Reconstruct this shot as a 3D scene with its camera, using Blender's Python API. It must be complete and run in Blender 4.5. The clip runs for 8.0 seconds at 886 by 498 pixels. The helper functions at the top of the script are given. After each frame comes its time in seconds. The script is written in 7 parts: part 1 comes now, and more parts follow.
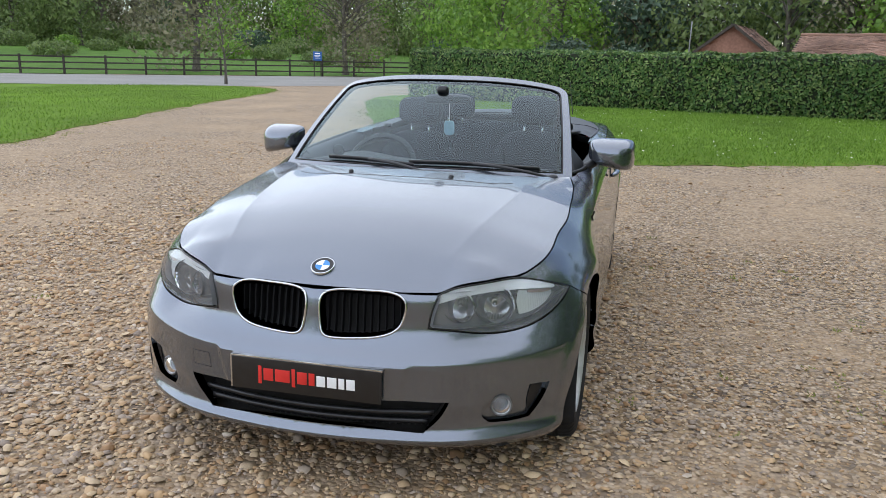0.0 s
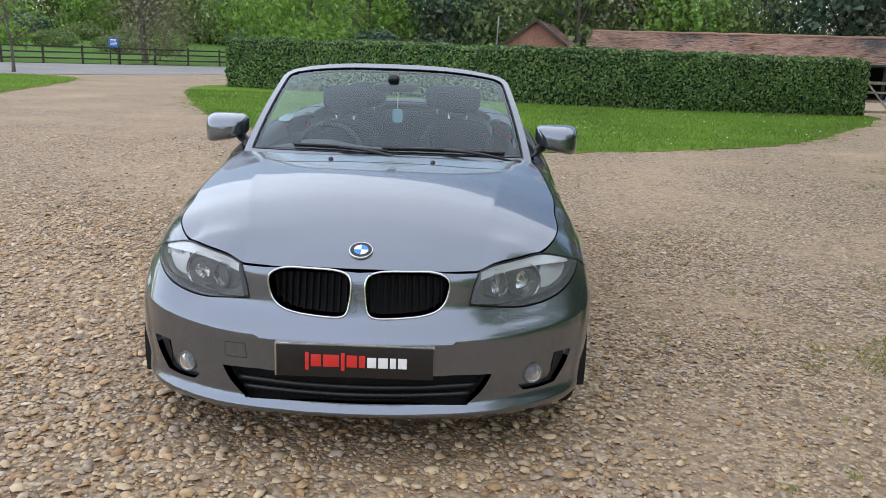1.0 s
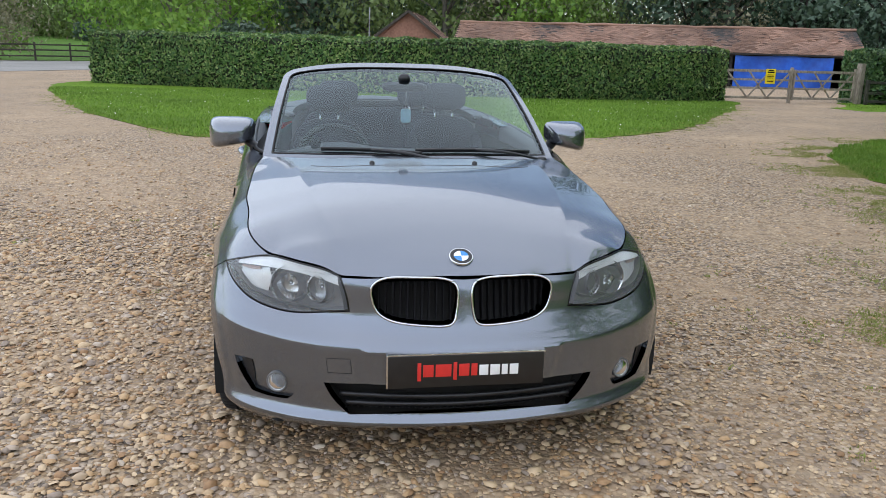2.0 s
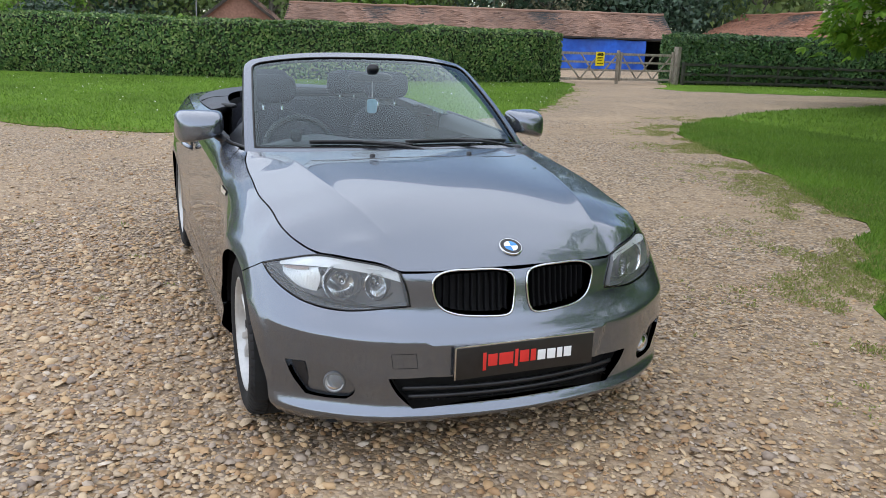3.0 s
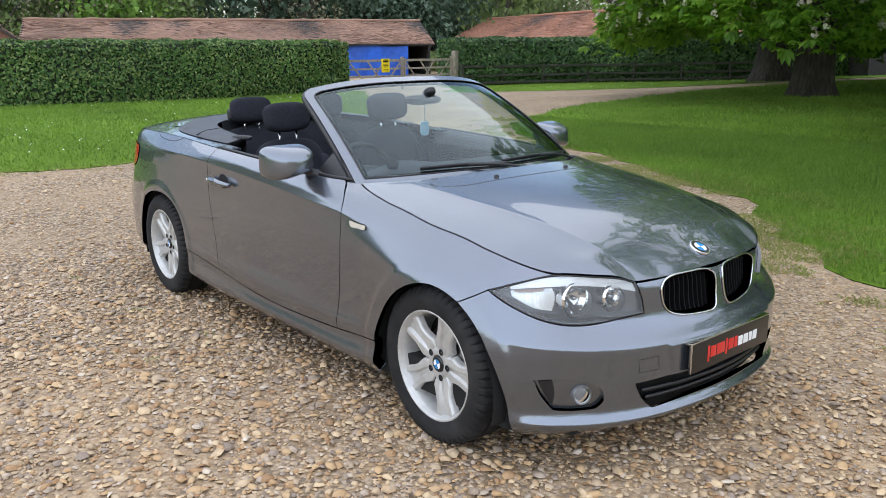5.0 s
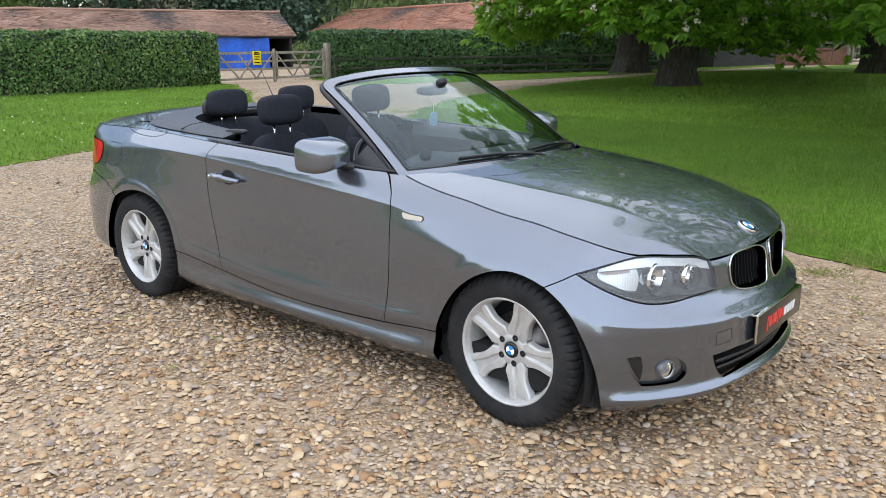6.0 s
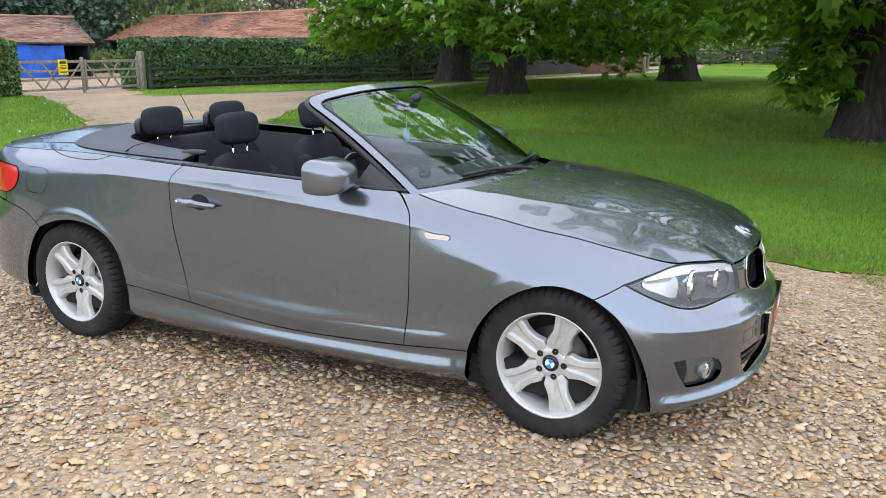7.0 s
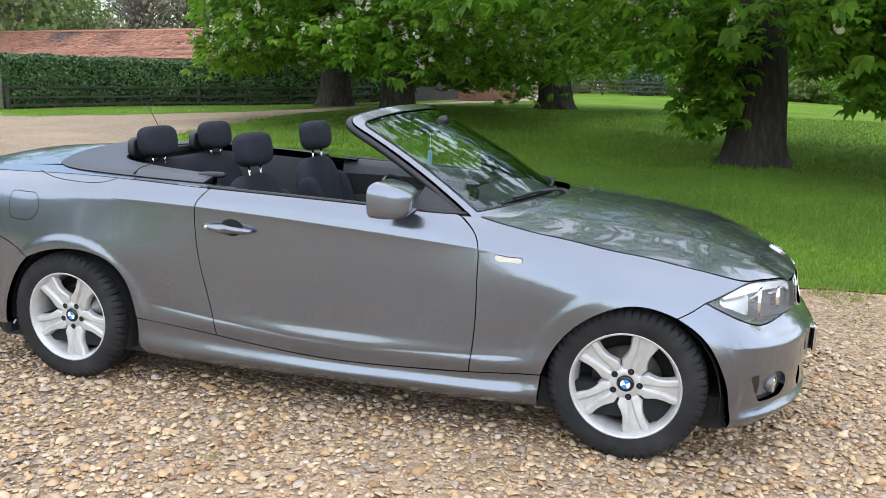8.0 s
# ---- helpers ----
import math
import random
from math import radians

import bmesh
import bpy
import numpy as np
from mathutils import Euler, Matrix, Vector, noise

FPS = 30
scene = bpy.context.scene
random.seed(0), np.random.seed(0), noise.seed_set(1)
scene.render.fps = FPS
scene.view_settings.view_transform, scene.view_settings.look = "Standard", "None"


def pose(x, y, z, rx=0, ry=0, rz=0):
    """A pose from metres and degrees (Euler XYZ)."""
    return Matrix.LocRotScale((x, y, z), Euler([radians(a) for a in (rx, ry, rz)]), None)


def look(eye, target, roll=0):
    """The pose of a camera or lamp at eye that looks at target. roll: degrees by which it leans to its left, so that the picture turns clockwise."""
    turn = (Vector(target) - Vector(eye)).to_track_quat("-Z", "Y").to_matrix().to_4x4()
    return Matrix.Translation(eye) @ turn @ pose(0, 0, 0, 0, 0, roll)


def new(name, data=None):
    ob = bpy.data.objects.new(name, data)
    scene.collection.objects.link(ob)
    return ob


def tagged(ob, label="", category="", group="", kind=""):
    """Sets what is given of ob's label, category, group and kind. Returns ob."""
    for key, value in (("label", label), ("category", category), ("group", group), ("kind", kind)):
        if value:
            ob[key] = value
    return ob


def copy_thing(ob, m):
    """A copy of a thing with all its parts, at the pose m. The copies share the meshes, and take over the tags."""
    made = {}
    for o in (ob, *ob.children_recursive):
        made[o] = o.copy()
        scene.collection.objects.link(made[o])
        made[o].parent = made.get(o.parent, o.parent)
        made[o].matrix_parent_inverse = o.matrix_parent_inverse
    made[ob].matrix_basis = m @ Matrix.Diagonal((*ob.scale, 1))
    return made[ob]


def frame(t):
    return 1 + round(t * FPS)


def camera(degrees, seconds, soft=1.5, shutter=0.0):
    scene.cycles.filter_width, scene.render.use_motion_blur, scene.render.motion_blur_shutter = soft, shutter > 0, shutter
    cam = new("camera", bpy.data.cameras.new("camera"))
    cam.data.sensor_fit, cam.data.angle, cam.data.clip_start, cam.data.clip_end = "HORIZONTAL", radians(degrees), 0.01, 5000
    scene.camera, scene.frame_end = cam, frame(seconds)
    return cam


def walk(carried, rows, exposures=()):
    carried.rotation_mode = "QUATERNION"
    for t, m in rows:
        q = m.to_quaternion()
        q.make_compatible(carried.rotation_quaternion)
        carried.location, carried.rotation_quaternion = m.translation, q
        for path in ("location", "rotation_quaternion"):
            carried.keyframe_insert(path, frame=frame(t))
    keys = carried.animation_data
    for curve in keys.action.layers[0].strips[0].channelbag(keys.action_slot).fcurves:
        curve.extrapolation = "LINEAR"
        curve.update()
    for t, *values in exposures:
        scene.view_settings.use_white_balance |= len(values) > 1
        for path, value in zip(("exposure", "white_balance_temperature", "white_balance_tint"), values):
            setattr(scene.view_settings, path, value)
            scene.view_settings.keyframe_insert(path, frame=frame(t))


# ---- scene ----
cam = camera(57.9, 8.0, soft=0.6)
PATH = [
    (0, (0.998, -3.027, 1.447), (0.541, -1.135, 0.985), 1.3),
    (0.5, (0.63, -3.127, 1.409), (0.355, -1.2, 0.948), 1.5),
    (1, (0.258, -3.252, 1.419), (0.273, -1.308, 0.95), 2.2),
    (1.5, (-0.117, -3.268, 1.417), (0.093, -1.336, 0.946), 2.2),
    (1.7, (-0.276, -3.223, 1.419), (-0.022, -1.296, 0.946), 1.8),
    (2.8, (-1.119, -3.054, 1.479), (-0.453, -1.237, 0.973), 2.3),
    (3, (-1.245, -2.993, 1.456), (-0.504, -1.207, 0.946), 2.0),
    (3.5, (-1.578, -2.818, 1.5), (-0.708, -1.093, 0.98), 1.6),
    (4, (-1.979, -2.687, 1.502), (-0.879, -1.095, 0.995), 2.0),
    (4.5, (-2.314, -2.504, 1.485), (-1.132, -0.959, 1.02), -0.1),
    (4.7, (-2.439, -2.395, 1.497), (-1.251, -0.856, 1.027), -0.4),
    (5.8, (-3.152, -1.85, 1.51), (-1.691, -0.582, 1.003), 0.3),
    (6, (-3.239, -1.697, 1.5), (-1.757, -0.453, 0.996), -0.2),
    (6.5, (-3.44, -1.304, 1.515), (-1.863, -0.186, 1.004), -0.4),
    (7, (-3.67, -0.941, 1.535), (-1.931, -0.08, 1.049), 0.1),
    (7.5, (-3.8, -0.534, 1.515), (-1.986, 0.193, 1.088), 0.2),
    (8, (-3.919, -0.139, 1.504), (-2.043, 0.412, 1.083), 1.4),
]
walk(cam, [(t, look(eye, target, roll)) for t, eye, target, roll in PATH],
     exposures=[(0, 1.24), (1.5, 1.26), (3.0, 1.32), (4.5, 1.45), (6.5, 1.69), (8.0, 1.87)])

# ---- sky, sun and exposure ----
world = bpy.data.worlds.new("overcast_sky")
scene.world = world
world.use_nodes = True
wn = world.node_tree.nodes
wn.clear()
sky = wn.new("ShaderNodeTexSky")
sky.sky_type, sky.sun_disc = "NISHITA", False
sky.sun_elevation, sky.sun_rotation = radians(62), radians(225)
sky.air_density, sky.dust_density, sky.ozone_density = 1.0, 0.1, 1.0
wash = wn.new("ShaderNodeHueSaturation")
wash.inputs["Saturation"].default_value = 0.85
back = wn.new("ShaderNodeBackground")
back.inputs["Strength"].default_value = 0.07
done = wn.new("ShaderNodeOutputWorld")
world.node_tree.links.new(sky.outputs[0], wash.inputs["Color"])
world.node_tree.links.new(wash.outputs[0], back.inputs[0])
world.node_tree.links.new(back.outputs[0], done.inputs[0])
sun = new("sun", bpy.data.lights.new("sun", "SUN"))
sun.data.energy, sun.data.angle, sun.data.color = 1.65, radians(172), (0.98, 0.985, 1.0)
sun.matrix_world = look((-18, -18, 48), (0, 0, 0))

# ---- materials ----
def material(name, stops, scale=6.0, rough=(0.6, 0.8), bump=None, metallic=0.0, island=0.0, spec=0.5, coat=0.0, coords="Object",
             second=None, stretch=(1, 1, 1), detail=6.0, sheen=0.0, translucent=0.0):
    """A node material: a noise of that scale runs through the colour stops, a second one (scale, amount) darkens and lightens it,
    bump is (scale, strength, distance), island the share of colour given by chance to each loose piece or object."""
    m = bpy.data.materials.new(name)
    m.use_nodes = True
    nt = m.node_tree
    nt.nodes.clear()
    put, tie = nt.nodes.new, nt.links.new
    out, bsdf = put("ShaderNodeOutputMaterial"), put("ShaderNodeBsdfPrincipled")
    tie(bsdf.outputs[0], out.inputs[0])
    where, fit_in = put("ShaderNodeTexCoord"), put("ShaderNodeMapping")
    fit_in.inputs["Scale"].default_value = stretch
    tie(where.outputs[coords], fit_in.inputs[0])
    grain = put("ShaderNodeTexNoise")
    grain.inputs["Scale"].default_value, grain.inputs["Detail"].default_value = scale, detail
    tie(fit_in.outputs[0], grain.inputs["Vector"])
    ramp = put("ShaderNodeValToRGB")
    while len(ramp.color_ramp.elements) < len(stops):
        ramp.color_ramp.elements.new(0.5)
    for e, (p, c) in zip(ramp.color_ramp.elements, stops):
        e.position, e.color = p, (*c, 1)
    fac = grain.outputs["Fac"]
    if island:
        chance = put("ShaderNodeNewGeometry")
        mix = put("ShaderNodeMix")
        mix.inputs[0].default_value = island
        tie(fac, mix.inputs[2])
        tie(chance.outputs["Random Per Island"], mix.inputs[3])
        fac = mix.outputs[0]
    tie(fac, ramp.inputs[0])
    colour = ramp.outputs[0]
    if second:
        wide = put("ShaderNodeTexNoise")
        wide.inputs["Scale"].default_value, wide.inputs["Detail"].default_value = second[0], 4
        tie(fit_in.outputs[0], wide.inputs["Vector"])
        span = put("ShaderNodeMapRange")
        span.inputs[1].default_value, span.inputs[2].default_value = 0.3, 0.7
        span.inputs[3].default_value, span.inputs[4].default_value = 1 - second[1], 1 + second[1]
        tie(wide.outputs["Fac"], span.inputs[0])
        times = put("ShaderNodeVectorMath")
        times.operation = "SCALE"
        tie(colour, times.inputs[0])
        tie(span.outputs[0], times.inputs["Scale"])
        colour = times.outputs[0]
    tie(colour, bsdf.inputs["Base Color"])
    worn = put("ShaderNodeMapRange")
    worn.inputs[3].default_value, worn.inputs[4].default_value = rough
    tie(grain.outputs["Fac"], worn.inputs[0])
    tie(worn.outputs[0], bsdf.inputs["Roughness"])
    bsdf.inputs["Metallic"].default_value = metallic
    bsdf.inputs["Specular IOR Level"].default_value = spec
    bsdf.inputs["Coat Weight"].default_value = coat
    bsdf.inputs["Coat Roughness"].default_value = 0.02
    bsdf.inputs["Sheen Weight"].default_value = sheen
    if bump:
        fine_grain, raised = put("ShaderNodeTexNoise"), put("ShaderNodeBump")
        fine_grain.inputs["Scale"].default_value, fine_grain.inputs["Detail"].default_value = bump[0], 5
        raised.inputs["Strength"].default_value, raised.inputs["Distance"].default_value = bump[1], bump[2]
        tie(fit_in.outputs[0], fine_grain.inputs["Vector"])
        tie(fine_grain.outputs["Fac"], raised.inputs["Height"])
        tie(raised.outputs[0], bsdf.inputs["Normal"])
    if translucent:
        thin, both = put("ShaderNodeBsdfTranslucent"), put("ShaderNodeMixShader")
        both.inputs[0].default_value = translucent
        tie(colour, thin.inputs[0])
        tie(bsdf.outputs[0], both.inputs[1])
        tie(thin.outputs[0], both.inputs[2])
        tie(both.outputs[0], out.inputs[0])
    return m


def glass(name, tint, gloss=1.0, ior=1.5, rough=0.0, haze=0.0, sheen_tint=(1, 1, 1)):
    """A thin clear pane: it lets light through tinted, and mirrors by Fresnel's law. haze: the share of dull, weathered plastic."""
    m = bpy.data.materials.new(name)
    m.use_nodes = True
    nt = m.node_tree
    nt.nodes.clear()
    put, tie = nt.nodes.new, nt.links.new
    out, clear, shine, mix, law = (put(k) for k in ("ShaderNodeOutputMaterial", "ShaderNodeBsdfTransparent", "ShaderNodeBsdfGlossy", "ShaderNodeMixShader", "ShaderNodeFresnel"))
    clear.inputs[0].default_value = (*tint, 1)
    m.surface_render_method = "BLENDED"
    shine.inputs[0].default_value, shine.inputs["Roughness"].default_value = (*(gloss * c for c in sheen_tint), 1), rough
    law.inputs[0].default_value = ior
    tie(law.outputs[0], mix.inputs[0])
    body = clear.outputs[0]
    if haze:
        dull, part_dull = put("ShaderNodeBsdfDiffuse"), put("ShaderNodeMixShader")
        dull.inputs[0].default_value, part_dull.inputs[0].default_value = (.62, .65, .68, 1), haze
        tie(body, part_dull.inputs[1])
        tie(dull.outputs[0], part_dull.inputs[2])
        body = part_dull.outputs[0]
    tie(body, mix.inputs[1])
    tie(shine.outputs[0], mix.inputs[2])
    tie(mix.outputs[0], out.inputs[0])
    return m


def plain(name, rgb, rough=0.5, metallic=0.0, vary=0.12, scale=30, bump=None, coat=0.0, spec=0.5):
    a, b = tuple(c * (1 - vary) for c in rgb), tuple(min(1, c * (1 + vary)) for c in rgb)
    return material(name, [(0.3, a), (0.7, b)], scale, (max(0.02, rough - 0.06), min(1, rough + 0.06)), bump, metallic, coat=coat, spec=spec)


PAINT = material("grey_metallic_paint", [(0.3, (.163, .181, .213)), (0.7, (.176, .194, .228))], 900, (0.21, 0.27), None, 0.86, coat=.9, second=(1.3, .03))
CHROME = plain("bright_chrome", (.62, .63, .64), 0.08, 1.0, .03)
BLACK_TRIM = plain("black_plastic_trim", (.012, .012, .014), 0.42, 0, .3, 60, (300, .15, .001))
GLOSS_BLACK = plain("gloss_black_plastic", (.008, .008, .009), 0.12, 0, .2)
RUBBER = material("tyre_rubber", [(.3, (.012, .012, .013)), (.7, (.027, .026, .026))], 14, (.75, .92), (260, .25, .001), second=(5, .3), spec=.25)
ALLOY = material("silver_alloy", [(.3, (.47, .465, .455)), (.7, (.55, .545, .53))], 40, (.34, .46), None, 0.4, second=(9, .1))
DISC = plain("brake_disc_steel", (.20, .19, .185), 0.4, 1.0, .2, 50)
DARK = plain("underbody_black", (.006, .006, .006), .9)
CLOTH = material("black_seat_fabric", [(.3, (.012, .013, .018)), (.7, (.025, .027, .035))], 140, (.85, .95), (500, .4, .001), spec=.2, second=(8, .2))
COVER = material("grey_cover_vinyl", [(.3, (.04, .043, .05)), (.7, (.062, .066, .075))], 60, (.42, .55), (350, .2, .001), second=(3, .1))
DASH = plain("charcoal_dash_plastic", (.034, .036, .040), .55, 0, .2, 80, (240, .2, .001))
SCREEN = glass("windscreen_glass", (.74, .87, .88), 1.0, 1.6, sheen_tint=(.86, .97, 1.0))
LENS = glass("clear_lens", (.93, .95, .96), .9, 1.4, 0.0, .15)
LAMP_SILVER = plain("lamp_reflector", (.88, .89, .9), .22, .35, .05)
BOWL = plain("polished_bowl", (.90, .91, .92), .10, 1.0, .03)
BROW = plain("trim_with_sky_sheen", (.84, .85, .86), .3, 0, .05)
LAMP_GREY = plain("lamp_housing_grey", (.17, .172, .177), .32, .3, .1)
AMBER = plain("amber_reflector", (.36, .24, .19), .3, 0, .1)
RED_LENS = plain("red_lens", (.55, .015, .02), .12, 0, .1, coat=.6)
WHITE_LENS = plain("white_indicator_lens", (.52, .47, .38), .25, 0, .06)
LOGO_BLUE = plain("badge_blue", (.02, .22, .55), .25, 0, .05, coat=.5)
LOGO_WHITE = plain("badge_white", (.8, .81, .82), .25, 0, .03, coat=.5)
PLATE_BLACK = plain("plate_black", (.008, .008, .009), .3, 0, .3, 30, (60, .3, .001), coat=.3)
PLATE_RED = plain("plate_red", (.62, .03, .025), .35, 0, .05)
PLATE_WHITE = plain("plate_white", (.78, .78, .78), .4, 0, .04)
MIRROR = plain("mirror_glass", (.85, .87, .88), .01, 1.0, .01)
def gravel_material():
    """Packed gravel: cells of stone colours with dark joints, worn to sand along the wheel tracks."""
    m = material("gravel_bed", [(.25, (0.205, 0.140, 0.088)), (.5, (0.385, 0.272, 0.166)), (.75, (0.495, 0.366, 0.236))], 9, (.85, .97), None, second=(.45, .16))
    nt = m.node_tree
    put, tie = nt.nodes.new, nt.links.new
    bsdf = [n for n in nt.nodes if n.type == "BSDF_PRINCIPLED"][0]
    sand = bsdf.inputs["Base Color"].links[0].from_socket
    where = [n for n in nt.nodes if n.type == "MAPPING"][0].outputs[0]
    cells, tone = put("ShaderNodeTexVoronoi"), put("ShaderNodeValToRGB")
    cells.inputs["Scale"].default_value = 46
    tie(where, cells.inputs["Vector"])
    split = put("ShaderNodeSeparateColor")
    tie(cells.outputs["Color"], split.inputs[0])
    tie(split.outputs[0], tone.inputs[0])
    stops = [(0, (0.095, 0.054, 0.029)), (.2, (0.275, 0.180, 0.093)), (.45, (0.495, 0.350, 0.205)), (.65, (0.365, 0.285, 0.215)), (.8, (0.690, 0.545, 0.390)), (.92, (0.130, 0.104, 0.085))]
    while len(tone.color_ramp.elements) < len(stops):
        tone.color_ramp.elements.new(.5)
    for e, (p, c) in zip(tone.color_ramp.elements, stops):
        e.position, e.color = p, (*c, 1)
    joint = put("ShaderNodeMapRange")
    joint.inputs[1].default_value, joint.inputs[2].default_value, joint.inputs[3].default_value, joint.inputs[4].default_value = .25, .75, 1.0, .58
    tie(cells.outputs["Distance"], joint.inputs[0])
    stone = put("ShaderNodeVectorMath")
    stone.operation = "SCALE"
    tie(tone.outputs[0], stone.inputs[0])
    tie(joint.outputs[0], stone.inputs["Scale"])
    wear, cut = put("ShaderNodeTexNoise"), put("ShaderNodeMapRange")
    wear.inputs["Scale"].default_value, wear.inputs["Detail"].default_value = .55, 5
    tie(where, wear.inputs["Vector"])
    cut.inputs[1].default_value, cut.inputs[2].default_value, cut.inputs[3].default_value, cut.inputs[4].default_value = .42, .62, .08, .65
    tie(wear.outputs["Fac"], cut.inputs[0])
    mix = put("ShaderNodeMix")
    mix.data_type = "RGBA"
    tie(cut.outputs[0], mix.inputs[0])
    tie(stone.outputs[0], mix.inputs[6])
    tie(sand, mix.inputs[7])
    tie(mix.outputs[2], bsdf.inputs["Base Color"])
    raised = put("ShaderNodeBump")
    raised.inputs["Strength"].default_value, raised.inputs["Distance"].default_value = .8, .012
    raised.invert = True
    tie(cells.outputs["Distance"], raised.inputs["Height"])
    tie(raised.outputs[0], bsdf.inputs["Normal"])
    return m


GRAVEL = gravel_material()
PEBBLE = material("pebble_flint", [(.0, (0.135, 0.074, 0.038)), (.14, (0.330, 0.190, 0.090)), (.32, (0.500, 0.328, 0.168)), (.48, (0.420, 0.312, 0.205)), (.62, (0.620, 0.455, 0.275)), (.76, (0.225, 0.170, 0.130)), (.86, (0.430, 0.335, 0.250)), (1.0, (0.830, 0.720, 0.580))], 30,
                  (.48, .75), (180, .3, .002), island=.82)
PEBBLE_ONE = PEBBLE.copy()
PEBBLE_ONE.name = "single_pebble_flint"
for link in list(PEBBLE_ONE.node_tree.links):
    if link.from_socket.name == "Random Per Island":
        each, target = PEBBLE_ONE.node_tree.nodes.new("ShaderNodeObjectInfo"), link.to_socket
        PEBBLE_ONE.node_tree.links.new(each.outputs["Random"], target)
        break
LAWN = material("mown_grass", [(.25, (.072, .134, .012)), (.5, (.118, .208, .019)), (.8, (.168, .256, .030))], 16, (.8, .95), (70, .8, .03), second=(.35, .28), spec=.1)
BLADE_DULL = material("olive_moss_blade", [(.0, (.15, .18, .04)), (.5, (.23, .255, .06)), (1.0, (.34, .32, .12))], 3, (.6, .8), None, island=.7, translucent=.2)
BLADE = material("grass_blade", [(.0, (.080, .157, .013)), (.5, (.126, .228, .02)), (.85, (.176, .285, .034)), (1.0, (.26, .275, .07))], 3, (.55, .75), None, island=.7, translucent=.3, second=(.4, .25))
MEADOW = material("meadow_grass", [(.25, (.055, .115, .02)), (.7, (.10, .185, .035))], 1.2, (.85, .95), (9, .5, .05), second=(.06, .25), spec=.1)
LANE = material("pale_lane_tarmac", [(.3, (.20, .19, .175)), (.7, (.27, .26, .24))], 7, (.85, .95), (60, .4, .01), second=(.3, .12))
SOIL = material("woodland_floor", [(.3, (.05, .045, .025)), (.7, (.09, .10, .04))], 1.5, (.9, 1), (5, .6, .1), second=(.2, .3))
BARK = material("chestnut_bark", [(.3, (.018, .014, .011)), (.55, (.045, .037, .03)), (.8, (.085, .074, .06))], 5, (.85, .97), (7, 1.0, .06), stretch=(3, 3, .6), second=(1.2, .3))
BARK_GREY = material("grey_bark", [(.3, (.06, .052, .042)), (.8, (.17, .15, .12))], 4, (.85, .97), (8, .9, .05), stretch=(2, 2, .5))
WEATHERED = material("weathered_oak", [(.3, (.17, .14, .105)), (.7, (.33, .29, .235))], 10, (.8, .95), (40, .5, .005), stretch=(2, 2, .6), second=(1.5, .2))
FENCE_DARK = material("dark_creosoted_wood", [(.3, (.022, .018, .014)), (.7, (.06, .05, .04))], 10, (.8, .95), (40, .4, .005), second=(1.0, .25))
BOARD = material("black_weatherboard", [(.3, (.012, .011, .010)), (.7, (.035, .031, .028))], 8, (.75, .9), (30, .4, .005), second=(1.0, .3))
BRICK = material("red_brick", [(.3, (.17, .085, .06)), (.7, (.26, .14, .10))], 9, (.85, .95), (40, .5, .006), second=(.6, .2))
TILE = material("clay_roof_tile", [(.0, (.15, .075, .05)), (.35, (.27, .125, .08)), (.7, (.36, .17, .105)), (1.0, (.25, .17, .125))], 2.5, (.8, .95), (30, .5, .006), island=.45, second=(.35, .22))
TILE_OLD = material("mossy_clay_tile", [(.0, (.12, .075, .055)), (.4, (.21, .125, .09)), (.75, (.28, .165, .115)), (1.0, (.23, .20, .15))], 2.0, (.85, .95), (30, .5, .006), island=.45, second=(.3, .25))
TARP = material("blue_tarpaulin", [(.3, (.005, .06, .36)), (.7, (.012, .10, .50))], 3, (.35, .5), (4, .6, .04), second=(.8, .25))
YELLOW = plain("yellow_sign_sheet", (.75, .58, .01), .45, 0, .05)
SLAT_BLACK = plain("grille_slat_black", (.005, .005, .006), .7, spec=.15)
SIGN_BLUE = plain("blue_sign_sheet", (.02, .10, .32), .45, 0, .06)


def leafage(name, dark, mid, light, translucent=.45, island=.75):
    return material(name, [(.0, dark), (.5, mid), (1.0, light)], 1.2, (.38, .6), None, island=island, translucent=translucent, second=(.5, .2))


LEAF_CHESTNUT = leafage("chestnut_leaf", (.065, .165, .016), (.15, .31, .027), (.29, .46, .055), .6)
LEAF_FRESH = leafage("fresh_leaf", (0.081, 0.176, 0.024), (0.162, 0.297, 0.041), (0.284, 0.432, 0.074))
LEAF_HEDGE = leafage("hedge_leaf", (0.022, 0.066, 0.016), (0.070, 0.155, 0.030), (0.300, 0.360, 0.120), .2)
LEAF_LAUREL = leafage("laurel_leaf", (0.019, 0.056, 0.019), (0.048, 0.120, 0.032), (0.160, 0.240, 0.080), .2)
LEAF_OAK = leafage("oak_leaf", (0.075, 0.120, 0.035), (0.150, 0.215, 0.062), (0.240, 0.300, 0.105))
LEAF_BROWN = leafage("budding_twigs", (0.105, 0.100, 0.055), (0.190, 0.180, 0.100), (0.290, 0.265, 0.160), .25)
LEAF_PINE = leafage("conifer_needles", (0.026, 0.055, 0.032), (0.052, 0.095, 0.055), (0.090, 0.140, 0.078), .15)
BLOSSOM = plain("chestnut_blossom", (.72, .66, .56), .7, 0, .15, 20)
DAISY = plain("daisy_white", (.8, .8, .76), .7)

# ---- mesh helpers ----
from mathutils.geometry import delaunay_2d_cdt


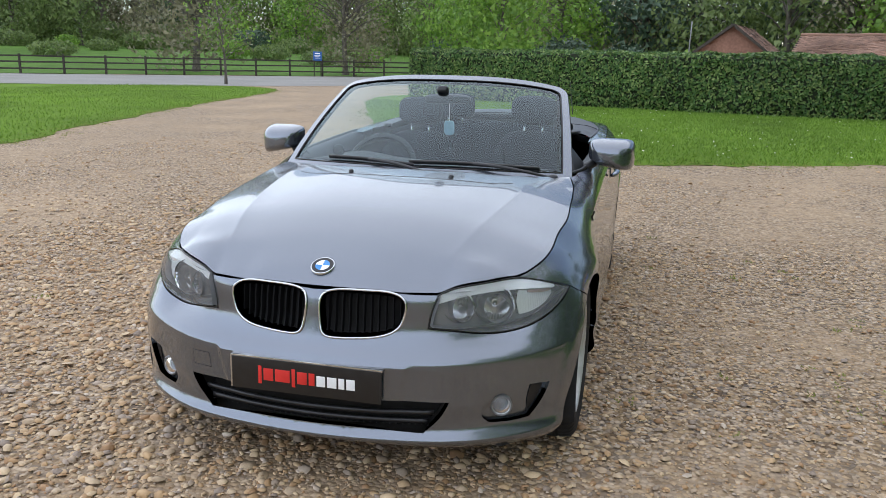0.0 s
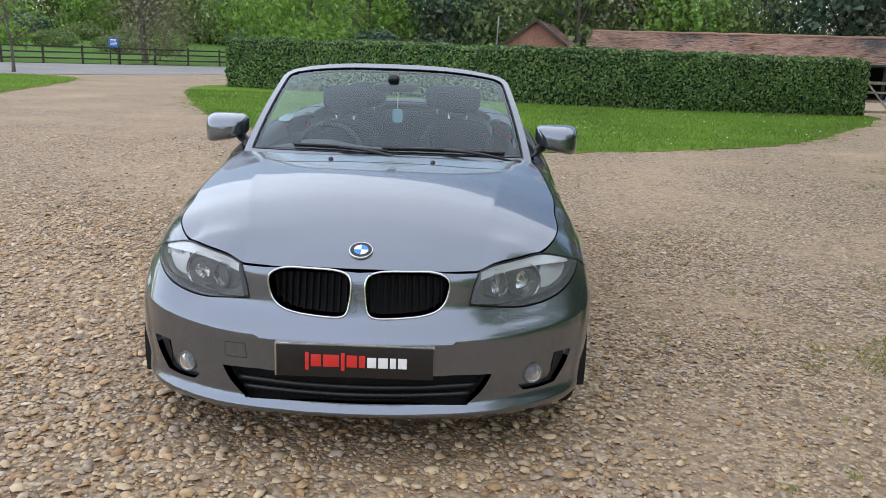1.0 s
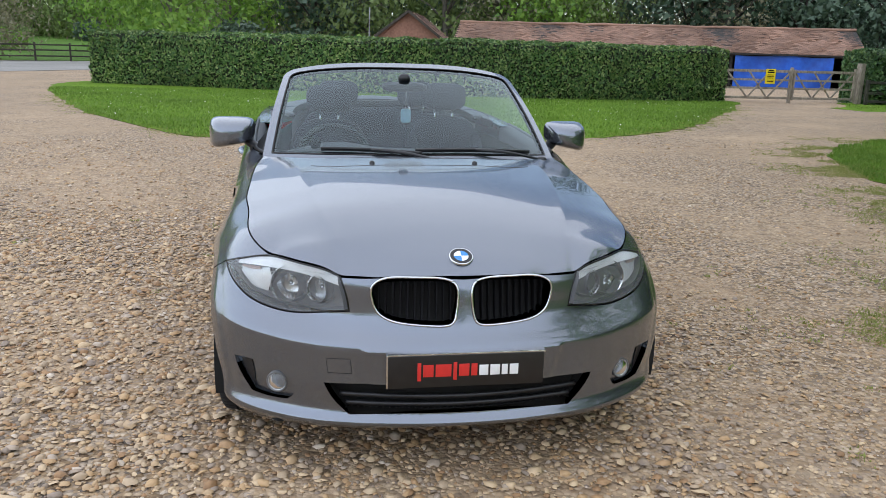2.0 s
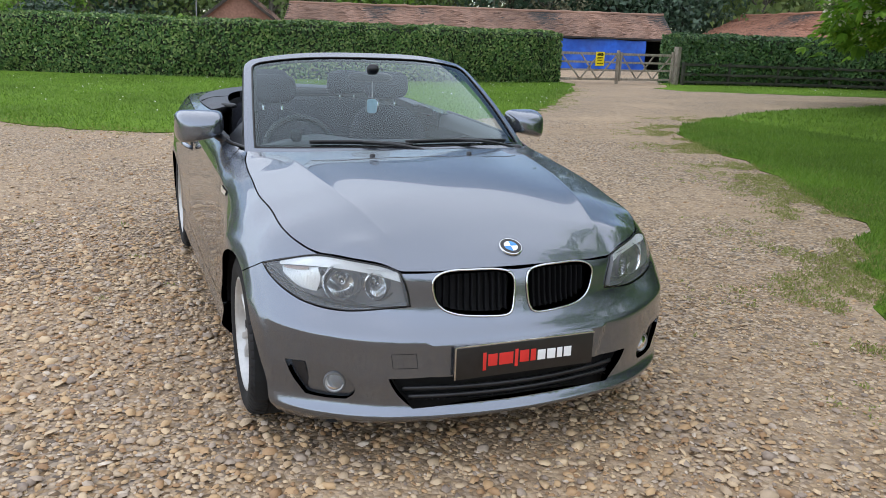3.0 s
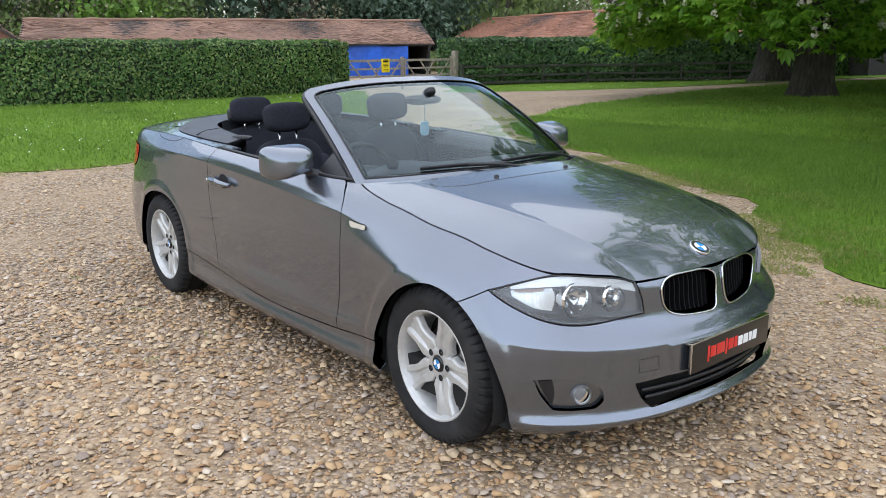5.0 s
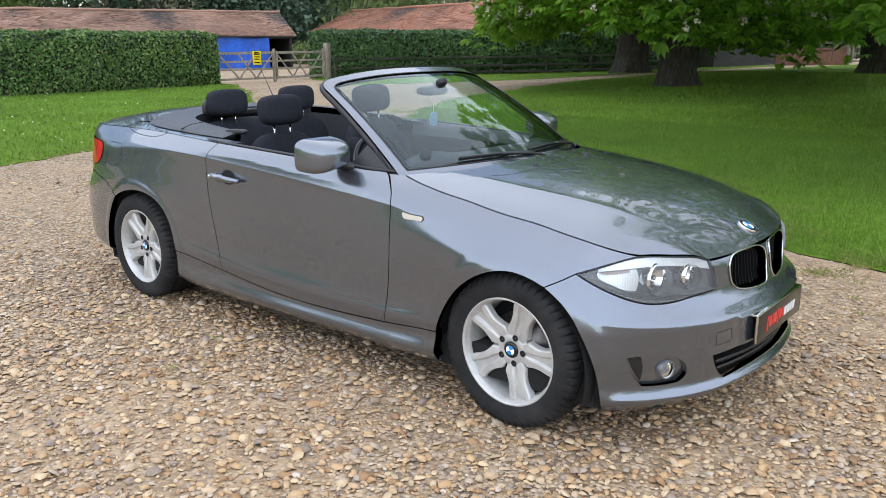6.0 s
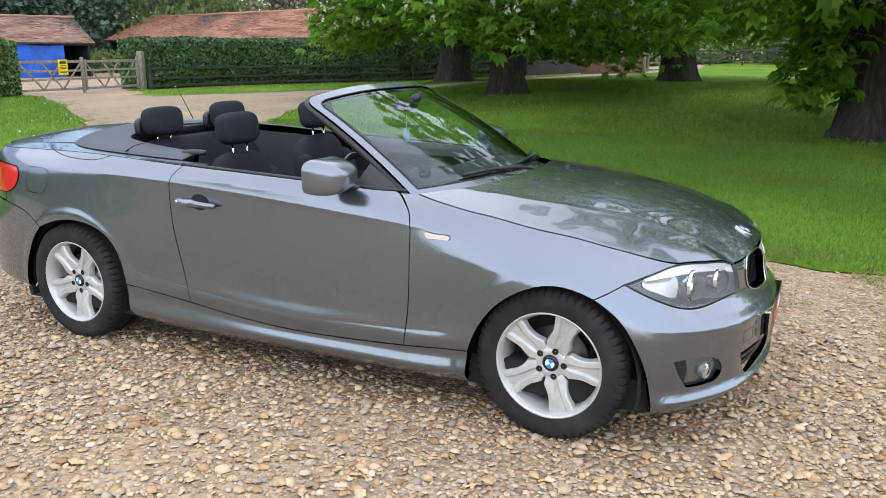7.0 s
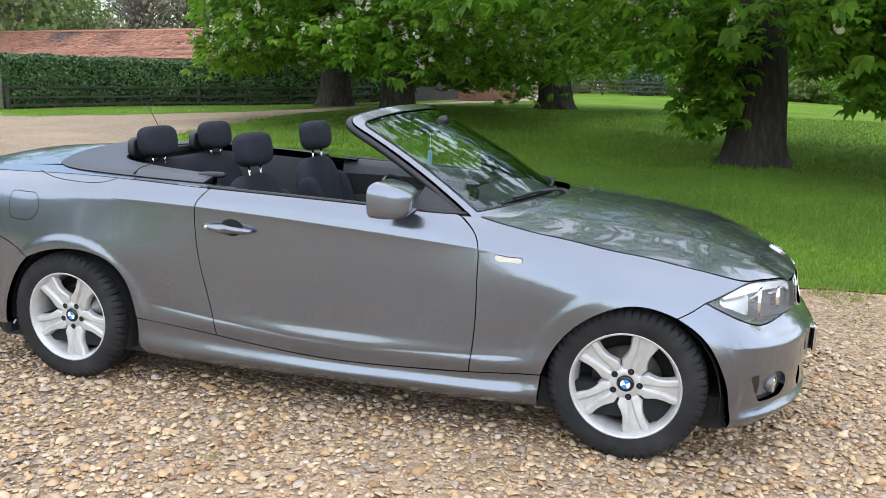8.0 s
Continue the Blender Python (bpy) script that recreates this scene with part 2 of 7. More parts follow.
def mesh_ob(name, verts, faces, mat, parent=None, label="", smooth=True, normals=None):
    """One mesh object from lists or arrays of points and faces."""
    me = bpy.data.meshes.new(name)
    me.from_pydata([tuple(map(float, v)) for v in verts], [], [tuple(map(int, f)) for f in faces])
    if smooth:
        me.shade_smooth()
    if normals is not None:
        me.normals_split_custom_set_from_vertices([tuple(map(float, n)) for n in normals])
    me.materials.append(mat)
    ob = new(name, me)
    ob.parent = parent
    return tagged(ob, label)


def part(name, bm, mat, parent, label="", smooth=True, angle=40):
    """Links a bmesh as one mesh object under its thing."""
    me = bpy.data.meshes.new(name)
    bm.to_mesh(me)
    bm.free()
    if smooth:
        me.shade_smooth()
        me.set_sharp_from_angle(angle=radians(angle))
    me.materials.append(mat)
    ob = new(name, me)
    ob.parent = parent
    return tagged(ob, label)


def soup(name, verts, faces, mat, parent=None, smooth=False):
    """A large mesh from arrays: verts (n, 3), faces (m, 3 or 4)."""
    me = bpy.data.meshes.new(name)
    n, k = faces.shape
    me.vertices.add(len(verts))
    me.vertices.foreach_set("co", np.ascontiguousarray(verts, np.float32).ravel())
    me.loops.add(n * k)
    me.loops.foreach_set("vertex_index", np.ascontiguousarray(faces, np.int32).ravel())
    me.polygons.add(n)
    me.polygons.foreach_set("loop_start", np.arange(0, n * k, k, dtype=np.int32))
    me.polygons.foreach_set("use_smooth", np.full(n, smooth))
    me.update(calc_edges=True)
    me.materials.append(mat)
    ob = new(name, me)
    ob.parent = parent
    return ob


def thing(name, label, category, group="", at=None):
    """An empty at a thing's base, which parents its parts."""
    ob = new(name)
    ob.empty_display_size = 0.1
    if at is not None:
        ob.matrix_world = at
    return tagged(ob, label, category, group)


def smooth_line(pts, n=8):
    """Points along a soft curve through pts."""
    pts = np.asarray(pts, float)
    if len(pts) == 2:
        return np.linspace(pts[0], pts[1], n + 1)
    t = np.concatenate(([0], np.cumsum(np.linalg.norm(np.diff(pts, axis=0), axis=1) ** 0.7)))
    at = np.linspace(0, t[-1], n * (len(pts) - 1) + 1)
    return np.stack([cubic(t, pts[:, k])(at) for k in range(pts.shape[1])], 1)


def outline(*runs, n=8):
    """A closed outline of soft runs that meet at corners."""
    return np.concatenate([smooth_line(r, n)[:-1] for r in runs])


def closed_line(pts, n=6):
    """A soft closed outline through pts."""
    pts = np.asarray(pts, float)
    k = len(pts)
    return smooth_line(np.concatenate((pts[-3:], pts, pts[:4])), n)[3 * n:(3 + k) * n]


def inset(poly, d):
    """The outline moved inwards by d."""
    a, b = np.roll(poly, 1, 0), np.roll(poly, -1, 0)
    area = np.sum(poly[:, 0] * b[:, 1] - b[:, 0] * poly[:, 1])
    e1, e2 = poly - a, b - poly
    n1 = np.stack((-e1[:, 1], e1[:, 0]), 1) / (np.linalg.norm(e1, axis=1)[:, None] + 1e-9)
    n2 = np.stack((-e2[:, 1], e2[:, 0]), 1) / (np.linalg.norm(e2, axis=1)[:, None] + 1e-9)
    m = n1 + n2
    m /= np.maximum(np.sum(m * n1, 1), .35)[:, None]
    return poly + m * d * (1 if area > 0 else -1)


def inside(poly, p):
    """Which of the points p lie in the outline."""
    x, y = p[:, 0][:, None], p[:, 1][:, None]
    a, b = poly, np.roll(poly, -1, 0)
    cross = ((a[:, 1] > y) != (b[:, 1] > y)) & (x < (b[:, 0] - a[:, 0]) * (y - a[:, 1]) / (b[:, 1] - a[:, 1] + 1e-12) + a[:, 0])
    return cross.sum(1) % 2 == 1


def near_line(poly, p):
    """The distance of the points p from the outline's points."""
    return np.min(np.linalg.norm(p[:, None] - poly[None], axis=2), axis=1)


def patch(name, surf, edge, holes, step, mat, parent, label="", lip=0.014, flip=False, more=None):
    """A trimmed piece of a surface surf(u, v), with its edges turned in by lip; more: further points to pass through."""
    loops = [np.asarray(edge, float)] + [np.asarray(h, float) for h in holes]
    lo, hi = loops[0].min(0), loops[0].max(0)
    g = np.stack(np.meshgrid(np.arange(lo[0], hi[0], step), np.arange(lo[1], hi[1], step), indexing="ij"), -1).reshape(-1, 2)
    if more is not None:
        g = np.concatenate((g[near_line(more, g) > .006], more))
    keep = inside(loops[0], g)
    for h in loops[1:]:
        keep &= ~inside(h, g)
    g = g[keep]
    for l in loops:
        if len(g):
            g = g[near_line(l, g) > min(.45 * step, .008 if more is not None else 1)]
    pts, edges = [], []
    for l in loops:
        k = len(pts)
        pts += [Vector(p) for p in l]
        edges += [(k + i, k + (i + 1) % len(l)) for i in range(len(l))]
    pts += [Vector(p) for p in g]
    uv, _, tris, *_ = delaunay_2d_cdt(pts, edges, [], 0, 1e-6)
    uv = np.array([tuple(p) for p in uv])
    tris = np.array([t for t in tris if len(t) == 3])
    mid = uv[tris].mean(1)
    keep = inside(loops[0], mid)
    for h in loops[1:]:
        keep &= ~inside(h, mid)
    tris = tris[keep]
    e = 3e-3

    def place(q):
        return surf(q[:, 0], q[:, 1])

    def normal(q):
        du = surf(q[:, 0] + e, q[:, 1]) - surf(q[:, 0] - e, q[:, 1])
        dv = surf(q[:, 0], q[:, 1] + e) - surf(q[:, 0], q[:, 1] - e)
        c = np.cross(du, dv)
        return (-1 if flip else 1) * c / (np.linalg.norm(c, axis=1)[:, None] + 1e-12)
    nrm = normal(uv)
    verts, k = [place(uv)], len(uv)
    faces = [tuple(t[::-1]) if flip else tuple(t) for t in tris]
    split = [nrm[i] for t in faces for i in t]
    first, hard = 0, set()
    if lip:
        for l in loops:
            p, n, m = place(l), normal(l), len(l)
            out = np.cross(np.roll(p, -1, 0) - np.roll(p, 1, 0), n)
            out /= np.linalg.norm(out, axis=1)[:, None] + 1e-12
            verts.append(p - n * lip)
            for i in range(m):
                j = (i + 1) % m
                faces.append((first + i, first + j, k + j, k + i))
                hard.add((min(first + i, first + j), max(first + i, first + j)))
                split += [out[i], out[j], out[j], out[i]]
            first += m
            k += m
    ob = mesh_ob(name, np.concatenate(verts), faces, mat, parent, label)
    for e in ob.data.edges:
        if tuple(sorted(e.vertices)) in hard:
            e.use_edge_sharp = True
    if len(ob.data.loops) == len(split):
        ob.data.normals_split_custom_set([tuple(map(float, q)) for q in split])
    return ob


def tube(line, radius, sides=8, closed=False, flat=1.0, up=(0, 0, 1)):
    """Points and faces of a pipe along a line; flat squeezes it along up."""
    line = np.asarray(line, float)
    n = len(line)
    rad = np.broadcast_to(np.asarray(radius, float), (n,))
    d = np.roll(line, -1, 0) - np.roll(line, 1, 0) if closed else np.gradient(line, axis=0)
    d /= np.linalg.norm(d, axis=1)[:, None] + 1e-12
    u = np.asarray(up, float)
    a = np.cross(d, u)
    weak = np.linalg.norm(a, axis=1) < .05
    a[weak] = np.cross(d[weak], (1, 0, 0.01))
    a /= np.linalg.norm(a, axis=1)[:, None]
    b = np.cross(a, d)
    th = np.linspace(0, 2 * np.pi, sides, endpoint=False)
    v = line[:, None] + rad[:, None, None] * (np.cos(th)[None, :, None] * a[:, None] + flat * np.sin(th)[None, :, None] * b[:, None])
    f = []
    for i in range(n if closed else n - 1):
        j = (i + 1) % n
        f += [(i * sides + k, i * sides + (k + 1) % sides, j * sides + (k + 1) % sides, j * sides + k) for k in range(sides)]
    v = v.reshape(-1, 3)
    if not closed:
        f += [tuple(range(sides))[::-1], tuple(range((n - 1) * sides, n * sides))]
    return v, f


def pipe(name, line, radius, mat, parent, label="", sides=8, closed=False, flat=1.0, up=(0, 0, 1)):
    v, f = tube(line, radius, sides, closed, flat, up)
    return mesh_ob(name, v, [q[::-1] for q in f], mat, parent, label)


def lathe(profile, n, axis="x"):
    """Points and faces of a profile (along, radius) turned round an axis."""
    p = np.asarray(profile, float)
    th = np.linspace(0, 2 * np.pi, n, endpoint=False)
    a, r = p[:, 0][None], p[:, 1][None]
    c, s = np.cos(th)[:, None], np.sin(th)[:, None]
    v = np.stack((np.broadcast_to(a, (n, len(p))), r * c, r * s), -1)
    m = len(p)
    f = [(i * m + k, i * m + k + 1, (i + 1) % n * m + k + 1, (i + 1) % n * m + k) for i in range(n) for k in range(m - 1)]
    v = v.reshape(-1, 3)
    if axis == "z":
        v = v[:, (1, 2, 0)]
    if axis == "y":
        v = v[:, (2, 0, 1)]
    return v, f


def box(bm, x0, x1, y0, y1, z0, z1, bevel=0.0, m=None):
    """Adds a box with softened edges to a bmesh."""
    got = bmesh.ops.create_cube(bm, size=1.0, matrix=Matrix.Translation(((x0 + x1) / 2, (y0 + y1) / 2, (z0 + z1) / 2)) @ Matrix.Diagonal((x1 - x0, y1 - y0, z1 - z0, 1)))
    vs = got["verts"]
    if bevel:
        es = list({e for v in vs for e in v.link_edges})
        r = bmesh.ops.bevel(bm, geom=es, offset=bevel, segments=2, affect="EDGES", profile=.6)
        vs = list({v for f in r["faces"] for v in f.verts} | {v for v in vs if v.is_valid})
    if m is not None:
        bmesh.ops.transform(bm, matrix=m, verts=vs)
    return vs


def beam(bm, a, b, w, h, bevel=0.004):
    """Adds a beam from a to b, w wide and h high."""
    a, b = Vector(a), Vector(b)
    d = b - a
    m = Matrix.Translation((a + b) / 2) @ d.to_track_quat("X", "Z").to_matrix().to_4x4()
    box(bm, -d.length / 2, d.length / 2, -w / 2, w / 2, -h / 2, h / 2, bevel, m)


def pillow(name, size, mat, parent, m, power=3.0, label="", n=20, waist=0.0):
    """A soft rounded block."""
    th, ph = np.meshgrid(np.linspace(0, 2 * np.pi, 2 * n, endpoint=False), np.linspace(-np.pi / 2, np.pi / 2, n + 1), indexing="ij")
    f = lambda w: np.sign(w) * np.abs(w) ** (2 / power)
    x, y, z = f(np.cos(ph)) * f(np.cos(th)), f(np.cos(ph)) * f(np.sin(th)), f(np.sin(ph))
    w = 1 - waist * (1 - z) / 2
    v = np.stack((x * w * size[0] / 2, y * size[1] / 2, z * size[2] / 2), -1).reshape(-1, 3)
    a, b = 2 * n, n + 1
    q = [(i * b + j, (i + 1) % a * b + j, (i + 1) % a * b + j + 1, i * b + j + 1) for i in range(a) for j in range(n)]
    v = np.array([tuple(m @ Vector(p)) for p in v])
    ob = mesh_ob(name, v, q, mat, parent, label)
    bm = bmesh.new()
    bm.from_mesh(ob.data)
    bmesh.ops.remove_doubles(bm, verts=bm.verts, dist=1e-5)
    bm.to_mesh(ob.data)
    bm.free()
    ob.data.shade_smooth()
    return ob


# ---- the car's skin: plan curve and section rows ----
def cubic(t, v):
    """A natural cubic spline through the values v at the places t."""
    t, v = np.asarray(t, float), np.asarray(v, float)
    n, h = len(t), np.diff(t)
    a, b = np.eye(n), np.zeros(n)
    for i in range(1, n - 1):
        a[i, i - 1:i + 2] = h[i - 1], 2 * (h[i - 1] + h[i]), h[i]
        b[i] = 6 * ((v[i + 1] - v[i]) / h[i] - (v[i] - v[i - 1]) / h[i - 1])
    m = np.linalg.solve(a, b)

    def at(x):
        x = np.asarray(x, float)
        i = np.clip(np.searchsorted(t, x) - 1, 0, n - 2)
        d, p, q = h[i], t[i + 1] - x, x - t[i]
        return (m[i] * p ** 3 + m[i + 1] * q ** 3) / (6 * d) + (v[i] / d - m[i] * d / 6) * p + (v[i + 1] / d - m[i + 1] * d / 6) * q
    return at


def pchip(t, v):
    """A monotone cubic through the values v at the places t; beyond the ends it goes on straight."""
    t, v = np.asarray(t, float), np.asarray(v, float)
    h, d = np.diff(t), np.diff(v) / np.diff(t)
    m = np.empty(len(t))
    m[0], m[-1] = d[0], d[-1]
    for i in range(1, len(t) - 1):
        w, u = 2 * h[i] + h[i - 1], h[i] + 2 * h[i - 1]
        m[i] = 0 if d[i - 1] * d[i] <= 0 else (w + u) / (w / d[i - 1] + u / d[i])

    def at(x):
        x = np.asarray(x, float)
        i = np.clip(np.searchsorted(t, x) - 1, 0, len(t) - 2)
        q = (x - t[i]) / h[i]
        r = np.clip(q, 0, 1)
        y = (1 + 2 * r) * (1 - r) ** 2 * v[i] + r * (1 - r) ** 2 * h[i] * m[i] + r * r * (3 - 2 * r) * v[i + 1] + r * r * (r - 1) * h[i] * m[i + 1]
        return y + np.where(q < 0, q * h[i] * m[0], 0) + np.where(q > 1, (q - 1) * h[i] * m[-1], 0)
    return at


HALF_PLAN = [(0, -.745), (.26, -.722), (.46, -.672), (.62, -.585), (.768, -.455), (.84, -.32), (.862, -.15), (.867, .1), (.864, .5), (.862, 1.0),
             (.866, 1.5), (.872, 2.2), (.874, 2.6), (.862, 2.95), (.82, 3.25), (.72, 3.45), (.5, 3.56), (0, 3.6)]
ring = np.array([(-x, y) for x, y in HALF_PLAN[:0:-1]] + HALF_PLAN)
chord = np.concatenate(([0], np.cumsum(np.hypot(*np.diff(ring, axis=0).T))))
chord -= chord[len(HALF_PLAN) - 1]
plan_x, plan_y = cubic(chord, ring[:, 0]), cubic(chord, ring[:, 1])
S_END = chord[-1]
fine = np.linspace(0, S_END, 3000)
fine_x, fine_y = plan_x(fine), plan_y(fine)
widest = int(np.argmax(fine_x))


def s_side(y):
    """The place along the plan curve beside the car at y."""
    k = np.searchsorted(fine_y, y)
    return float(fine[min(k, 2999)])


def s_front(x):
    """The place along the plan curve in front of the car at x."""
    return float(np.interp(x, fine_x[:widest], fine[:widest]))


# each row: height and outward offset at ten feature lines, from the bottom edge to the top edge
Z_NOSE, O_NOSE = (.195, .228, .262, .36, .47, .50, .54, .60, .68, .712), (-.045, .010, -.008, .010, .003, 0, -.027, -.045, -.06, -.078)
Z_LAMP, O_LAMP = (.185, .224, .262, .36, .47, .495, .53, .59, .68, .71), (-.04, .009, -.008, .006, .006, 0, -.03, -.06, -.066, -.078)
Z_BEND, O_BEND = (.172, .218, .262, .37, .475, .50, .535, .575, .68, .75), (-.04, .008, -.008, 0, 0, -.006, -.045, -.083, -.088, -.098)
Z_EDGE, O_EDGE = (.165, .215, .262, .38, .47, .51, .56, .61, .68, .76), (-.035, .004, -.006, .005, .003, -.005, -.03, -.058, -.074, -.128)
Z_LEAD, O_LEAD = (.17, .26, .33, .40, .48, .55, .62, .70, .76, .804), (-.03, 0, .008, .012, .012, .006, -.012, -.045, -.088, -.136)
Z_ARCH, O_ARCH = (.20, .26, .33, .40, .50, .58, .66, .73, .79, .844), (-.03, 0, .005, .008, .008, .006, 0, -.028, -.065, -.122)
Z_WING, O_WING = (.175, .23, .29, .355, .43, .58, .72, .80, .86, .908), (-.04, .003, -.012, 0, -.012, -.020, -.028, -.045, -.078, -.136)
Z_POST, O_POST = (.172, .226, .28, .35, .42, .59, .73, .84, .895, .937), (-.04, .003, -.010, 0, -.010, -.020, -.029, -.045, -.085, -.165)
Z_SILL, O_SILL = (.172, .225, .277, .35, .42, .59, .74, .87, .92, .948), (-.04, .003, -.010, 0, -.011, -.022, -.029, -.042, -.068, -.105)
Z_DOOR, O_DOOR = (.17, .222, .272, .35, .42, .60, .75, .90, .94, .965), (-.04, .003, -.010, 0, -.015, -.024, -.029, -.038, -.06, -.085)
Z_LOCK, O_LOCK = (.17, .225, .30, .375, .45, .60, .76, .935, .965, .988), (-.04, .003, -.008, 0, -.008, -.016, -.021, -.032, -.05, -.075)
Z_HIND, O_HIND = (.20, .25, .33, .40, .50, .62, .75, .90, .96, 1.01), (-.04, 0, 0, .003, .003, 0, -.008, -.025, -.055, -.10)
Z_TAIL, O_TAIL = (.22, .27, .34, .40, .50, .60, .72, .88, .95, 1.0), (-.05, 0, .002, .004, .004, 0, -.012, -.04, -.07, -.12)
Z_BACK, O_BACK = (.25, .28, .34, .42, .52, .60, .70, .85, .95, .99), (-.06, 0, .005, .01, .01, 0, -.05, -.06, -.075, -.1)
row_s = [0, s_front(.36), s_front(.62), s_front(.76), s_side(-.15), s_side(.1), s_side(.5), s_side(.66), s_side(.85), s_side(1.2), s_side(1.85),
         s_side(2.6), s_side(3.1), s_side(3.5), S_END]
row_z = np.array([Z_NOSE, Z_LAMP, Z_BEND, Z_EDGE, Z_LEAD, Z_ARCH, Z_WING, Z_POST, Z_SILL, Z_DOOR, Z_LOCK, Z_HIND, Z_TAIL, Z_BACK, Z_BACK])
row_o = np.array([O_NOSE, O_LAMP, O_BEND, O_EDGE, O_LEAD, O_ARCH, O_WING, O_POST, O_SILL, O_DOOR, O_LOCK, O_HIND, O_TAIL, O_BACK, O_BACK])
# a table of the offsets over the plan curve and the height
TS, TZ = np.linspace(0, S_END, 1400), np.linspace(.14, 1.06, 700)
knot_z = np.stack([pchip(row_s, row_z[:, k])(TS) for k in range(10)], 1)
knot_o = np.stack([pchip(row_s, row_o[:, k])(TS) for k in range(10)], 1)
OFFSETS = np.stack([pchip(knot_z[i], knot_o[i])(TZ) for i in range(len(TS))])


def soft(x, a, b):
    """0 up to a, 1 from b on."""
    q = np.clip((x - a) / (b - a), 0, 1)
    return q * q * (3 - 2 * q)


# raised lips round the wheel arches, and the plinth behind the number plate
for s0, z0, wide_ in ((1.298, .300, .365), (3.930, .305, .370)):
    far_ = np.hypot((TS[:, None] - s0) * .357 / wide_, TZ[None] - z0)
    OFFSETS += .0050 * (1 - soft(far_, .394, .434)) * soft(TZ[None], .20, .26)
for s0, z0, high_, long_ in ((3.90, .66, .013, .42), (1.30, .62, .006, .36)):
    OFFSETS += high_ * np.exp(-((TS[:, None] - s0) / long_) ** 2 - ((TZ[None] - z0) / .13) ** 2)
OFFSETS += .008 * (1 - soft(TS[:, None], .298 + .28 * (TZ[None] - .39), .316 + .28 * (TZ[None] - .39))) * (1 - soft(TZ[None], .484, .494)) * soft(TZ[None], .30, .34)
# pressed creases: along the shoulder, above the sill, across the bumper and on its lower lip
SHOULDER = ((1.70, 1.95, 2.4, 2.8, 3.2, 3.7, 4.35), (.79, .826, .858, .885, .908, .926, .940))
ABOVE_SILL = ((1.60, 1.959, 2.459, 2.80, 3.143, 3.56), (.405, .378, .354, .366, .402, .450))
BUMPER_EDGE = ((0, .36, .62, .76, 1.0), (.494, .492, .496, .503, .52))
LIP_EDGE = ((0, .39, .6, .75, .92), (.236, .233, .228, .226, .226))
CREASES = ((SHOULDER, .0048, .026, 1.62, 1.9, 3.9, 4.35), (ABOVE_SILL, -.0042, .030, 1.66, 1.85, 3.42, 3.55), (BUMPER_EDGE, .0062, .024, -2, -1, .84, 1.0), (LIP_EDGE, .0055, .016, -2, -1, .80, .92))
for (at_s, at_z), high_, wide_, s0, s1, s2, s3 in CREASES:
    far_ = np.abs(TZ[None] - np.interp(TS, at_s, at_z)[:, None])
    OFFSETS += high_ * np.exp(-far_ / wide_) * (soft(TS, s0, s1) * (1 - soft(TS, s2, s3)))[:, None]
CREASE_POINTS = np.concatenate([np.stack((t_, np.interp(t_, at_s, at_z) + d_), 1) for (at_s, at_z), *_ in CREASES for t_ in (np.arange(max(.0, at_s[0]), at_s[-1], .012),) for d_ in (-.0045, 0, .0045)])
top_z = lambda s: np.interp(np.abs(s), TS, knot_z[:, 9])
low_z = lambda s: np.interp(np.abs(s), TS, knot_z[:, 0])


def skin(s, z, proud=0.0):
    """Points of the body at places s along the plan curve (below zero: driver's side, x < 0) and heights z."""
    s, z = np.asarray(s, float), np.asarray(z, float)
    a = np.clip(np.abs(s) / (TS[1] - TS[0]), 0, len(TS) - 1.001)
    b = np.clip((z - TZ[0]) / (TZ[1] - TZ[0]), 0, len(TZ) - 1.001)
    i, j = a.astype(int), b.astype(int)
    a, b = a - i, b - j
    o = (OFFSETS[i, j] * (1 - a) + OFFSETS[i + 1, j] * a) * (1 - b) + (OFFSETS[i, j + 1] * (1 - a) + OFFSETS[i + 1, j + 1] * a) * b + proud
    e = 2e-3
    dx, dy = plan_x(s + e) - plan_x(s - e), plan_y(s + e) - plan_y(s - e)
    n = np.hypot(dx, dy)
    return np.stack((plan_x(s) + o * dy / n, plan_y(s) - o * dx / n, z), -1)

# ---- the ground ----
def ground_z(x, y):
    """The height of the ground: level round the car, rising a little under the chestnuts and over the field, dipping in the yard."""
    x, y = np.asarray(x, float), np.asarray(y, float)
    rise = .020 * np.clip(x - 3, 0, 20) * np.exp(-((y - 2) / 13) ** 4)
    t = np.clip((y + .35 * x - 30) / 14, 0, 1)
    field = .034 * np.clip((y - x - 78) / 1.414, 0, 110)
    return rise + field - .30 * t * t * (3 - 2 * t) * np.clip((x + 4) / 8, 0, 1)


lines = np.concatenate((-np.geomspace(1500, 122, 9), np.arange(-120, 121, 2.5), np.geomspace(122, 1500, 9)))
gx, gy = np.meshgrid(lines, lines, indexing="ij")
k = len(lines)
idx = np.arange(k * k).reshape(k, k)
quads = np.stack((idx[:-1, :-1], idx[1:, :-1], idx[1:, 1:], idx[:-1, 1:]), -1).reshape(-1, 4)
ground = tagged(soup("ground", np.stack((gx, gy, ground_z(gx, gy)), -1).reshape(-1, 3), quads, GRAVEL, smooth=True), "pale flint gravel drive with sandy bare patches", "ground", kind="structure")

rng = np.random.default_rng(7)


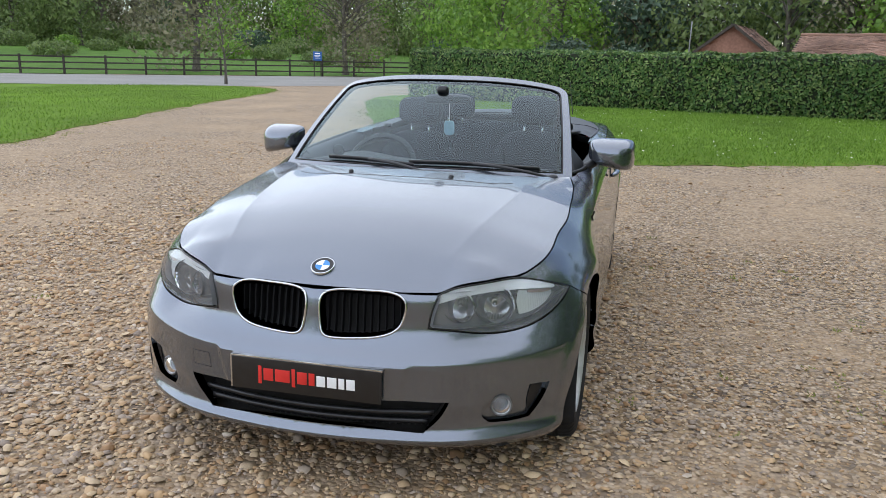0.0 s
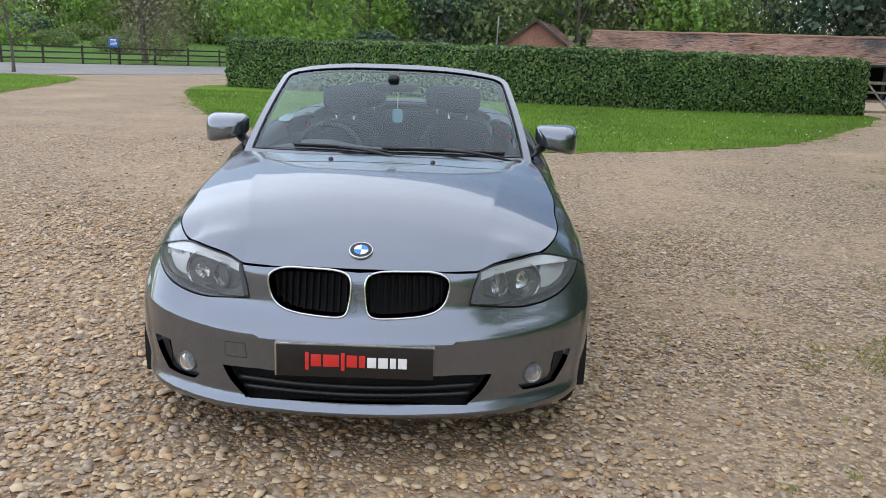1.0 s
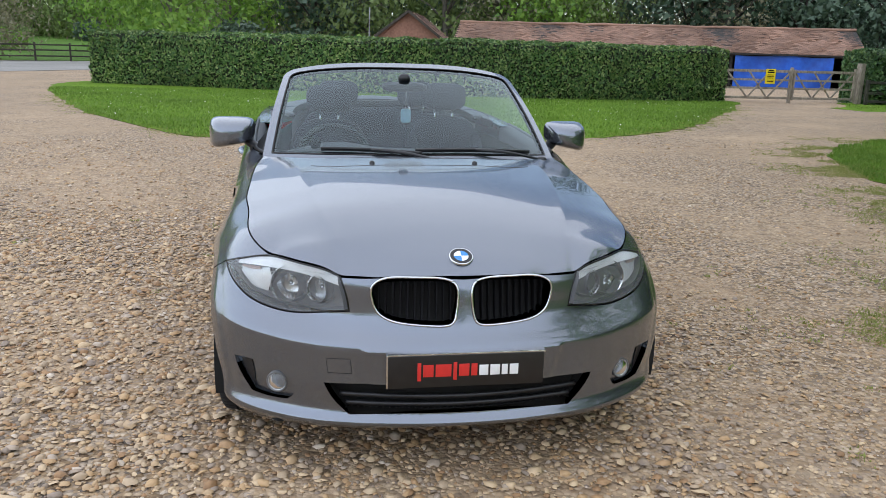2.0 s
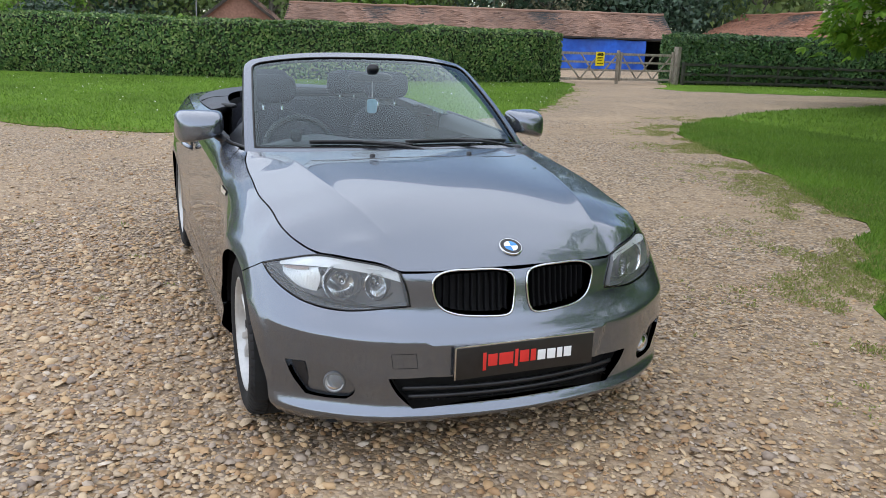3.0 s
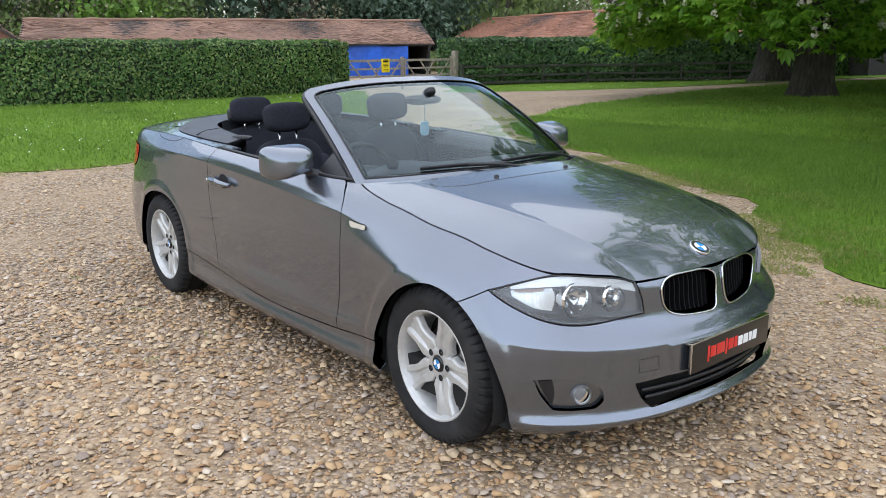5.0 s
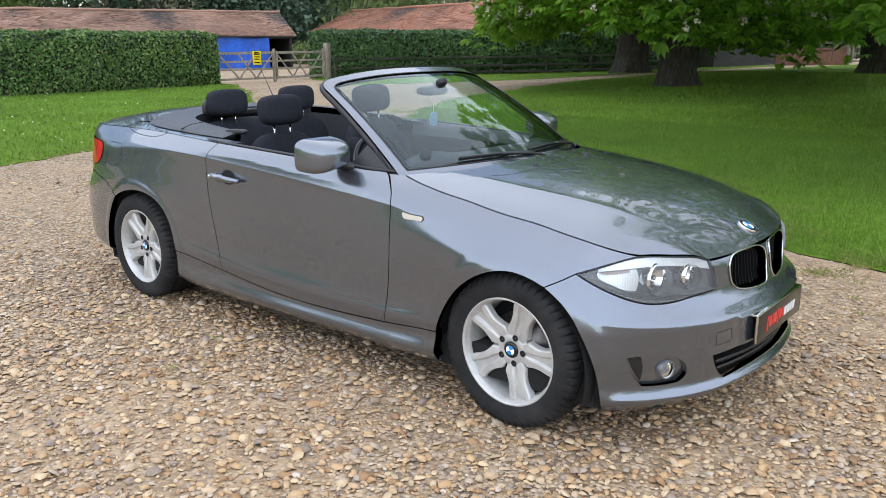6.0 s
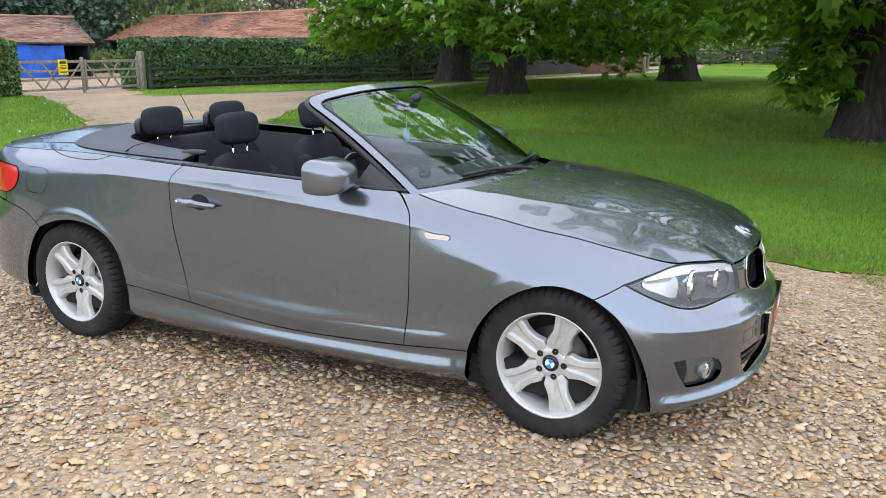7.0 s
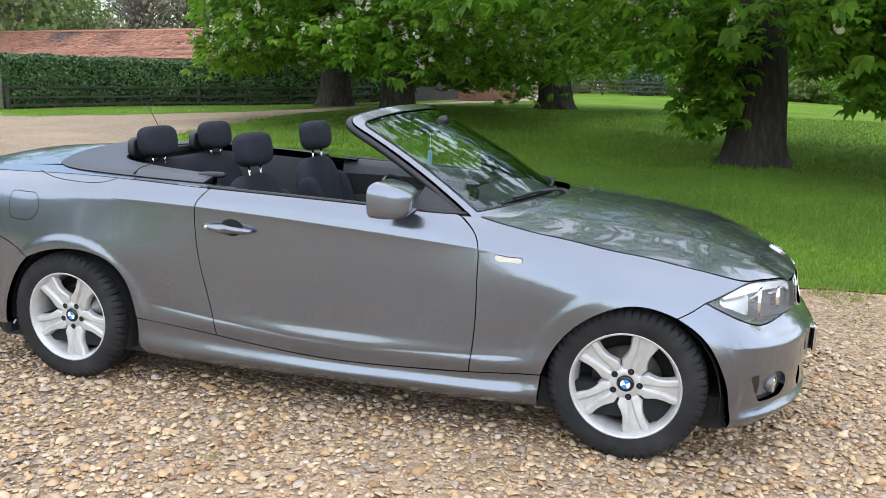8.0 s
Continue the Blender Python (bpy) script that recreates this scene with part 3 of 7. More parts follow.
def ragged(poly, amount, n):
    """A closed outline through poly with an uneven edge."""
    p = closed_line(poly, n)
    d = np.roll(p, -1, 0) - np.roll(p, 1, 0)
    m = np.stack((-d[:, 1], d[:, 0]), 1) / (np.linalg.norm(d, axis=1)[:, None] + 1e-9)
    w = rng.normal(size=len(p))
    return p + m * (w * amount)[:, None]


def sheet(name, edge, step, mat, lift, label, category):
    return tagged(patch(name, lambda x, y: np.stack((x, y, ground_z(x, y) + lift), -1), edge, [], step, mat, None, lip=.012), label, category, kind="structure")


LAWN_ISLAND = ragged([(-3.3, 11.6), (-2.1, 10.0), (-1.0, 9.35), (.6, 8.95), (2.4, 9.5), (4.4, 10.2), (6.5, 11.5), (8.3, 13.5), (9.6, 15.5), (12.2, 19.2), (13.2, 21.0), (14.2, 22.6), (13.6, 24.4), (5.5, 24.2), (-.5, 26.2), (-7.9, 28.5), (-8.6, 26.5), (-6.8, 19.4), (-5.4, 15.6), (-4.1, 12.7)], .06, 10)
LAWN_TREES = ragged([(2.3, -1.9), (2.5, -.9), (2.75, -.2), (3.15, .5), (3.65, 1.0), (4.4, 1.7), (5.3, 3.3), (6.1, 5.0), (6.6, 6.5), (7.1, 7.5), (8.6, 8.9), (11.8, 10.5), (14.8, 11.1), (18, 11.4), (22, 11.0), (30, 9.4), (45, 7), (70, 8), (85, -10), (70, -45), (20, -45), (4, -22), (2.2, -8), (2.0, -4)], .07, 12)
LAWN_VERGE = ragged([(14.9, 19.3), (16.6, 18.6), (19.8, 15.8), (22.5, 13.6), (28, 12.2), (36, 11), (36, 15), (30, 19), (26, 22.2), (22, 23.4), (18.7, 23.4), (17.6, 21.6)], .07, 8)
LAWN_LANE = ragged([(-8.7, 7.5), (-9.3, 9.5), (-10, 12), (-11, 15.8), (-11.9, 20), (-13.1, 25.8), (-14.6, 29.6), (-17.5, 31.2), (-25.9, 26.3), (-42, 14), (-44, 8), (-26, 6.5), (-12, 6.3)], .06, 10)
FIELD = ragged([(-62, 14), (-36.5, 39.5), (-19, 56), (-8, 66), (10, 84), (20, 125), (-60, 150), (-150, 110), (-160, 10)], .1, 6)
LANE_EDGE = ragged([(-55, 0), (-42, 14.4), (-25.9, 26.7), (-17.4, 31.6), (-13.5, 36), (-9, 44), (-2, 55), (-6, 64), (-19, 55.4), (-36.5, 38.9), (-62, 13)], .05, 8)
WOOD_EDGE = ragged([(6, 56), (30, 56), (46, 62), (56, 40), (58, 20), (120, 14), (180, 60), (120, 160), (0, 170), (-4, 90)], .3, 6)
sheet("lawn_island", LAWN_ISLAND, .8, LAWN, .009, "lush green mown lawn with scattered daisies", "lawn")
sheet("lawn_trees", LAWN_TREES, 1.2, LAWN, .009, "green lawn shaded by chestnut trees", "lawn")
sheet("verge", LAWN_VERGE, .8, LAWN, .009, "rough green verge along the fence", "lawn")
sheet("lawn_lane", LAWN_LANE, 1.0, LAWN, .009, "green lawn beside the lane", "lawn")
sheet("field", FIELD, 4.0, MEADOW, .03, "open green meadow behind the paddock fence", "field")
sheet("lane", LANE_EDGE, 2.0, LANE, .015, "pale tarmac lane", "road")
sheet("wood_floor", WOOD_EDGE, 5.0, SOIL, .03, "dark leafy woodland floor", "ground")

# ---- the car ----
car = thing("convertible_car", "grey metallic two-door convertible with its roof folded, parked on gravel", "car")


def mirrored(poly, g):
    p = np.array(poly, float)
    p[:, 0] *= g
    return p


GAP = .0022
th = np.linspace(-.6, 3.75, 230)
LIPS = np.concatenate([np.stack((s0 + r * wide_ / .357 * np.cos(th), z0 + r * np.sin(th)), 1) for s0, z0, wide_ in ((1.298, .300, .365), (3.930, .305, .370)) for r in (.385, .397, .406, .415, .428)])
LIPS = LIPS[LIPS[:, 1] > .19]
CREASE_POINTS = CREASE_POINTS[np.min([np.abs(np.hypot((CREASE_POINTS[:, 0] - s0) * .357 / wide_, CREASE_POINTS[:, 1] - z0) - .405) for s0, z0, wide_ in ((1.298, .300, .365), (3.930, .305, .370))], axis=0) > .03]
LIPS = np.concatenate((LIPS, CREASE_POINTS))
ARCH_F = [(1.671, .182), (1.651, .335), (1.613, .439), (1.536, .543), (1.43, .62), (1.324, .655), (1.225, .648), (1.145, .622), (1.045, .553), (.978, .448), (.935, .335), (.905, .17)]
ARCH_R = [(3.555, .19), (3.566, .385), (3.604, .521), (3.687, .62), (3.861, .668), (4.05, .647), (4.194, .58), (4.285, .453), (4.33, .33), (4.34, .23)]
LAMP_TOP = [(1.035, .679), (.92, .709), (.755, .738), (.60, .733), (.49, .722), (.432, .704)]
LAMP_IN = [(.432, .704), (.408, .65), (.396, .593)]
LAMP_LOW = [(.396, .593), (.51, .577), (.661, .562), (.795, .586), (.915, .628), (1.035, .679)]
BONNET_SIDE = [(.752, .740), (.80, .746), (.907, .765), (1.023, .784), (1.157, .804), (1.269, .824), (1.413, .844), (1.513, .860), (1.614, .876), (1.714, .889), (1.814, .906), (1.90, .921), (1.969, .935)]
DOOR_F = [(2.046, .936), (1.957, .865), (1.94, .729), (1.94, .516), (1.959, .303)]
DOOR_R = [(3.195, .985), (3.241, .923), (3.248, .874), (3.233, .693), (3.188, .507), (3.143, .325)]
SILL_TOP = [(1.655, .333), (1.80, .318), (1.959, .303), (2.459, .279), (2.80, .29), (3.143, .325), (3.562, .367)]


def top_run(a, b, n=7, down=0.0):
    s = np.linspace(a, b, n)
    return [(p, float(top_z(p)) - down) for p in s]


def low_run(a, b, n=7):
    s = np.linspace(a, b, n)
    return [(p, float(low_z(p))) for p in s]


seam_f = [(1.145, .622), (1.09, .650), (1.035, .679)]
i_seam = ARCH_F.index((1.145, .622))

# front bumper with its openings, all across the nose
half = [np.array([(0, .706), (.06, .709), (.18, .714), (.31, .706), (.40, .704), (.432, .704)]), np.array(LAMP_IN), np.array(LAMP_LOW), np.array(seam_f[::-1]), np.array(ARCH_F[i_seam:]),
        np.array([(.905, .17), (.75, .17), (.60, .176), (.39, .190), (.2, .194), (0, .195)])]
right = np.concatenate([smooth_line(r, 8)[:-1] for r in half])
bumper_edge = np.concatenate((right, mirrored(right[::-1], -1)[:-1] if right[-1][0] == 0 else mirrored(right[::-1], -1)))
bumper_edge = np.array([p for i, p in enumerate(bumper_edge) if np.linalg.norm(p - bumper_edge[i - 1]) > 1e-4])
KIDNEY = [(.030, .688), (.055, .704), (.18, .711), (.285, .703), (.317, .680), (.316, .640), (.298, .598), (.255, .572), (.17, .560), (.09, .557), (.043, .566), (.028, .61)]
INTAKE = outline([(-.468, .362), (-.25, .372), (0, .374), (.25, .372), (.468, .362)], [(.468, .362), (.435, .30), (.385, .252)], [(.385, .252), (.2, .260), (0, .262), (-.2, .260), (-.385, .252)],
                 [(-.385, .252), (-.435, .30), (-.468, .362)])
FOG = outline([(.832, .392), (.74, .396), (.65, .385)], [(.65, .385), (.595, .352), (.582, .305), (.612, .276)], [(.612, .276), (.69, .272), (.76, .276)], [(.76, .276), (.80, .325), (.832, .392)])
kidney_edge = closed_line(KIDNEY)
holes = [mirrored(kidney_edge, 1), mirrored(kidney_edge, -1), INTAKE, mirrored(FOG, 1), mirrored(FOG, -1)]
bumper = patch("front_bumper", skin, inset(bumper_edge, GAP), holes, .014, PAINT, car, lip=.03, more=np.concatenate((LIPS, LIPS * (-1, 1))))

# kidney grilles
for g in (1, -1):
    k = mirrored(kidney_edge, g)
    ring_line = skin(k[:, 0], k[:, 1], .003)
    grille = pipe("grille_surround", ring_line, .0042, CHROME, car, "chrome kidney-shaped surround", 8, True, 1.0, (0, 1, 0))
    patch("grille_backing", lambda s, z: skin(s, z, -.055), k, [], .05, DARK, grille, lip=0)
    kin = inset(k, .006)
    for i in range(11):
        s0 = g * (.045 + .0252 * i)
        zs = kin[np.abs(kin[:, 0] - s0) < .012][:, 1]
        za, zb = zs.min(), zs.max()
        zz = np.linspace(za, zb, 9)
        a = skin(np.full(9, s0 - .0025), zz, -.030)
        b = skin(np.full(9, s0 + .0025), zz, -.030)
        c = skin(np.full(9, s0 + .0045), zz, -.05)
        d = skin(np.full(9, s0 - .0045), zz, -.05)
        v = np.stack((a, b, c, d), 1).reshape(-1, 3)
        f = [(4 * j + k0, 4 * j + (k0 + 1) % 4, 4 * j + 4 + (k0 + 1) % 4, 4 * j + 4 + k0) for j in range(8) for k0 in range(4)]
        mesh_ob("slat", v, f, SLAT_BLACK, grille, smooth=False)
# lower intake: floor, two bars and a mesh of fine slats
intake = patch("lower_intake", lambda s, z: skin(s, z, -.07), INTAKE * 1.0, [], .05, DARK, car, "black lower air intake", lip=-.052)
panel = outline([(-.63, .41), (0, .42), (.63, .41)], [(.63, .41), (.63, .18)], [(.63, .18), (0, .19), (-.63, .18)], [(-.63, .18), (-.63, .41)])
patch("radiator_panel", lambda s, z: skin(s, z, -.078), panel, [], .04, DARK, car, "black panel behind the intake", lip=.03)
for zb, w in ((.318, .42), (.285, .40)):
    s = np.linspace(-w, w, 41)
    pipe("bar", skin(s, np.full(41, zb), -.022), .0055, BLACK_TRIM, intake, "", 6, False, 1.6)
for i in range(36):
    s0 = -.38 + .76 * i / 35
    z0, z1 = .270, .285
    v, f = tube(skin(np.full(4, s0), np.linspace(z0, z1, 4), -.024), .0022, 4)
    mesh_ob("fin", v, f, BLACK_TRIM, intake)
for g in (1, -1):
    hole = mirrored(FOG, g)
    pocket = patch("fog_recess", lambda s, z: skin(s, z, -.020), hole, [], .02, PAINT, car, "recess for the fog lamp", lip=-.019)
    # shade in the recess's deep outer end, painted as a black patch
    shade_edge = mirrored(outline([(.816, .383), (.765, .386)], [(.765, .386), (.755, .335), (.762, .290)], [(.762, .290), (.79, .33), (.816, .383)]), g)
    patch("recess_shade", lambda s, z: skin(s, z, -.017), shade_edge, [], .03, BLACK_TRIM, pocket, "dark patch for the shade at the recess's outer end", lip=0)
    c = skin(np.array([g * .655]), np.array([.327]), -.010)[0]
    d = (skin(np.array([g * .655]), np.array([.327]), 1.0)[0] - c)
    d = Vector(d).normalized()
    d = (d * .55 + Vector((0, -1, 0)) * .45).normalized()
    m = Matrix.Translation(c) @ d.to_track_quat("X", "Z").to_matrix().to_4x4()
    v, f = lathe([(-.05, .02), (-.05, .037), (.000, .037), (.003, .033), (-.004, .031)], 28)
    lamp = mesh_ob("fog_lamp", [m @ Vector(p) for p in v], f, LAMP_GREY, car, "round clear fog lamp")
    v, f = lathe([(-.030, .001), (-.026, .015), (-.016, .026), (-.002, .031)], 28)
    mesh_ob("reflector", [m @ Vector(p) for p in v], f, LAMP_SILVER, lamp)
    v, f = lathe([(-.004, .0315), (.004, .021), (.007, .001)], 28)
    mesh_ob("lens", [m @ Vector(p) for p in v], f, LENS, lamp)

# headlights
def housing(s, z):
    """The inside of a headlight, sunk behind its lens and lowered under the bonnet."""
    return skin(s, z, -.05 + .028 * np.clip((.60 - np.abs(s)) / .3, 0, 1)) - np.stack((0 * s, 0 * s, .026 * soft(z - .06 * soft(.80 - np.abs(s), 0, .25), .60, .68)), -1)


ring_th = np.linspace(0, 2 * np.pi, 28, endpoint=False)
for g in (1, -1):
    edge = mirrored(outline(LAMP_TOP, LAMP_IN, LAMP_LOW), g)
    lamp = patch("headlight", housing, inset(edge, .004), [np.stack((g * (s0 + r0 * np.cos(ring_th)), z0 + r0 * np.sin(ring_th)), 1) for s0, z0, r0 in ((.668, .648, .060), (.518, .652, .046))], .012, LAMP_GREY, car, "clear headlight with two round reflectors", lip=-.046)
    patch("lens", lambda s, z: skin(s, z, .001), inset(edge, .004), [], .009, LENS, lamp, "clear polycarbonate lens", lip=.004).visible_shadow = False
    rim = inset(edge, .002)
    pipe("seal", skin(rim[:, 0], rim[:, 1], -.002), .0032, GLOSS_BLACK, lamp, "black rubber seal", 6, True, 1, (0, 1, 0))
    for s0, z0, r0 in ((.662, .648, .064), (.518, .652, .049)):
        c = Vector(skin(np.array([g * s0]), np.array([z0]), -.028)[0])
        dv = Vector((g * .10 * (s0 > .6) + g * .05, -1, .03)).normalized()
        m = Matrix.Translation(c) @ dv.to_track_quat("X", "Z").to_matrix().to_4x4()
        v, f = lathe([(-.055, .004), (-.05, .018), (-.036, r0 * .62), (-.014, r0 * .9), (.010, r0), (.014, r0 + .003), (.004, r0 + .006), (-.03, r0 + .006)], 36)
        bowl = mesh_ob("reflector", [m @ Vector(p) for p in v], f, BOWL, lamp, "bright faceted bowl reflector", False)
        v, f = lathe([(-.05, .010), (-.012, .010), (-.006, .004), (-.005, .0005)], 16)
        mesh_ob("bulb_cap", [m @ Vector(p) for p in v], f, CHROME, bowl)
    turn = mirrored(outline([(.94, .688), (.86, .694), (.775, .705)], [(.775, .705), (.752, .66), (.765, .61)], [(.765, .61), (.85, .625), (.94, .660)], [(.94, .660), (.95, .675), (.94, .688)]), g)
    blinker = patch("turn_signal", lambda s, z: skin(s, z, -.030 + .0016 * np.sin(s * 520)), turn, [], .006, LAMP_SILVER, lamp, "faceted clear turn signal", lip=.02)
    amber = mirrored(outline([(.93, .688), (.86, .694), (.80, .702)], [(.80, .702), (.80, .684)], [(.80, .684), (.86, .678), (.93, .676)], [(.93, .676), (.93, .688)]), g)
    patch("amber_strip", lambda s, z: skin(s, z, -.020), amber, [], .02, AMBER, lamp, "small amber strip", lip=.004)
    # brow trim; its flat white also paints the sky mirrored along the lens top
    brow = mirrored(outline([(.94, .698), (.757, .731), (.60, .728), (.49, .716), (.444, .702)], [(.444, .702), (.430, .672)], [(.430, .672), (.50, .686), (.60, .697), (.70, .701), (.80, .699), (.94, .688)], [(.94, .688), (.945, .693), (.94, .698)]), g)
    patch("brow_trim", lambda s, z: skin(s, z, -.006), brow, [], .009, BROW, lamp, "brow trim whitened for the sky's reflection", lip=.012)

# wings, doors, sills and rear quarters
i_door_sill, i_arch_sill = SILL_TOP.index((1.959, .303)), 0
for g in (1, -1):
    def on(poly):
        return inset(mirrored(poly, g), GAP)
    arch_top = [p for p in ARCH_F if p[1] > .33 and p[0] > 1.1]
    wing_edge = outline([(1.655, .333), *arch_top[1:]], seam_f, LAMP_TOP[:2] + [(.752, .740)], BONNET_SIDE, [(1.969, .935), (2.046, .936)], DOOR_F, SILL_TOP[:3][::-1])
    blink = closed_line([(1.873, .801), (1.815, .8), (1.757, .793), (1.760, .780), (1.81, .777), (1.863, .780)])
    wing = patch("front_wing", skin, on(wing_edge), [mirrored(blink, g)], .015, PAINT, car, lip=.02, more=LIPS * (g, 1))
    lampy = patch("side_indicator", lambda s, z: skin(s, z, .005), inset(mirrored(blink, g), .002), [], .01, WHITE_LENS, wing, "small pale side indicator", lip=.012)
    door_edge = outline(DOOR_F, SILL_TOP[2:6], DOOR_R[::-1], top_run(3.195, 2.046, 9))
    door = patch("door", skin, on(door_edge), [], .014, PAINT, car, lip=.03, more=CREASE_POINTS * (g, 1))
    # door handle; the shade of its dished cup is painted as a flat patch
    cup = closed_line([(3.005, .828), (3.02, .852), (3.06, .866), (3.10, .855), (3.115, .828), (3.10, .802), (3.06, .791), (3.02, .803)])
    if True:
        patch("cup_shade", lambda s, z: skin(s, z, .0015), mirrored(cup, g), [], .02, DARK, door, "flat dark patch for the shaded cup behind the handle", lip=.002)
        s = np.linspace(2.955, 3.185, 25)
        q = (s - 2.955) / .23
        lift = .010 + .028 * np.sin(np.pi * np.clip(q * .96 + .02, 0, 1)) ** .5
        line = skin(g * s, .832 - .012 * (1 - q) + 0 * s, lift)
        pipe("handle", line, .004 + .0125 * np.sin(np.pi * np.clip(.05 + .9 * q, 0, 1)) ** .4, PAINT, door, "body-coloured pull handle", 12, False, 1.25, (0, 1, 0))
        kc = Vector(skin(np.array([g * 3.165]), np.array([.830]), .045)[0])
        v, f = lathe([(0, .0085), (.003, .008), (.003, .001)], 14)
        mesh_ob("lock", [kc + Vector((g * p[0], p[1], p[2])) for p in v], f, CHROME, door, "small key lock")
    sill_edge = outline(SILL_TOP, [(3.562, .367), (3.558, .28), (3.545, .18)], low_run(3.545, 1.668, 9), [(1.668, low_z(1.668)), (1.662, .26), (1.655, .333)])
    patch("sill", skin, on(sill_edge), [], .014, PAINT, car, "", lip=.04)
    hind = [(3.562, .367), *ARCH_R[2:7], (4.171, .595)]
    flap = closed_line([(4.275, .912), (4.19, .918), (4.118, .912), (4.098, .88), (4.102, .835), (4.135, .793), (4.19, .783), (4.25, .785), (4.28, .80), (4.288, .86)])
    tail_in = [(4.40, .908), (4.372, .88), (4.376, .83), (4.42, .785), (4.50, .760)]
    rear_edge = outline([(3.562, .367), *ARCH_R[2:6], (4.165, .605)], [(4.165, .605), (4.292, .675), (4.40, .70), (4.50, .712)], [(4.50, .712), (4.50, .760)], tail_in[::-1],
                        [(4.40, .908), (4.60, .915), (4.80, .92)], [(4.80, .92), (4.80, .96), (4.80, float(top_z(4.8)))], top_run(4.80, 3.195, 15), DOOR_R, SILL_TOP[5:])
    hole = [mirrored(flap, g)] if g < 0 else []
    quarter = patch("rear_quarter", skin, on(rear_edge), hole, .016, PAINT, car, lip=.02, more=LIPS * (g, 1))
    if g < 0:
        patch("fuel_flap", skin, inset(mirrored(flap, g), .003), [], .03, PAINT, quarter, "rounded fuel filler flap", lip=.01)
    tail = outline(tail_in, [(4.50, .760), (4.70, .755), (4.93, .765)], [(4.93, .765), (4.95, .84), (4.93, .915)], [(4.93, .915), (4.6, .916), (4.40, .908)])
    light = patch("tail_light", lambda s, z: skin(s, z, .004), on(tail), [], .03, RED_LENS, car, "glossy red wrap-round tail light", lip=.03)

# rear bumper and tail panel round the back
rb = [np.array([(4.165, .605), (4.292, .675), (4.40, .70), (4.50, .712), (4.7, .715), (5.0, .715), (5.3, .715), (5.5375, .715)])]
rb_low = np.array([(5.5375, .25), (5.2, .25), (4.8, .24), (4.5, .225), (4.34, .225)])
arch_tail = np.array([(4.34, .225), (4.33, .33), (4.285, .453), (4.215, .557), (4.165, .605)])
for g in (1, -1):
    edge = np.concatenate([smooth_line(r, 6)[:-1] for r in (rb[0], np.array([(5.5375, .715), (5.5375, .25)]), rb_low, arch_tail)])
    patch("rear_bumper", skin, inset(mirrored(edge, g), GAP), [], .03, PAINT, car, lip=.03, more=LIPS * (g, 1))
    edge = outline([(4.50, .716), (5.0, .718), (5.5375, .718)], [(5.5375, .718), (5.5375, .99)], [(5.5375, .99), (5.2, .99), (4.80, float(top_z(4.8)))], [(4.80, float(top_z(4.8))), (4.80, .918), (4.93, .916), (4.95, .84), (4.93, .764)],
                   [(4.93, .764), (4.70, .754), (4.50, .759)], [(4.50, .759), (4.50, .716)], n=5)
    patch("tail_panel", skin, inset(mirrored(edge, g), GAP), [], .04, PAINT, car, lip=.02)

# bonnet
bs = np.array(smooth_line(BONNET_SIDE, 6))
bside = skin(bs[:, 0], bs[:, 1])
edge_x = pchip(np.concatenate(([-.72, -.60], bside[:, 1])), np.concatenate(([.645, .645], bside[:, 0])))
edge_z = pchip(np.concatenate(([-.72, -.60], bside[:, 1])), np.concatenate(([.49, .59], bside[:, 2])))
mid_z = pchip([-.72, -.67, -.62, -.55, -.40, -.2, 0, .35, .60, .8], [.655, .712, .750, .785, .845, .898, .930, .965, .985, 1.0])
ridge_x = pchip([-.7, -.5, -.2, .2, .6], [.33, .40, .47, .53, .56])


def bonnet_top(x, y, lift=0.0):
    a = np.abs(x)
    xe, ze, zc = edge_x(y), edge_z(y), mid_z(y)
    q = a / xe
    rise = .0065 * np.exp(-np.abs(a - ridge_x(y)) / .045) * np.clip((y + .62) / .2, 0, 1) * np.clip((.55 - y) / .2, 0, 1)
    z = zc - (zc - ze) * q ** 2.5 + rise
    return np.stack((x, y, z + LAMP_LIFT(np.minimum(a, .66)) * np.exp(-(np.maximum(0, y - LAMP_Y(np.minimum(a, .66))) / .11) ** 2) + lift), -1)


LAMP_LIFT = LAMP_Y = lambda a: 0 * a
ls = smooth_line([(.30, .706), (.40, .704), (.432, .704)] + LAMP_TOP[::-1][1:3] + [(.68, .7385), (.752, .740)], 4)
lamp3 = skin(ls[:, 0], ls[:, 1])
flat3 = bonnet_top(lamp3[:, 0], lamp3[:, 1])
LAMP_LIFT, LAMP_Y = pchip(np.concatenate(([0, .2], lamp3[:, 0], [.9])), np.concatenate(([0, 0], lamp3[:, 2] + .002 - flat3[:, 2], [lamp3[-1, 2] + .002 - flat3[-1, 2]]))), pchip(np.concatenate(([0, .2], lamp3[:, 0], [.9])), np.concatenate(([-.668, -.656], lamp3[:, 1], [lamp3[-1, 1]])))
lamp_run = [(p[0], p[1] + .003) for p in lamp3[6::3]]
front_run = [(-a, b) for a, b in lamp_run[::-1]] + [(-.2, -.656), (0, -.668), (.2, -.656)] + lamp_run
side_xy = [(p[0], p[1]) for p in bside[::4]]
side_xy[0] = lamp_run[-1]
rear_run = [(side_xy[-1][0], side_xy[-1][1]), (.60, .565), (.48, .475), (.3, .415), (0, .385), (-.3, .415), (-.48, .475), (-.60, .565), (-side_xy[-1][0], side_xy[-1][1])]
bonnet_edge = outline(front_run, side_xy, rear_run, [(-a, b) for a, b in side_xy[::-1]])
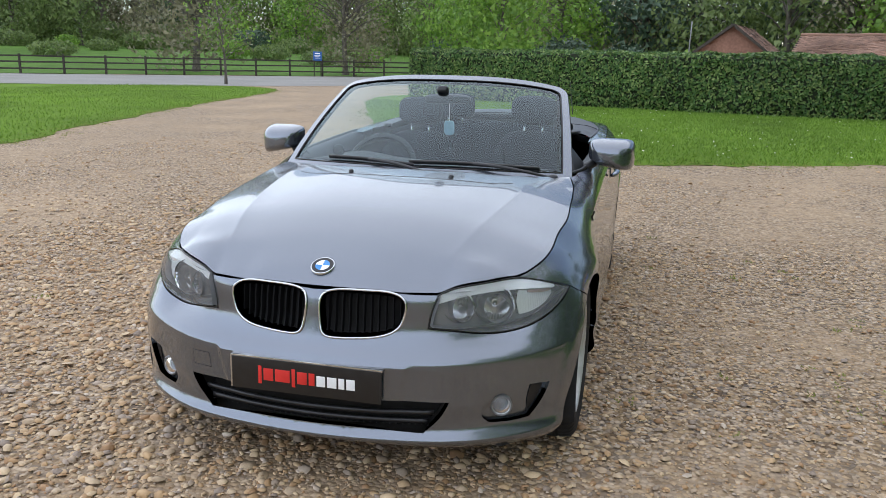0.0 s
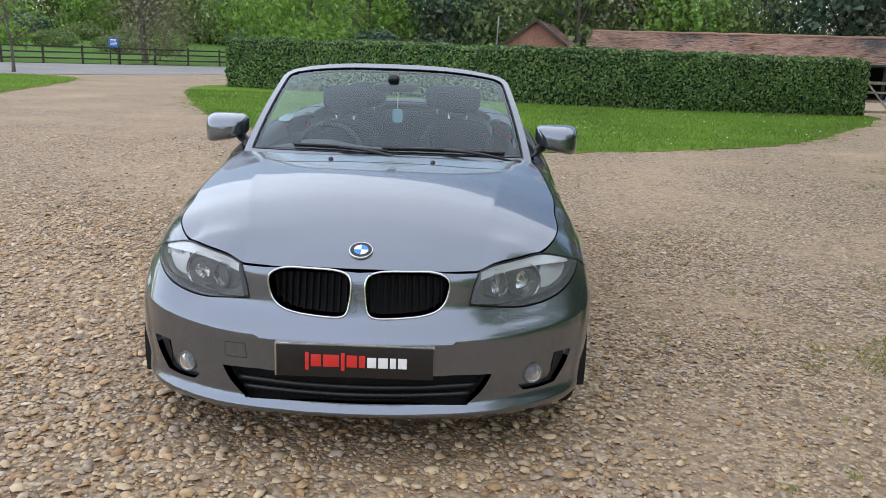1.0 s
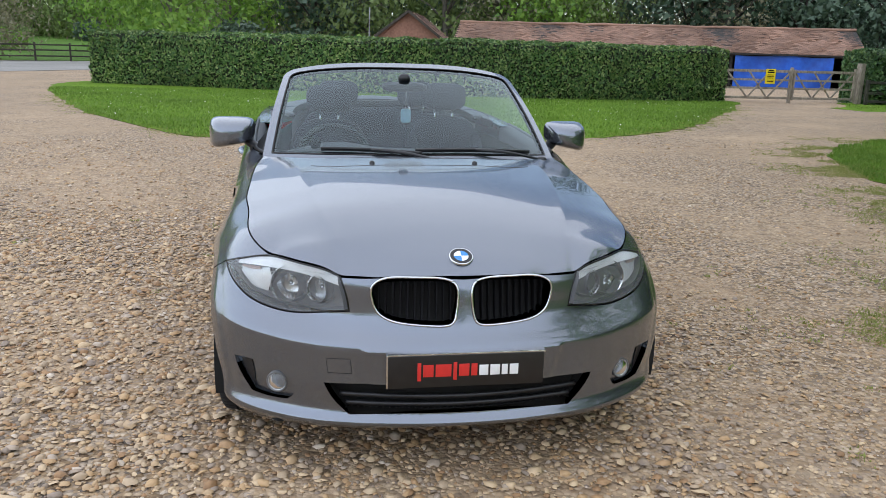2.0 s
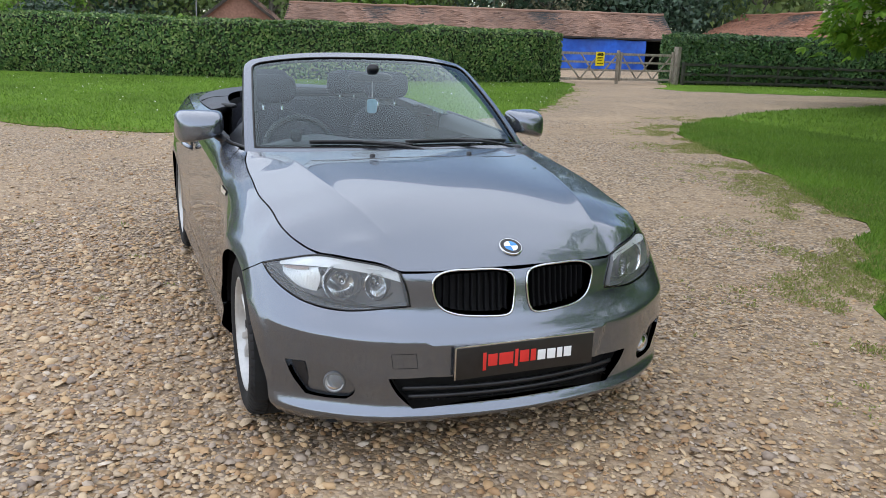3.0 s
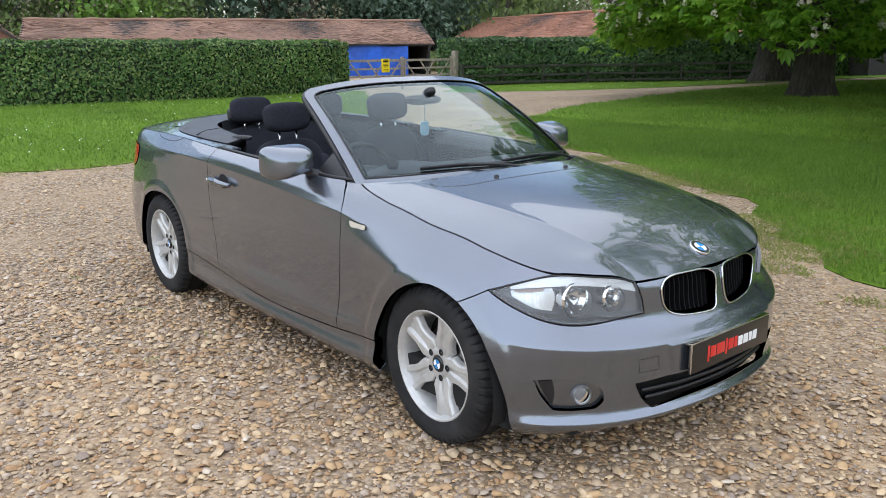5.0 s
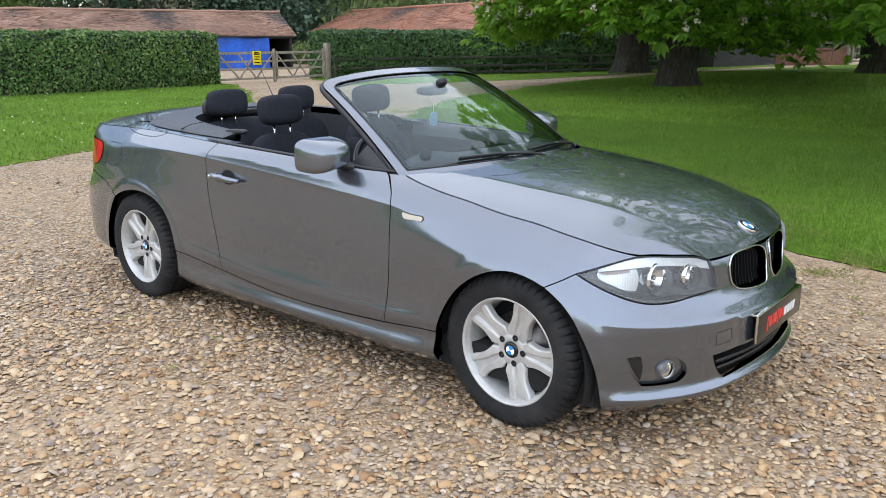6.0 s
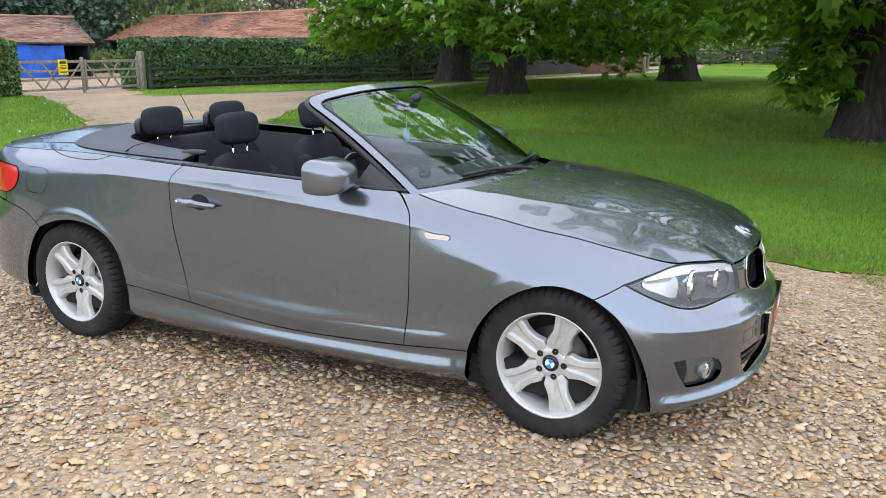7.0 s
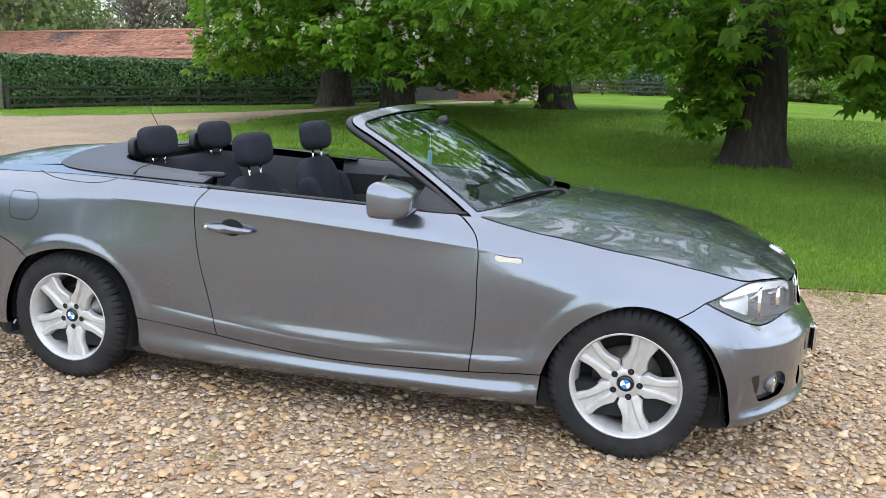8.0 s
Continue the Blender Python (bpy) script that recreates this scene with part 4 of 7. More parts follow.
cowl_run = [(.53, .47), (.50, .36), (.42, .285), (.3, .255), (0, .235), (-.3, .255), (-.42, .285), (-.50, .36), (-.53, .47)]
ry = np.arange(-.58, .36, .014)
ridge_points = np.concatenate([np.stack((g * (ridge_x(ry) + d_), ry), 1) for g in (1, -1) for d_ in (-.006, 0, .006)])
bonnet = patch("bonnet", bonnet_top, inset(bonnet_edge, GAP), [], .03, PAINT, car, "long bonnet", lip=.03, more=ridge_points)
groove = smooth_line(cowl_run, 8)[8:-8]
pipe("groove", bonnet_top(groove[:, 0], groove[:, 1], -.0012), .0026, BLACK_TRIM, bonnet, "shallow groove", 6)
for x in (-.226, .226):
    c = bonnet_top(np.array([x]), np.array([.287]))[0]
    v, f = lathe([(-.004, .012), (.006, .011), (.010, .007), (.011, .0005)], 12, "z")
    mesh_ob("washer_nozzle", v + c, f, BLACK_TRIM, bonnet, "black washer nozzle")


def roundel(parent, c, normal, r, up=(0, 0, 1)):
    """A plain disc badge: dark ring, four quarters in blue and white."""
    n = Vector(normal).normalized()
    x = Vector(up).cross(n).normalized()
    y = n.cross(x)
    m = Matrix((x, y, n)).transposed().to_4x4()
    m.translation = c
    v, f = lathe([(-.004, r * 1.06), (.003, r * 1.06), (.005, r), (.004, r * .96)], 36, "z")
    v = v[:, (0, 1, 2)]
    badge = mesh_ob("badge", [m @ Vector(p) for p in v], f, CHROME, parent, "round badge with blue and white quarters")
    v, f = lathe([(.004, r * .98), (.0045, r * .62)], 36, "z")
    mesh_ob("badge_ring", [m @ Vector(p) for p in v], f, GLOSS_BLACK, badge)
    for k in range(4):
        th = np.linspace(k * np.pi / 2, (k + 1) * np.pi / 2, 10)
        v = [(0, 0, .005)] + [(r * .64 * math.cos(t), r * .64 * math.sin(t), .0045) for t in th]
        mesh_ob("badge_quarter", [m @ Vector(p) for p in v], [(0, i, i + 1) for i in range(1, 10)], LOGO_WHITE if k % 2 else LOGO_BLUE, badge)
    return badge


bp = bonnet_top(np.array([0, 0, .01]), np.array([-.600, -.590, -.600]))
bn = np.cross(bp[2] - bp[0], bp[1] - bp[0])
roundel(bonnet, Vector(bp[0]) + Vector(bn).normalized() * .003, bn, .039, (0, 1, 0))

# number plate, with plain blocks for its lettering
plate_y = -.767
bm = bmesh.new()
box(bm, -.26, .26, plate_y, plate_y + .012, .368, .479, .003)
plate = part("number_plate", bm, PLATE_BLACK, car, "black plate with red and white lettering")
bm = bmesh.new()
box(bm, -.215, .215, plate_y + .0125, plate_y + .06, .366, .474, .002)
part("plate_holder", bm, GLOSS_BLACK, plate, "black plate holder")
bm = bmesh.new()
box(bm, -.264, .264, plate_y + .002, plate_y + .05, .475, .484, .002)
part("plate_rim", bm, CHROME, plate, "pale plate holder rim")
bm = bmesh.new()
box(bm, -.2655, -.259, plate_y + .001, plate_y + .012, .368, .482, .002)
part("plate_rim", bm, CHROME, plate, "pale plate holder rim")
x, letters = -.164, [(.012, -.013, .062, 0), (.034, 0, .042, 0), (.052, 0, .042, 0), (.012, -.013, .062, 0), (.034, 0, .042, 0), (.020, 0, .042, 0), (.030, 0, .036, 1), (.032, 0, .036, 1), (.020, 0, .036, 1), (.029, 0, .036, 1)]
for w, z0, h, white in letters:
    bm = bmesh.new()
    box(bm, x, x + w, plate_y - .0012, plate_y + .001, .405 + z0, .405 + z0 + h, .0004)
    part("block", bm, PLATE_WHITE if white else PLATE_RED, plate, "plain lettering block")
    x += w + .0068

for g in (1, -1):
    s = smooth_line(np.array([(4.16, 1.012), (4.085, .994), (3.93, .980), (3.76, .984), (3.69, 1.004)]), 8)
    pipe("hinge_cover_joint", skin(g * s[:, 0], s[:, 1], -.001), .0022, DARK, car, "dark joint of the roof hinge cover", 6)

# tow-eye cover outline on the driver's side of the bumper
tow = np.array([(-.459, .449), (-.378, .453), (-.372, .402), (-.453, .399)])
tow = np.concatenate([smooth_line(np.array([tow[i], tow[(i + 1) % 4]]), 5)[:-1] for i in range(4)])
pipe("tow_eye_cover", skin(tow[:, 0], tow[:, 1], -.0009), .0016, DARK, bumper, "square tow-eye cover joint", 5, True, 1, (0, 1, 0))

# windscreen and its surround
def screen(u, v, lift=0.0):
    base = np.stack((.705 * u, .44 + .245 * u * u, .958 - .022 * u * u), -1)
    top = np.stack((.612 * u, 1.13 + .12 * u * u, 1.338 - .052 * np.abs(u) ** 3), -1)
    p = base + (top - base) * v[..., None] if isinstance(v, np.ndarray) else base + (top - base) * v
    bulge = (.018 * 4 * v * (1 - v) + lift)
    return p + np.stack((.25 * u, -.55 + 0 * u, .80 + 0 * u), -1) * np.asarray(bulge)[..., None]


pane = outline([(-.945, .02), (-.5, .02), (0, .02), (.5, .02), (.945, .02)], [(.945, .02), (.945, .5), (.945, .90)], [(.945, .90), (.93, .975), (.87, 1.005)], [(.87, 1.005), (0, 1.012), (-.87, 1.005)], [(-.87, 1.005), (-.93, .975), (-.945, .90)],
               [(-.945, .90), (-.945, .5), (-.945, .02)])
surround = outline([(-1.0, -.04), (0, -.04), (1.0, -.04)], [(1.0, -.04), (1.0, .4), (1.0, .9)], [(1.0, .9), (.985, 1.03), (.93, 1.07)], [(.93, 1.07), (0, 1.08), (-.93, 1.07)], [(-.93, 1.07), (-.985, 1.03), (-1.0, .9)], [(-1.0, .9), (-1.0, .4), (-1.0, -.04)])
windscreen = patch("windscreen_surround", screen, surround, [pane], .07, PAINT, car, "body-coloured windscreen surround", lip=.028)
glass_ob = patch("windscreen", lambda u, v: screen(u, v, -.004), inset(pane, -.01), [], .06, SCREEN, windscreen, "clear curved windscreen", lip=0)
glass_ob.visible_shadow = False
band = inset(pane, .035)
patch("black_band", lambda u, v: screen(u, v, -.0065), pane, [band], .08, GLOSS_BLACK, windscreen, "black ceramic band", lip=0)
seal = inset(pane, .004)
pipe("seal", screen(seal[:, 0], seal[:, 1], .001), .0045, GLOSS_BLACK, windscreen, "black rubber seal", 6, True, .5, (0, -.5, .8))
# inner lining of pillars and header, dark
rim = np.concatenate((smooth_line(np.array([(-.985, 0), (-.985, .5), (-.985, .92)]), 8), smooth_line(np.array([(-.985, .92), (-.96, 1.03), (-.9, 1.06)]), 4)[1:], np.linspace((-.9, 1.06), (.9, 1.06), 17)[1:],
                      smooth_line(np.array([(.9, 1.06), (.96, 1.03), (.985, .92)]), 4)[1:], smooth_line(np.array([(.985, .92), (.985, .5), (.985, 0)]), 8)[1:]))
line = screen(rim[:, 0], rim[:, 1], -.022)
line[:, 1] += .018
pipe("pillar_lining", line, .019, BLACK_TRIM, windscreen, "black inner pillar and header lining", 10, False, 1.0, (0, -.5, .8))
pillow("interior_mirror", (.24, .075, .045), BLACK_TRIM, windscreen, pose(0.01, 1.10, 1.245, 10, 0, 6), 3.2, "black interior mirror")
pillow("mirror_foot", (.06, .07, .04), BLACK_TRIM, windscreen, pose(0, 1.035, 1.285, -32, 0, 0), 3.0, "black mirror foot and sensor housing")
# air freshener on its cord
pipe("cord", np.linspace((.02, 1.10, 1.225), (.02, 1.10, 1.13), 4), .0015, LOGO_WHITE, windscreen, "white cord")
pillow("air_freshener", (.055, .012, .075), plain("pale_blue_card", (.35, .55, .66), .6), windscreen, pose(.02, 1.10, 1.095), 4, "pale blue hanging air freshener")

# scuttle, wipers
sc = outline(rear_run[::-1], [(rear_run[0][0], rear_run[0][1]), (.72, .71)], [(.72, .71), (.5, .58), (0, .475), (-.5, .58), (-.72, .71)], [(-.72, .71), (rear_run[-1][0], rear_run[-1][1])])
patch("scuttle", lambda x, y: bonnet_top(x, y, -.030), sc, [], .05, BLACK_TRIM, car, "black scuttle below the windscreen", lip=0)
for ua, va, ub, vb, piv in ((-.62, .055, .02, .022, .14), (-.02, .050, .80, .035, .88)):
    u, v = np.linspace(ua, ub, 15), np.linspace(va, vb, 15) + .012 * np.sin(np.linspace(0, np.pi, 15))
    blade = screen(u, v, .012)
    wiper = pipe("wiper", blade, .006, BLACK_TRIM, windscreen, "black wiper", 6, False, 1.8, (0, -.5, .8))
    u, v = np.linspace((ua + ub) / 2, piv, 12), np.linspace((va + vb) / 2 + .01, -.045, 12)
    arm = screen(u, v, .012 + .016 * np.sin(np.linspace(.3, np.pi, 12)))
    pipe("wiper_arm", arm, .0085, BLACK_TRIM, wiper, "", 8, False, .7, (0, -.5, .8))
    pillow("pivot_cap", (.05, .05, .035), BLACK_TRIM, wiper, Matrix.Translation(arm[-1]), 2.4)

# rear deck: side strips, folding-roof cover and boot lid
rear_y = np.linspace(1.80, 3.40, 25)
rear_s = np.array([s_side(y) for y in rear_y])
rim3 = skin(rear_s, top_z(rear_s))
deck_x, deck_e = pchip(rim3[:, 1], rim3[:, 0]), pchip(rim3[:, 1], rim3[:, 2])
deck_c = pchip([1.8, 2.0, 2.4, 2.8, 3.1, 3.35, 3.5, 3.6], [.99, 1.005, 1.04, 1.068, 1.07, 1.055, 1.03, .985])


def deck(x, y, lift=0.0):
    q = np.clip(np.abs(x) / deck_x(y), 0, 1.1)
    return np.stack((x, y, deck_e(y) + (deck_c(y) - deck_e(y)) * (1 - q ** 1.7) + lift), -1)


cover_out = [(.700, 1.97), (.722, 2.2), (.722, 2.45), (.68, 2.70), (.56, 2.88), (.3, 2.965), (0, 2.985)]
cover_in = [(.585, 1.97), (.575, 2.2), (.545, 2.40), (.47, 2.56), (.3, 2.63), (0, 2.65)]
c_out, c_in = smooth_line(cover_out, 8), smooth_line(cover_in, 8)
strip = [(float(deck_x(y)) - .001, y) for y in np.linspace(1.80, 3.36, 18)]
for g in (1, -1):
    e = np.concatenate((np.array(strip), np.array([(.60, 3.36), (.62, 3.0)]), c_out[(c_out[:, 0] > .60)][::-1], np.array([(.70, 1.80)])))
    patch("rear_deck", deck, mirrored(e, g), [], .035, PAINT, car, "", lip=.01)
both = np.concatenate((c_out, mirrored(c_out[::-1], -1)[1:], mirrored(c_in, -1)[:-1], c_in[::-1]))
both = np.array([p for i, p in enumerate(both) if np.linalg.norm(p - both[i - 1]) > 1e-4])


def cover_top(x, y):
    d = np.min(np.hypot(x[:, None] - np.concatenate((c_out[:, 0], -c_out[:, 0]))[None], y[:, None] - np.concatenate((c_out[:, 1], c_out[:, 1]))[None]), 1)
    return deck(x, y, .004 + .024 * np.clip(d / .07, 0, 1) ** .6)


roof_cover = patch("roof_cover", cover_top, both, [], .035, COVER, car, "dark grey folded-roof cover", lip=.04)
for g in (1, -1):
    j = np.linspace((.722, 2.33), (.555, 2.36), 8) * (g, 1)
    pipe("cover_joint", cover_top(j[:, 0], j[:, 1]), .003, DARK, roof_cover, "", 6)
    pillow("roof_latch", (.05, .13, .03), BLACK_TRIM, roof_cover, pose(g * .60, 1.985, 1.022, 0, 0, g * -25), 3, "black roof latch lever")
lid = np.concatenate((c_out[c_out[:, 0] < .60], np.array([(-p[0], p[1]) for p in c_out[c_out[:, 0] < .60][::-1]])[1:], np.array([(-.615, 3.0), (-.60, 3.36), (-.55, 3.46), (-.3, 3.52), (0, 3.535), (.3, 3.52), (.55, 3.46), (.60, 3.36), (.615, 3.0)])))
patch("boot_lid", deck, inset(lid, .004), [], .05, PAINT, car, "", lip=.02)
pipe("aerial", np.linspace((.50, 3.02, 1.07), (.46, 3.12, 1.30), 10), np.linspace(.004, .0016, 10), BLACK_TRIM, car, "thin black aerial", 6)

# door tops, cockpit tub and lining
for g in (1, -1):
    s = np.linspace(2.02, 3.21, 40)
    edge = skin(g * s, top_z(s))
    pipe("belt_seal", edge + (g * -.012, 0, .001), .009, BLACK_TRIM, car, "black belt-line seal", 8)
    inner = edge + (g * -.055, 0, -.012)
    low = inner.copy()
    low[:, 0] -= g * .02
    low[:, 2] = .45
    ribs = [edge + (g * -.016, 0, 0), edge + (g * -.05, 0, -.004), inner + (g * -.012, 0, -.03), (inner + low) / 2 + (g * -.03, 0, .05), low]
    v = np.concatenate(ribs)
    n = 40
    f = [(r * n + i, r * n + i + 1, (r + 1) * n + i + 1, (r + 1) * n + i) for r in range(4) for i in range(n - 1)]
    mesh_ob("door_lining", v, f, DASH, car, "charcoal door lining")
    # quarter window sail behind the windscreen pillar
    a, b = skin(np.array([g * 2.05]), np.array([top_z(2.05)]))[0], screen(np.array([g * 1.0]), np.array([.30]), -.01)[0]
    c = skin(np.array([g * 2.26]), np.array([top_z(2.26)]))[0] + (g * -.012, 0, 0)
    up = b + (0, .045, 0)
    v = [a, c, up, b, a + (g * -.02, 0, 0), c + (g * -.02, 0, 0), up + (g * -.015, 0, 0), b + (g * -.015, 0, 0)]
    mesh_ob("mirror_sail", v, [(0, 1, 2, 3), (7, 6, 5, 4), (0, 4, 5, 1), (1, 5, 6, 2), (2, 6, 7, 3), (3, 7, 4, 0)], BLACK_TRIM, car, "black triangular mirror sail", False)

    # door mirror: shell, glass, foot
    n = 22
    th, ph = np.meshgrid(np.linspace(0, 2 * np.pi, 2 * n, endpoint=False), np.linspace(0, np.pi / 2, n), indexing="ij")
    f2 = lambda w, p: np.sign(w) * np.abs(w) ** p
    rx, rz = .112, .066
    X, Z = rx * f2(np.cos(th), .45) * f2(np.cos(ph), .55), rz * f2(np.sin(th), .45) * f2(np.cos(ph), .55)
    Y = -.135 * np.sin(ph) ** .9 + .035 * (np.cos(th) > 0) * np.cos(th) * np.cos(ph)
    Z = Z * (1 + .18 * X / rx) - .012 * (X / rx) - .018 * np.sin(ph)
    body = np.stack((g * X, Y, Z), -1).reshape(-1, 3) + (g * .868, 1.012, 1.020)
    q = [(i * n + j, (i + 1) % (2 * n) * n + j, (i + 1) % (2 * n) * n + j + 1, i * n + j + 1) for i in range(2 * n) for j in range(n - 1)]
    if g < 0:
        q = [t[::-1] for t in q]
    shell = mesh_ob("door_mirror", body, q, PAINT, car, "body-coloured door mirror")
    ringp = body.reshape(2 * n, n, 3)[:, 0]
    mesh_ob("mirror_rim", np.concatenate((ringp, ringp * .86 + ringp.mean(0) * .14 + (0, -.006, 0))), [(i, (i + 1) % (2 * n), 2 * n + (i + 1) % (2 * n), 2 * n + i) for i in range(2 * n)], BLACK_TRIM, shell, "black mirror rim")
    mesh_ob("mirror_glass", ringp * .88 + ringp.mean(0) * .12 + (0, -.005, 0), [tuple(range(2 * n))], MIRROR, shell, "silver mirror glass", False)
    foot = smooth_line([(g * .728, .92, .943), (g * .755, .94, .952), (g * .785, .97, .966), (g * .805, 1.0, .982)], 5)
    pipe("mirror_foot", foot, np.linspace(.034, .028, len(foot)), BLACK_TRIM, shell, "black mirror foot", 12, False, .62)

tub = np.array([(-.66, .62), (.66, .62), (.70, 1.2), (.70, 2.0), (.60, 2.75), (-.60, 2.75), (-.70, 2.0), (-.70, 1.2)])
v = [(x, y, z) for z in (.30, .90) for x, y in tub]
mesh_ob("cabin_tub", v, [tuple(range(8))] + [(i, (i + 1) % 8, 8 + (i + 1) % 8, 8 + i) for i in range(8)], DARK, car, "dark cabin floor and sides", False)
# under-cover lining at the back of the cabin and a wind-deflector bar
ci = np.concatenate((mirrored(c_in, -1), c_in[::-1][1:]))
topl = cover_top(ci[:, 0], ci[:, 1])
v = np.concatenate((topl, topl - (0, 0, .40)))
n = len(ci)
mesh_ob("rear_lining", v, [(i, i + 1, n + i + 1, n + i) for i in range(n - 1)], DASH, car, "charcoal rear cabin lining")

# dashboard: rolled top, cowl over the dials, face
prof = [(.47, .93), (.56, .955), (.70, .965), (.82, .955), (.90, .925), (.925, .88), (.91, .82), (.93, .74), (.96, .66), (.97, .50)]
xs = np.linspace(-.69, .69, 31)
v = [(x * (1 - .08 * max(0, .8 - y)), y + .10 * (abs(x) / .69) ** 2 * (y < .6), z - .03 * (abs(x) / .69) ** 4 + .035 * math.exp(-((x + .36) / .16) ** 2) * math.exp(-((y - .84) / .09) ** 2)) for x in xs for y, z in prof]
k = len(prof)
dash = mesh_ob("dashboard", v, [(i * k + j, (i + 1) * k + j, (i + 1) * k + j + 1, i * k + j + 1) for i in range(30) for j in range(k - 1)], DASH, car, "charcoal moulded dashboard")
# steering wheel
th = np.linspace(0, 2 * np.pi, 40, endpoint=False)
wm = pose(-.355, 1.10, .865, 62, 0, 0)
wheel_line = np.array([wm @ Vector((.185 * math.cos(t), .185 * math.sin(t), 0)) for t in th])
steer = pipe("steering_wheel", wheel_line, .0165, GLOSS_BLACK, car, "black steering wheel", 10, True)
pillow("airbag_boss", (.17, .14, .07), DASH, steer, wm, 3)
for a in (0, 180, 270):
    t = radians(a)
    pipe("spoke", [wm @ Vector((r * math.cos(t), r * math.sin(t), -.01)) for r in (.05, .12, .18)], .016, DASH, steer, "", 8, False, .6)
pillow("centre_console", (.20, 1.1, .30), DASH, car, pose(0, 1.45, .52), 5, "charcoal centre console")
# shelf-mounted gadget on the dash
pillow("dash_cup", (.05, .05, .06), GLOSS_BLACK, car, pose(-.46, .74, .99), 3, "small black dash-top holder")


def front_seat(x, tilt, top):
    base = pillow("front_seat", (.50, .52, .17), CLOTH, car, pose(x, 1.55, .50, 8, 0, 0), 4, "black fabric front seat")
    back = pillow("backrest", (.47, .13, .60), CLOTH, base, pose(x, 1.855, top - .50, -tilt, 0, 0), 3.4, "", 20, 0)
    for w in (-1, 1):
        pillow("bolster", (.10, .16, .46), CLOTH, base, pose(x + w * .20, 1.82, top - .53, -tilt, 0, 0), 2.8)
    pillow("headrest", (.285, .115, .168), CLOTH, base, pose(x, 1.905, top - .084, -8, 0, 0), 3.4, "black fabric headrest", 20, .04)
    for w in (-.055, .055):
        pipe("headrest_post", np.linspace((x + w, 1.90, top - .16), (x + w, 1.885, top - .30), 4), .0065, CHROME, base, "chrome headrest post", 8)


front_seat(-.355, 13, 1.212)
front_seat(.36, 13, 1.238)
bench = pillow("rear_bench", (1.06, .50, .16), CLOTH, car, pose(0, 2.25, .55, 8, 0, 0), 4.5, "black fabric rear bench")
pillow("bench_back", (1.08, .14, .56), CLOTH, bench, pose(0, 2.50, .76, -14, 0, 0), 4, "", 24)
for x in (-.272, .272):
    pillow("headrest", (.275, .105, .160), CLOTH, bench, pose(x, 2.515, 1.136, -6, 0, 0), 3.4, "black fabric headrest", 20, .04)
    pillow("roll_bar", (.24, .06, .12), BLACK_TRIM, bench, pose(x, 2.60, 1.10), 3.5, "black roll-over bar cover")
    for w in (-.05, .05):
        pipe("headrest_post", np.linspace((x + w, 2.515, 1.07), (x + w, 2.51, .96), 4), .006, CHROME, bench, "chrome headrest post", 8)
pillow("wind_screen_bar", (.62, .03, .04), BLACK_TRIM, bench, pose(0, 2.63, 1.06), 3)

# underbody, arches
ub = np.array([(-.62, -.55), (.62, -.55), (.78, -.36), (.80, .40), (.80, 2.2), (.80, 3.1), (.6, 3.4), (-.6, 3.4), (-.80, 3.1), (-.80, 2.2), (-.80, .40), (-.78, -.36)])
v = [(x, y, z) for z in (.17, .30) for x, y in ub]
n = len(ub)
mesh_ob("underbody", v, [tuple(range(n))[::-1], tuple(range(n, 2 * n))] + [(i, (i + 1) % n, n + (i + 1) % n, n + i) for i in range(n)], DARK, car, "black underbody", False)
for y0, g in ((0, 1), (0, -1), (2.66, 1), (2.66, -1)):
    th = np.linspace(-.25, np.pi + .25, 20)
    xs = (.845, .80, .58, .50)
    v = [(g * x, y0 + (.365 if x > .55 else .30) * math.cos(t) * (1 if x < .84 else .985), .29 + (.375 if x > .55 else .30) * math.sin(t)) for x in xs for t in th]
    f = [(r * 20 + i, r * 20 + i + 1, (r + 1) * 20 + i + 1, (r + 1) * 20 + i) for r in range(3) for i in range(19)]
    f.append(tuple(range(60, 80)))
    mesh_ob("arch_liner", v, f, DARK, car, "black wheel-arch liner", False)


# wheels: built once, turned outwards along +x
def tyre_mesh():
    R = .3165
    prof = [(-.078, .212), (-.094, .222), (-.1025, .245), (-.104, .262), (-.1005, .284), (-.093, .300), (-.084, .3095), (-.060, .3150), (-.042, .3165), (-.041, .309), (-.033, .309), (-.032, .3168), (0, .317)]
    prof = [(1.4 * a, r) for a, r in prof] + [(-a, r) for a, r in prof[-2::-1]]
    blocks, per = 58, 5
    n = blocks * per
    v, m = [], len(prof)
    for i in range(n):
        th = 2 * math.pi * i / n
        for a, r in prof:
            cut = .011 if (i % per == 0 and abs(a) > .045 and r > .292) else 0
            skew = .03 * (1 if a > 0 else -1) * (abs(a) / .1)
            t = th + skew
            v.append((a, (r - cut) * math.cos(t), (r - cut) * math.sin(t)))
    f = [(i * m + k, i * m + k + 1, (i + 1) % n * m + k + 1, (i + 1) % n * m + k) for i in range(n) for k in range(m - 1)]
    return np.array(v), f


